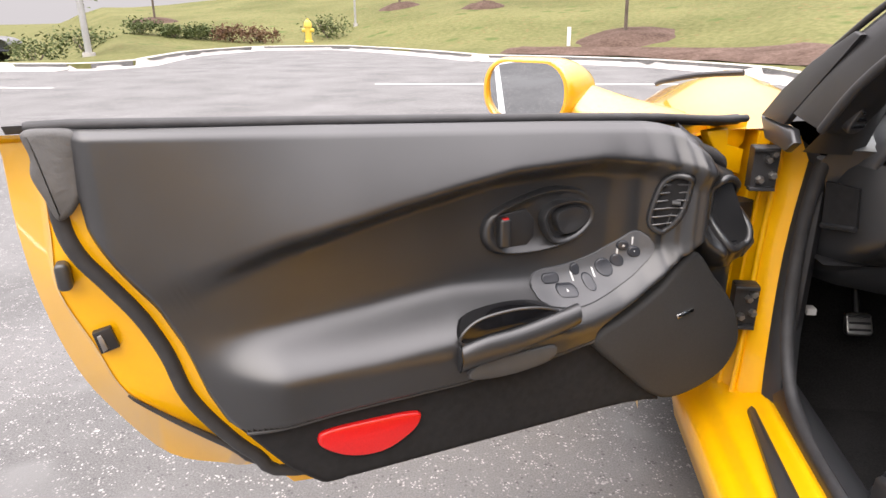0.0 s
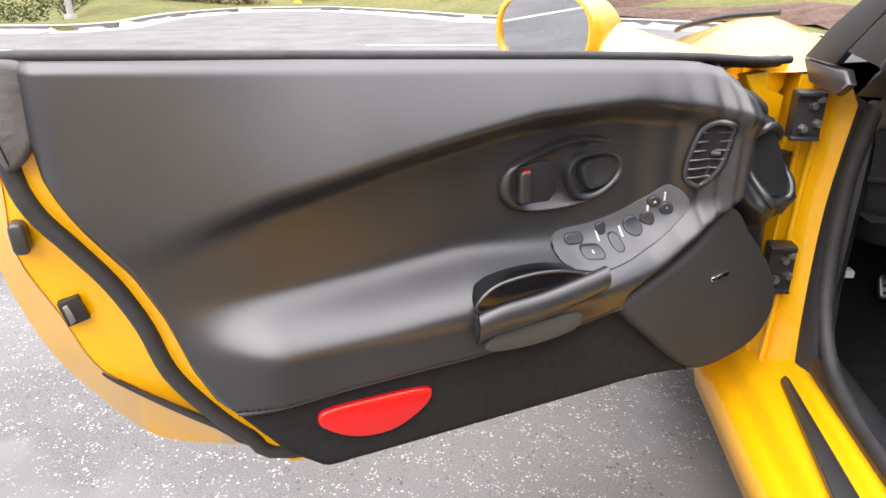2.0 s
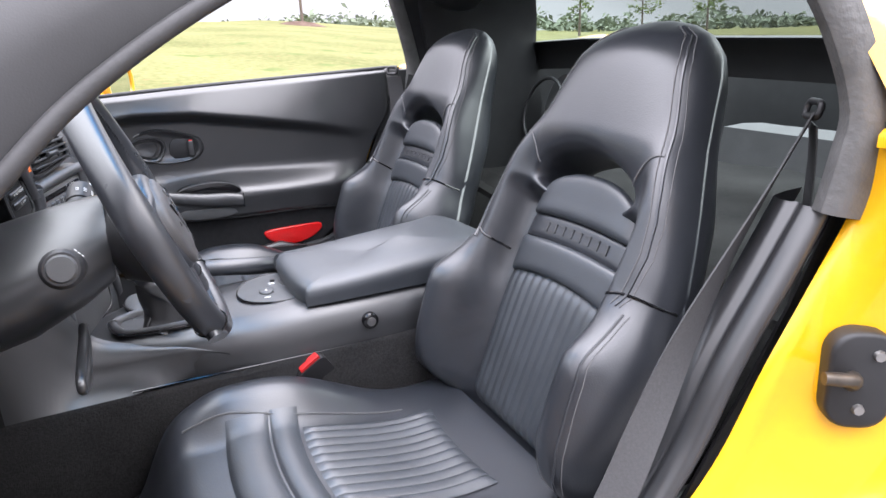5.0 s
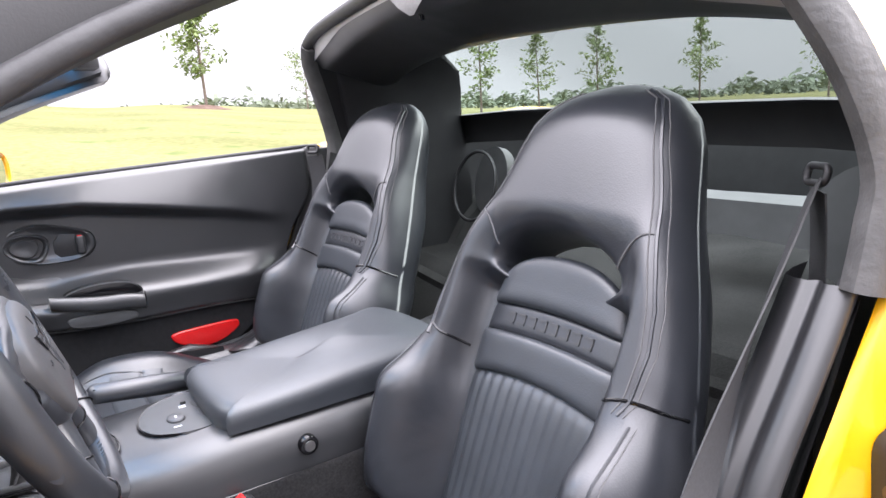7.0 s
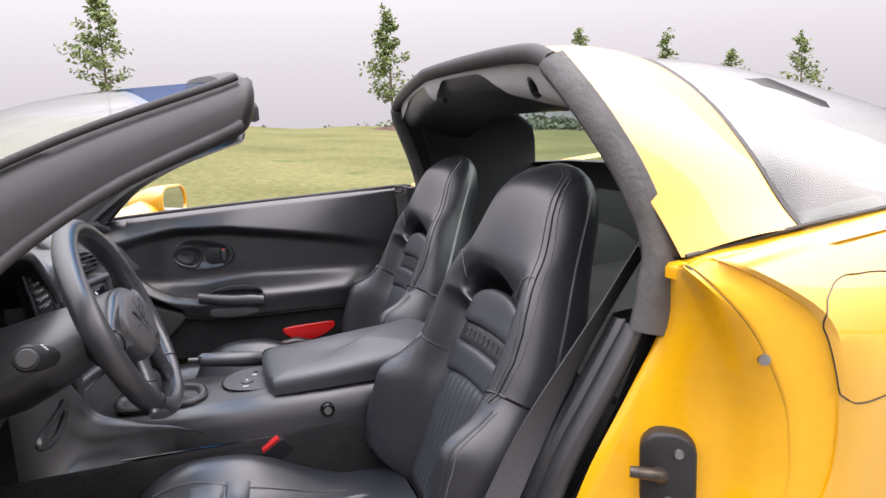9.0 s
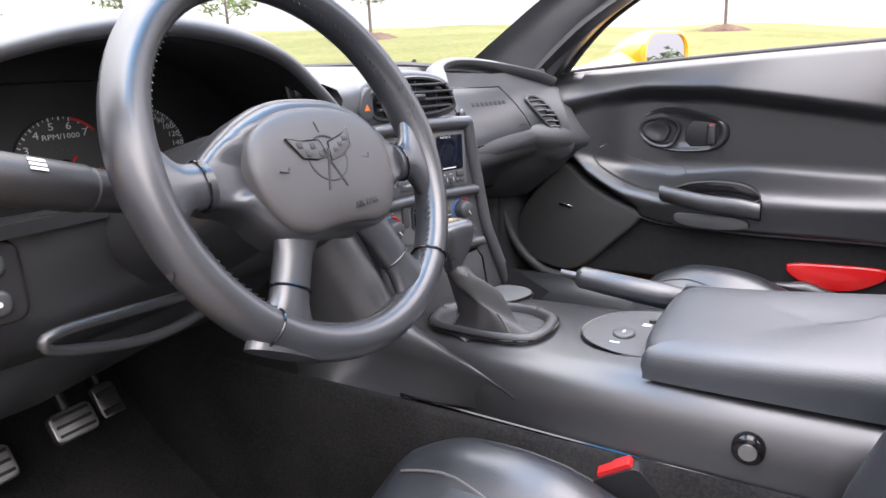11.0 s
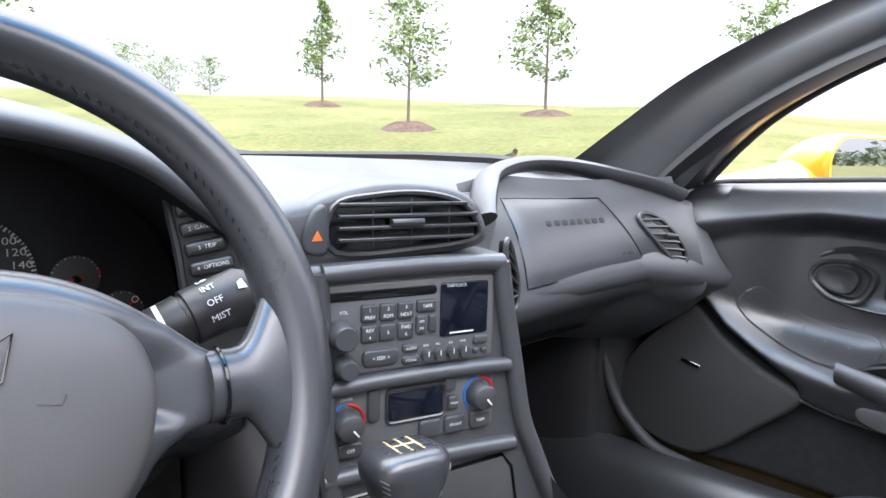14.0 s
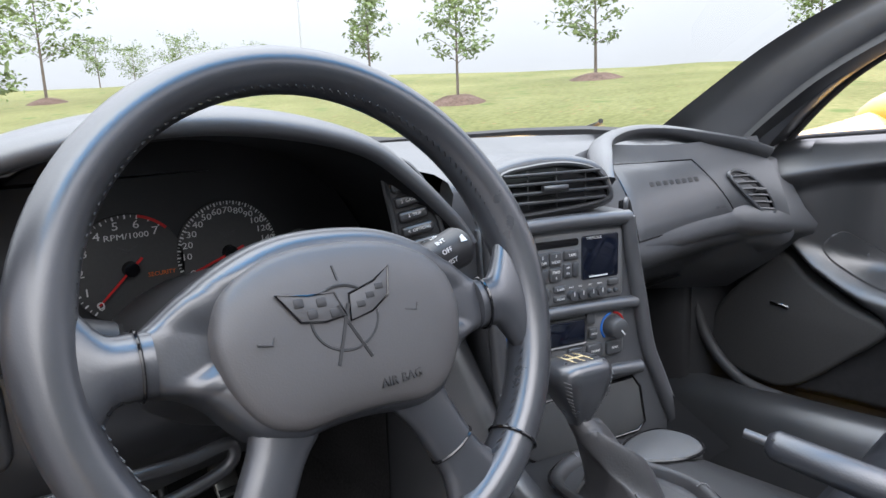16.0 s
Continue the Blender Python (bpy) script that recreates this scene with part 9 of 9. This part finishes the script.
    gm.box((-0.010, -0.0008, 0), (0.010, 0.0008, 0.0006), K @ Matrix.Translation((0, 0, 0.0605)), 0.0001)
    part("shift_pattern", gm, GOLD, kb, "pale gold shift pattern")
    for x, y, s in ((-0.010, 0.0135, "1"), (0, 0.0135, "3"), (0.010, 0.0135, "5"), (-0.010, -0.0135, "2"), (0, -0.0135, "4"), (0.010, -0.0135, "6")):
        part("lettering", text_geo(s, 0.006, K @ Matrix.Translation((x, y, 0.0606)), 0.0002), GOLD, kb, smooth=0)
    # oval tray lid by the stack
    T = basis((0.085, 0.378, 0.474), (1, -0.15, 0), (0.1, 1, 0.04))
    to = spline([(-0.055, 0.005, 0), (-0.02, 0.030, 0), (0.03, 0.028, 0), (0.050, -0.005, 0), (0.035, -0.034, 0), (-0.01, -0.030, 0)], 36, True)
    tl = part("tray_lid", Geo().prism([(p.x, p.y) for p in to], -0.01, 0.004, T, 0.004), GREY_P, CAR, "smooth oval lighter cover")
    part("lid_gap", Geo().ring([T @ Vector((p.x * 1.03, p.y * 1.03, 0.001)) for p in to], 0.002, 5), GLOSS, tl)
    # hand brake, beside the passenger seat
    h0, h1 = Vector((0.150, 0.085, 0.475)), Vector((0.110, 0.272, 0.513))
    e = (h1 - h0).normalized()
    hb = part("hand_brake", Geo().tube([h0 - e * 0.06 - Vector((0, 0, 0.03)), h0, h0 + e * 0.03], [0.018, 0.016, 0.014], 10), GREY_P, CAR, "black hand brake lever with a grey boot")
    part("brake_grip", Geo().tube([h0 + e * 0.015, h0 + e * 0.02, h0 + e * 0.07, h1 - e * 0.014, h1 - e * 0.010, h1 - e * 0.005], [0.014, 0.018, 0.019, 0.0165, 0.014, 0.009], 16), LEATHER, hb)
    part("brake_button", Geo().tube([h1 - e * 0.008, h1 + e * 0.018], [0.006, 0.0055], 10), PLASTIC, hb)
    part("grip_seam", Geo().tube([h0 + e * 0.02 + Vector((-0.012, 0, 0.013)), h1 - e * 0.014 + Vector((-0.011, 0, 0.011))], 0.0012, 5), GLOSS, hb)


def build_floor():
    for s in (-1, 1):
        rows = []
        for y, z in ((-0.34, 0.14), (0.2, 0.125), (0.60, 0.125), (0.80, 0.14), (0.95, 0.22), (1.08, 0.36), (1.12, 0.62)):
            rows.append([(s * x, y, z) for x in (0.13, 0.3, 0.45, 0.60, 0.64)])
        part("floor_carpet", Geo().grid(rows), CARPET, CAR, "black carpeted footwell")
        mt = part("floor_mat", Geo().prism(rounded(0.38, 0.46, 0.05, 5, s * 0.385, 0.60), 0.0, 0.012, lambda p: (p[0], p[1], 0.128 + p[2] + 0.3 * max(0, p[1] - 0.78)), 0.005), CARPET, CAR, "worn black carpet mat")
        # foam wall of the tunnel
        part("tunnel_side", Geo().grid([[(s * 0.150, y, z) for z in (0.12, 0.3, 0.46 if s > 0 else 0.66)] for y in ((0.45 if s > 0 else 0.60), 0.7, 1.12)]), CARPET, CAR)
    part("firewall", Geo().grid([[(x, 1.13, z) for x in (-0.66, -0.3, 0, 0.3, 0.66)] for z in (0.10, 0.4, 0.80)]), CARPET, CAR, "black carpeted bulkhead")
    hp = part("heel_pad", Geo().prism(rounded(0.14, 0.16, 0.02, 4, -0.33, 0.66), 0.0, 0.004, lambda p: (p[0], p[1], 0.140 + p[2]), 0.002), RUBBER, CAR, "ribbed rubber heel pad")
    for i in range(7):
        part("pad_rib", Geo().box((-0.39, 0.60 + 0.02 * i, 0.143), (-0.27, 0.606 + 0.02 * i, 0.147), None, 0.001), RUBBER, hp)
    for x, y, z, w, h in ((-0.435, 0.90, 0.325, 0.055, 0.050), (-0.330, 0.88, 0.345, 0.065, 0.045), (-0.20, 1.0, 0.27, 0.042, 0.11)):
        m = basis((x, y, z), (1, 0, 0), (0, 0.5, 0.87))
        p = part("pedal", Geo().prism(rounded(w, h, 0.01), -0.008, 0.004, m, 0.003), STEEL, CAR, "drilled bright metal pedal")
        for k in range(3):
            part("pedal_grip", Geo().box((-w * 0.4, -h * 0.32 + k * h * 0.3, 0.003), (w * 0.4, -h * 0.22 + k * h * 0.3, 0.008), m, 0.002), RUBBER, p)
        part("pedal_arm", Geo().tube([m @ Vector((0, 0, -0.006)), (x, y + 0.08, z + 0.12), (x, y + 0.10, 0.62)], [0.008, 0.009, 0.010], 8), PLASTIC_D, p)
    part("release_lever", Geo().box((-0.615, 0.745, 0.41), (-0.598, 0.765, 0.424), None, 0.003), WHITE, CAR, "small pale release lever")


build_dash()
build_wheel()
build_console()
build_floor()
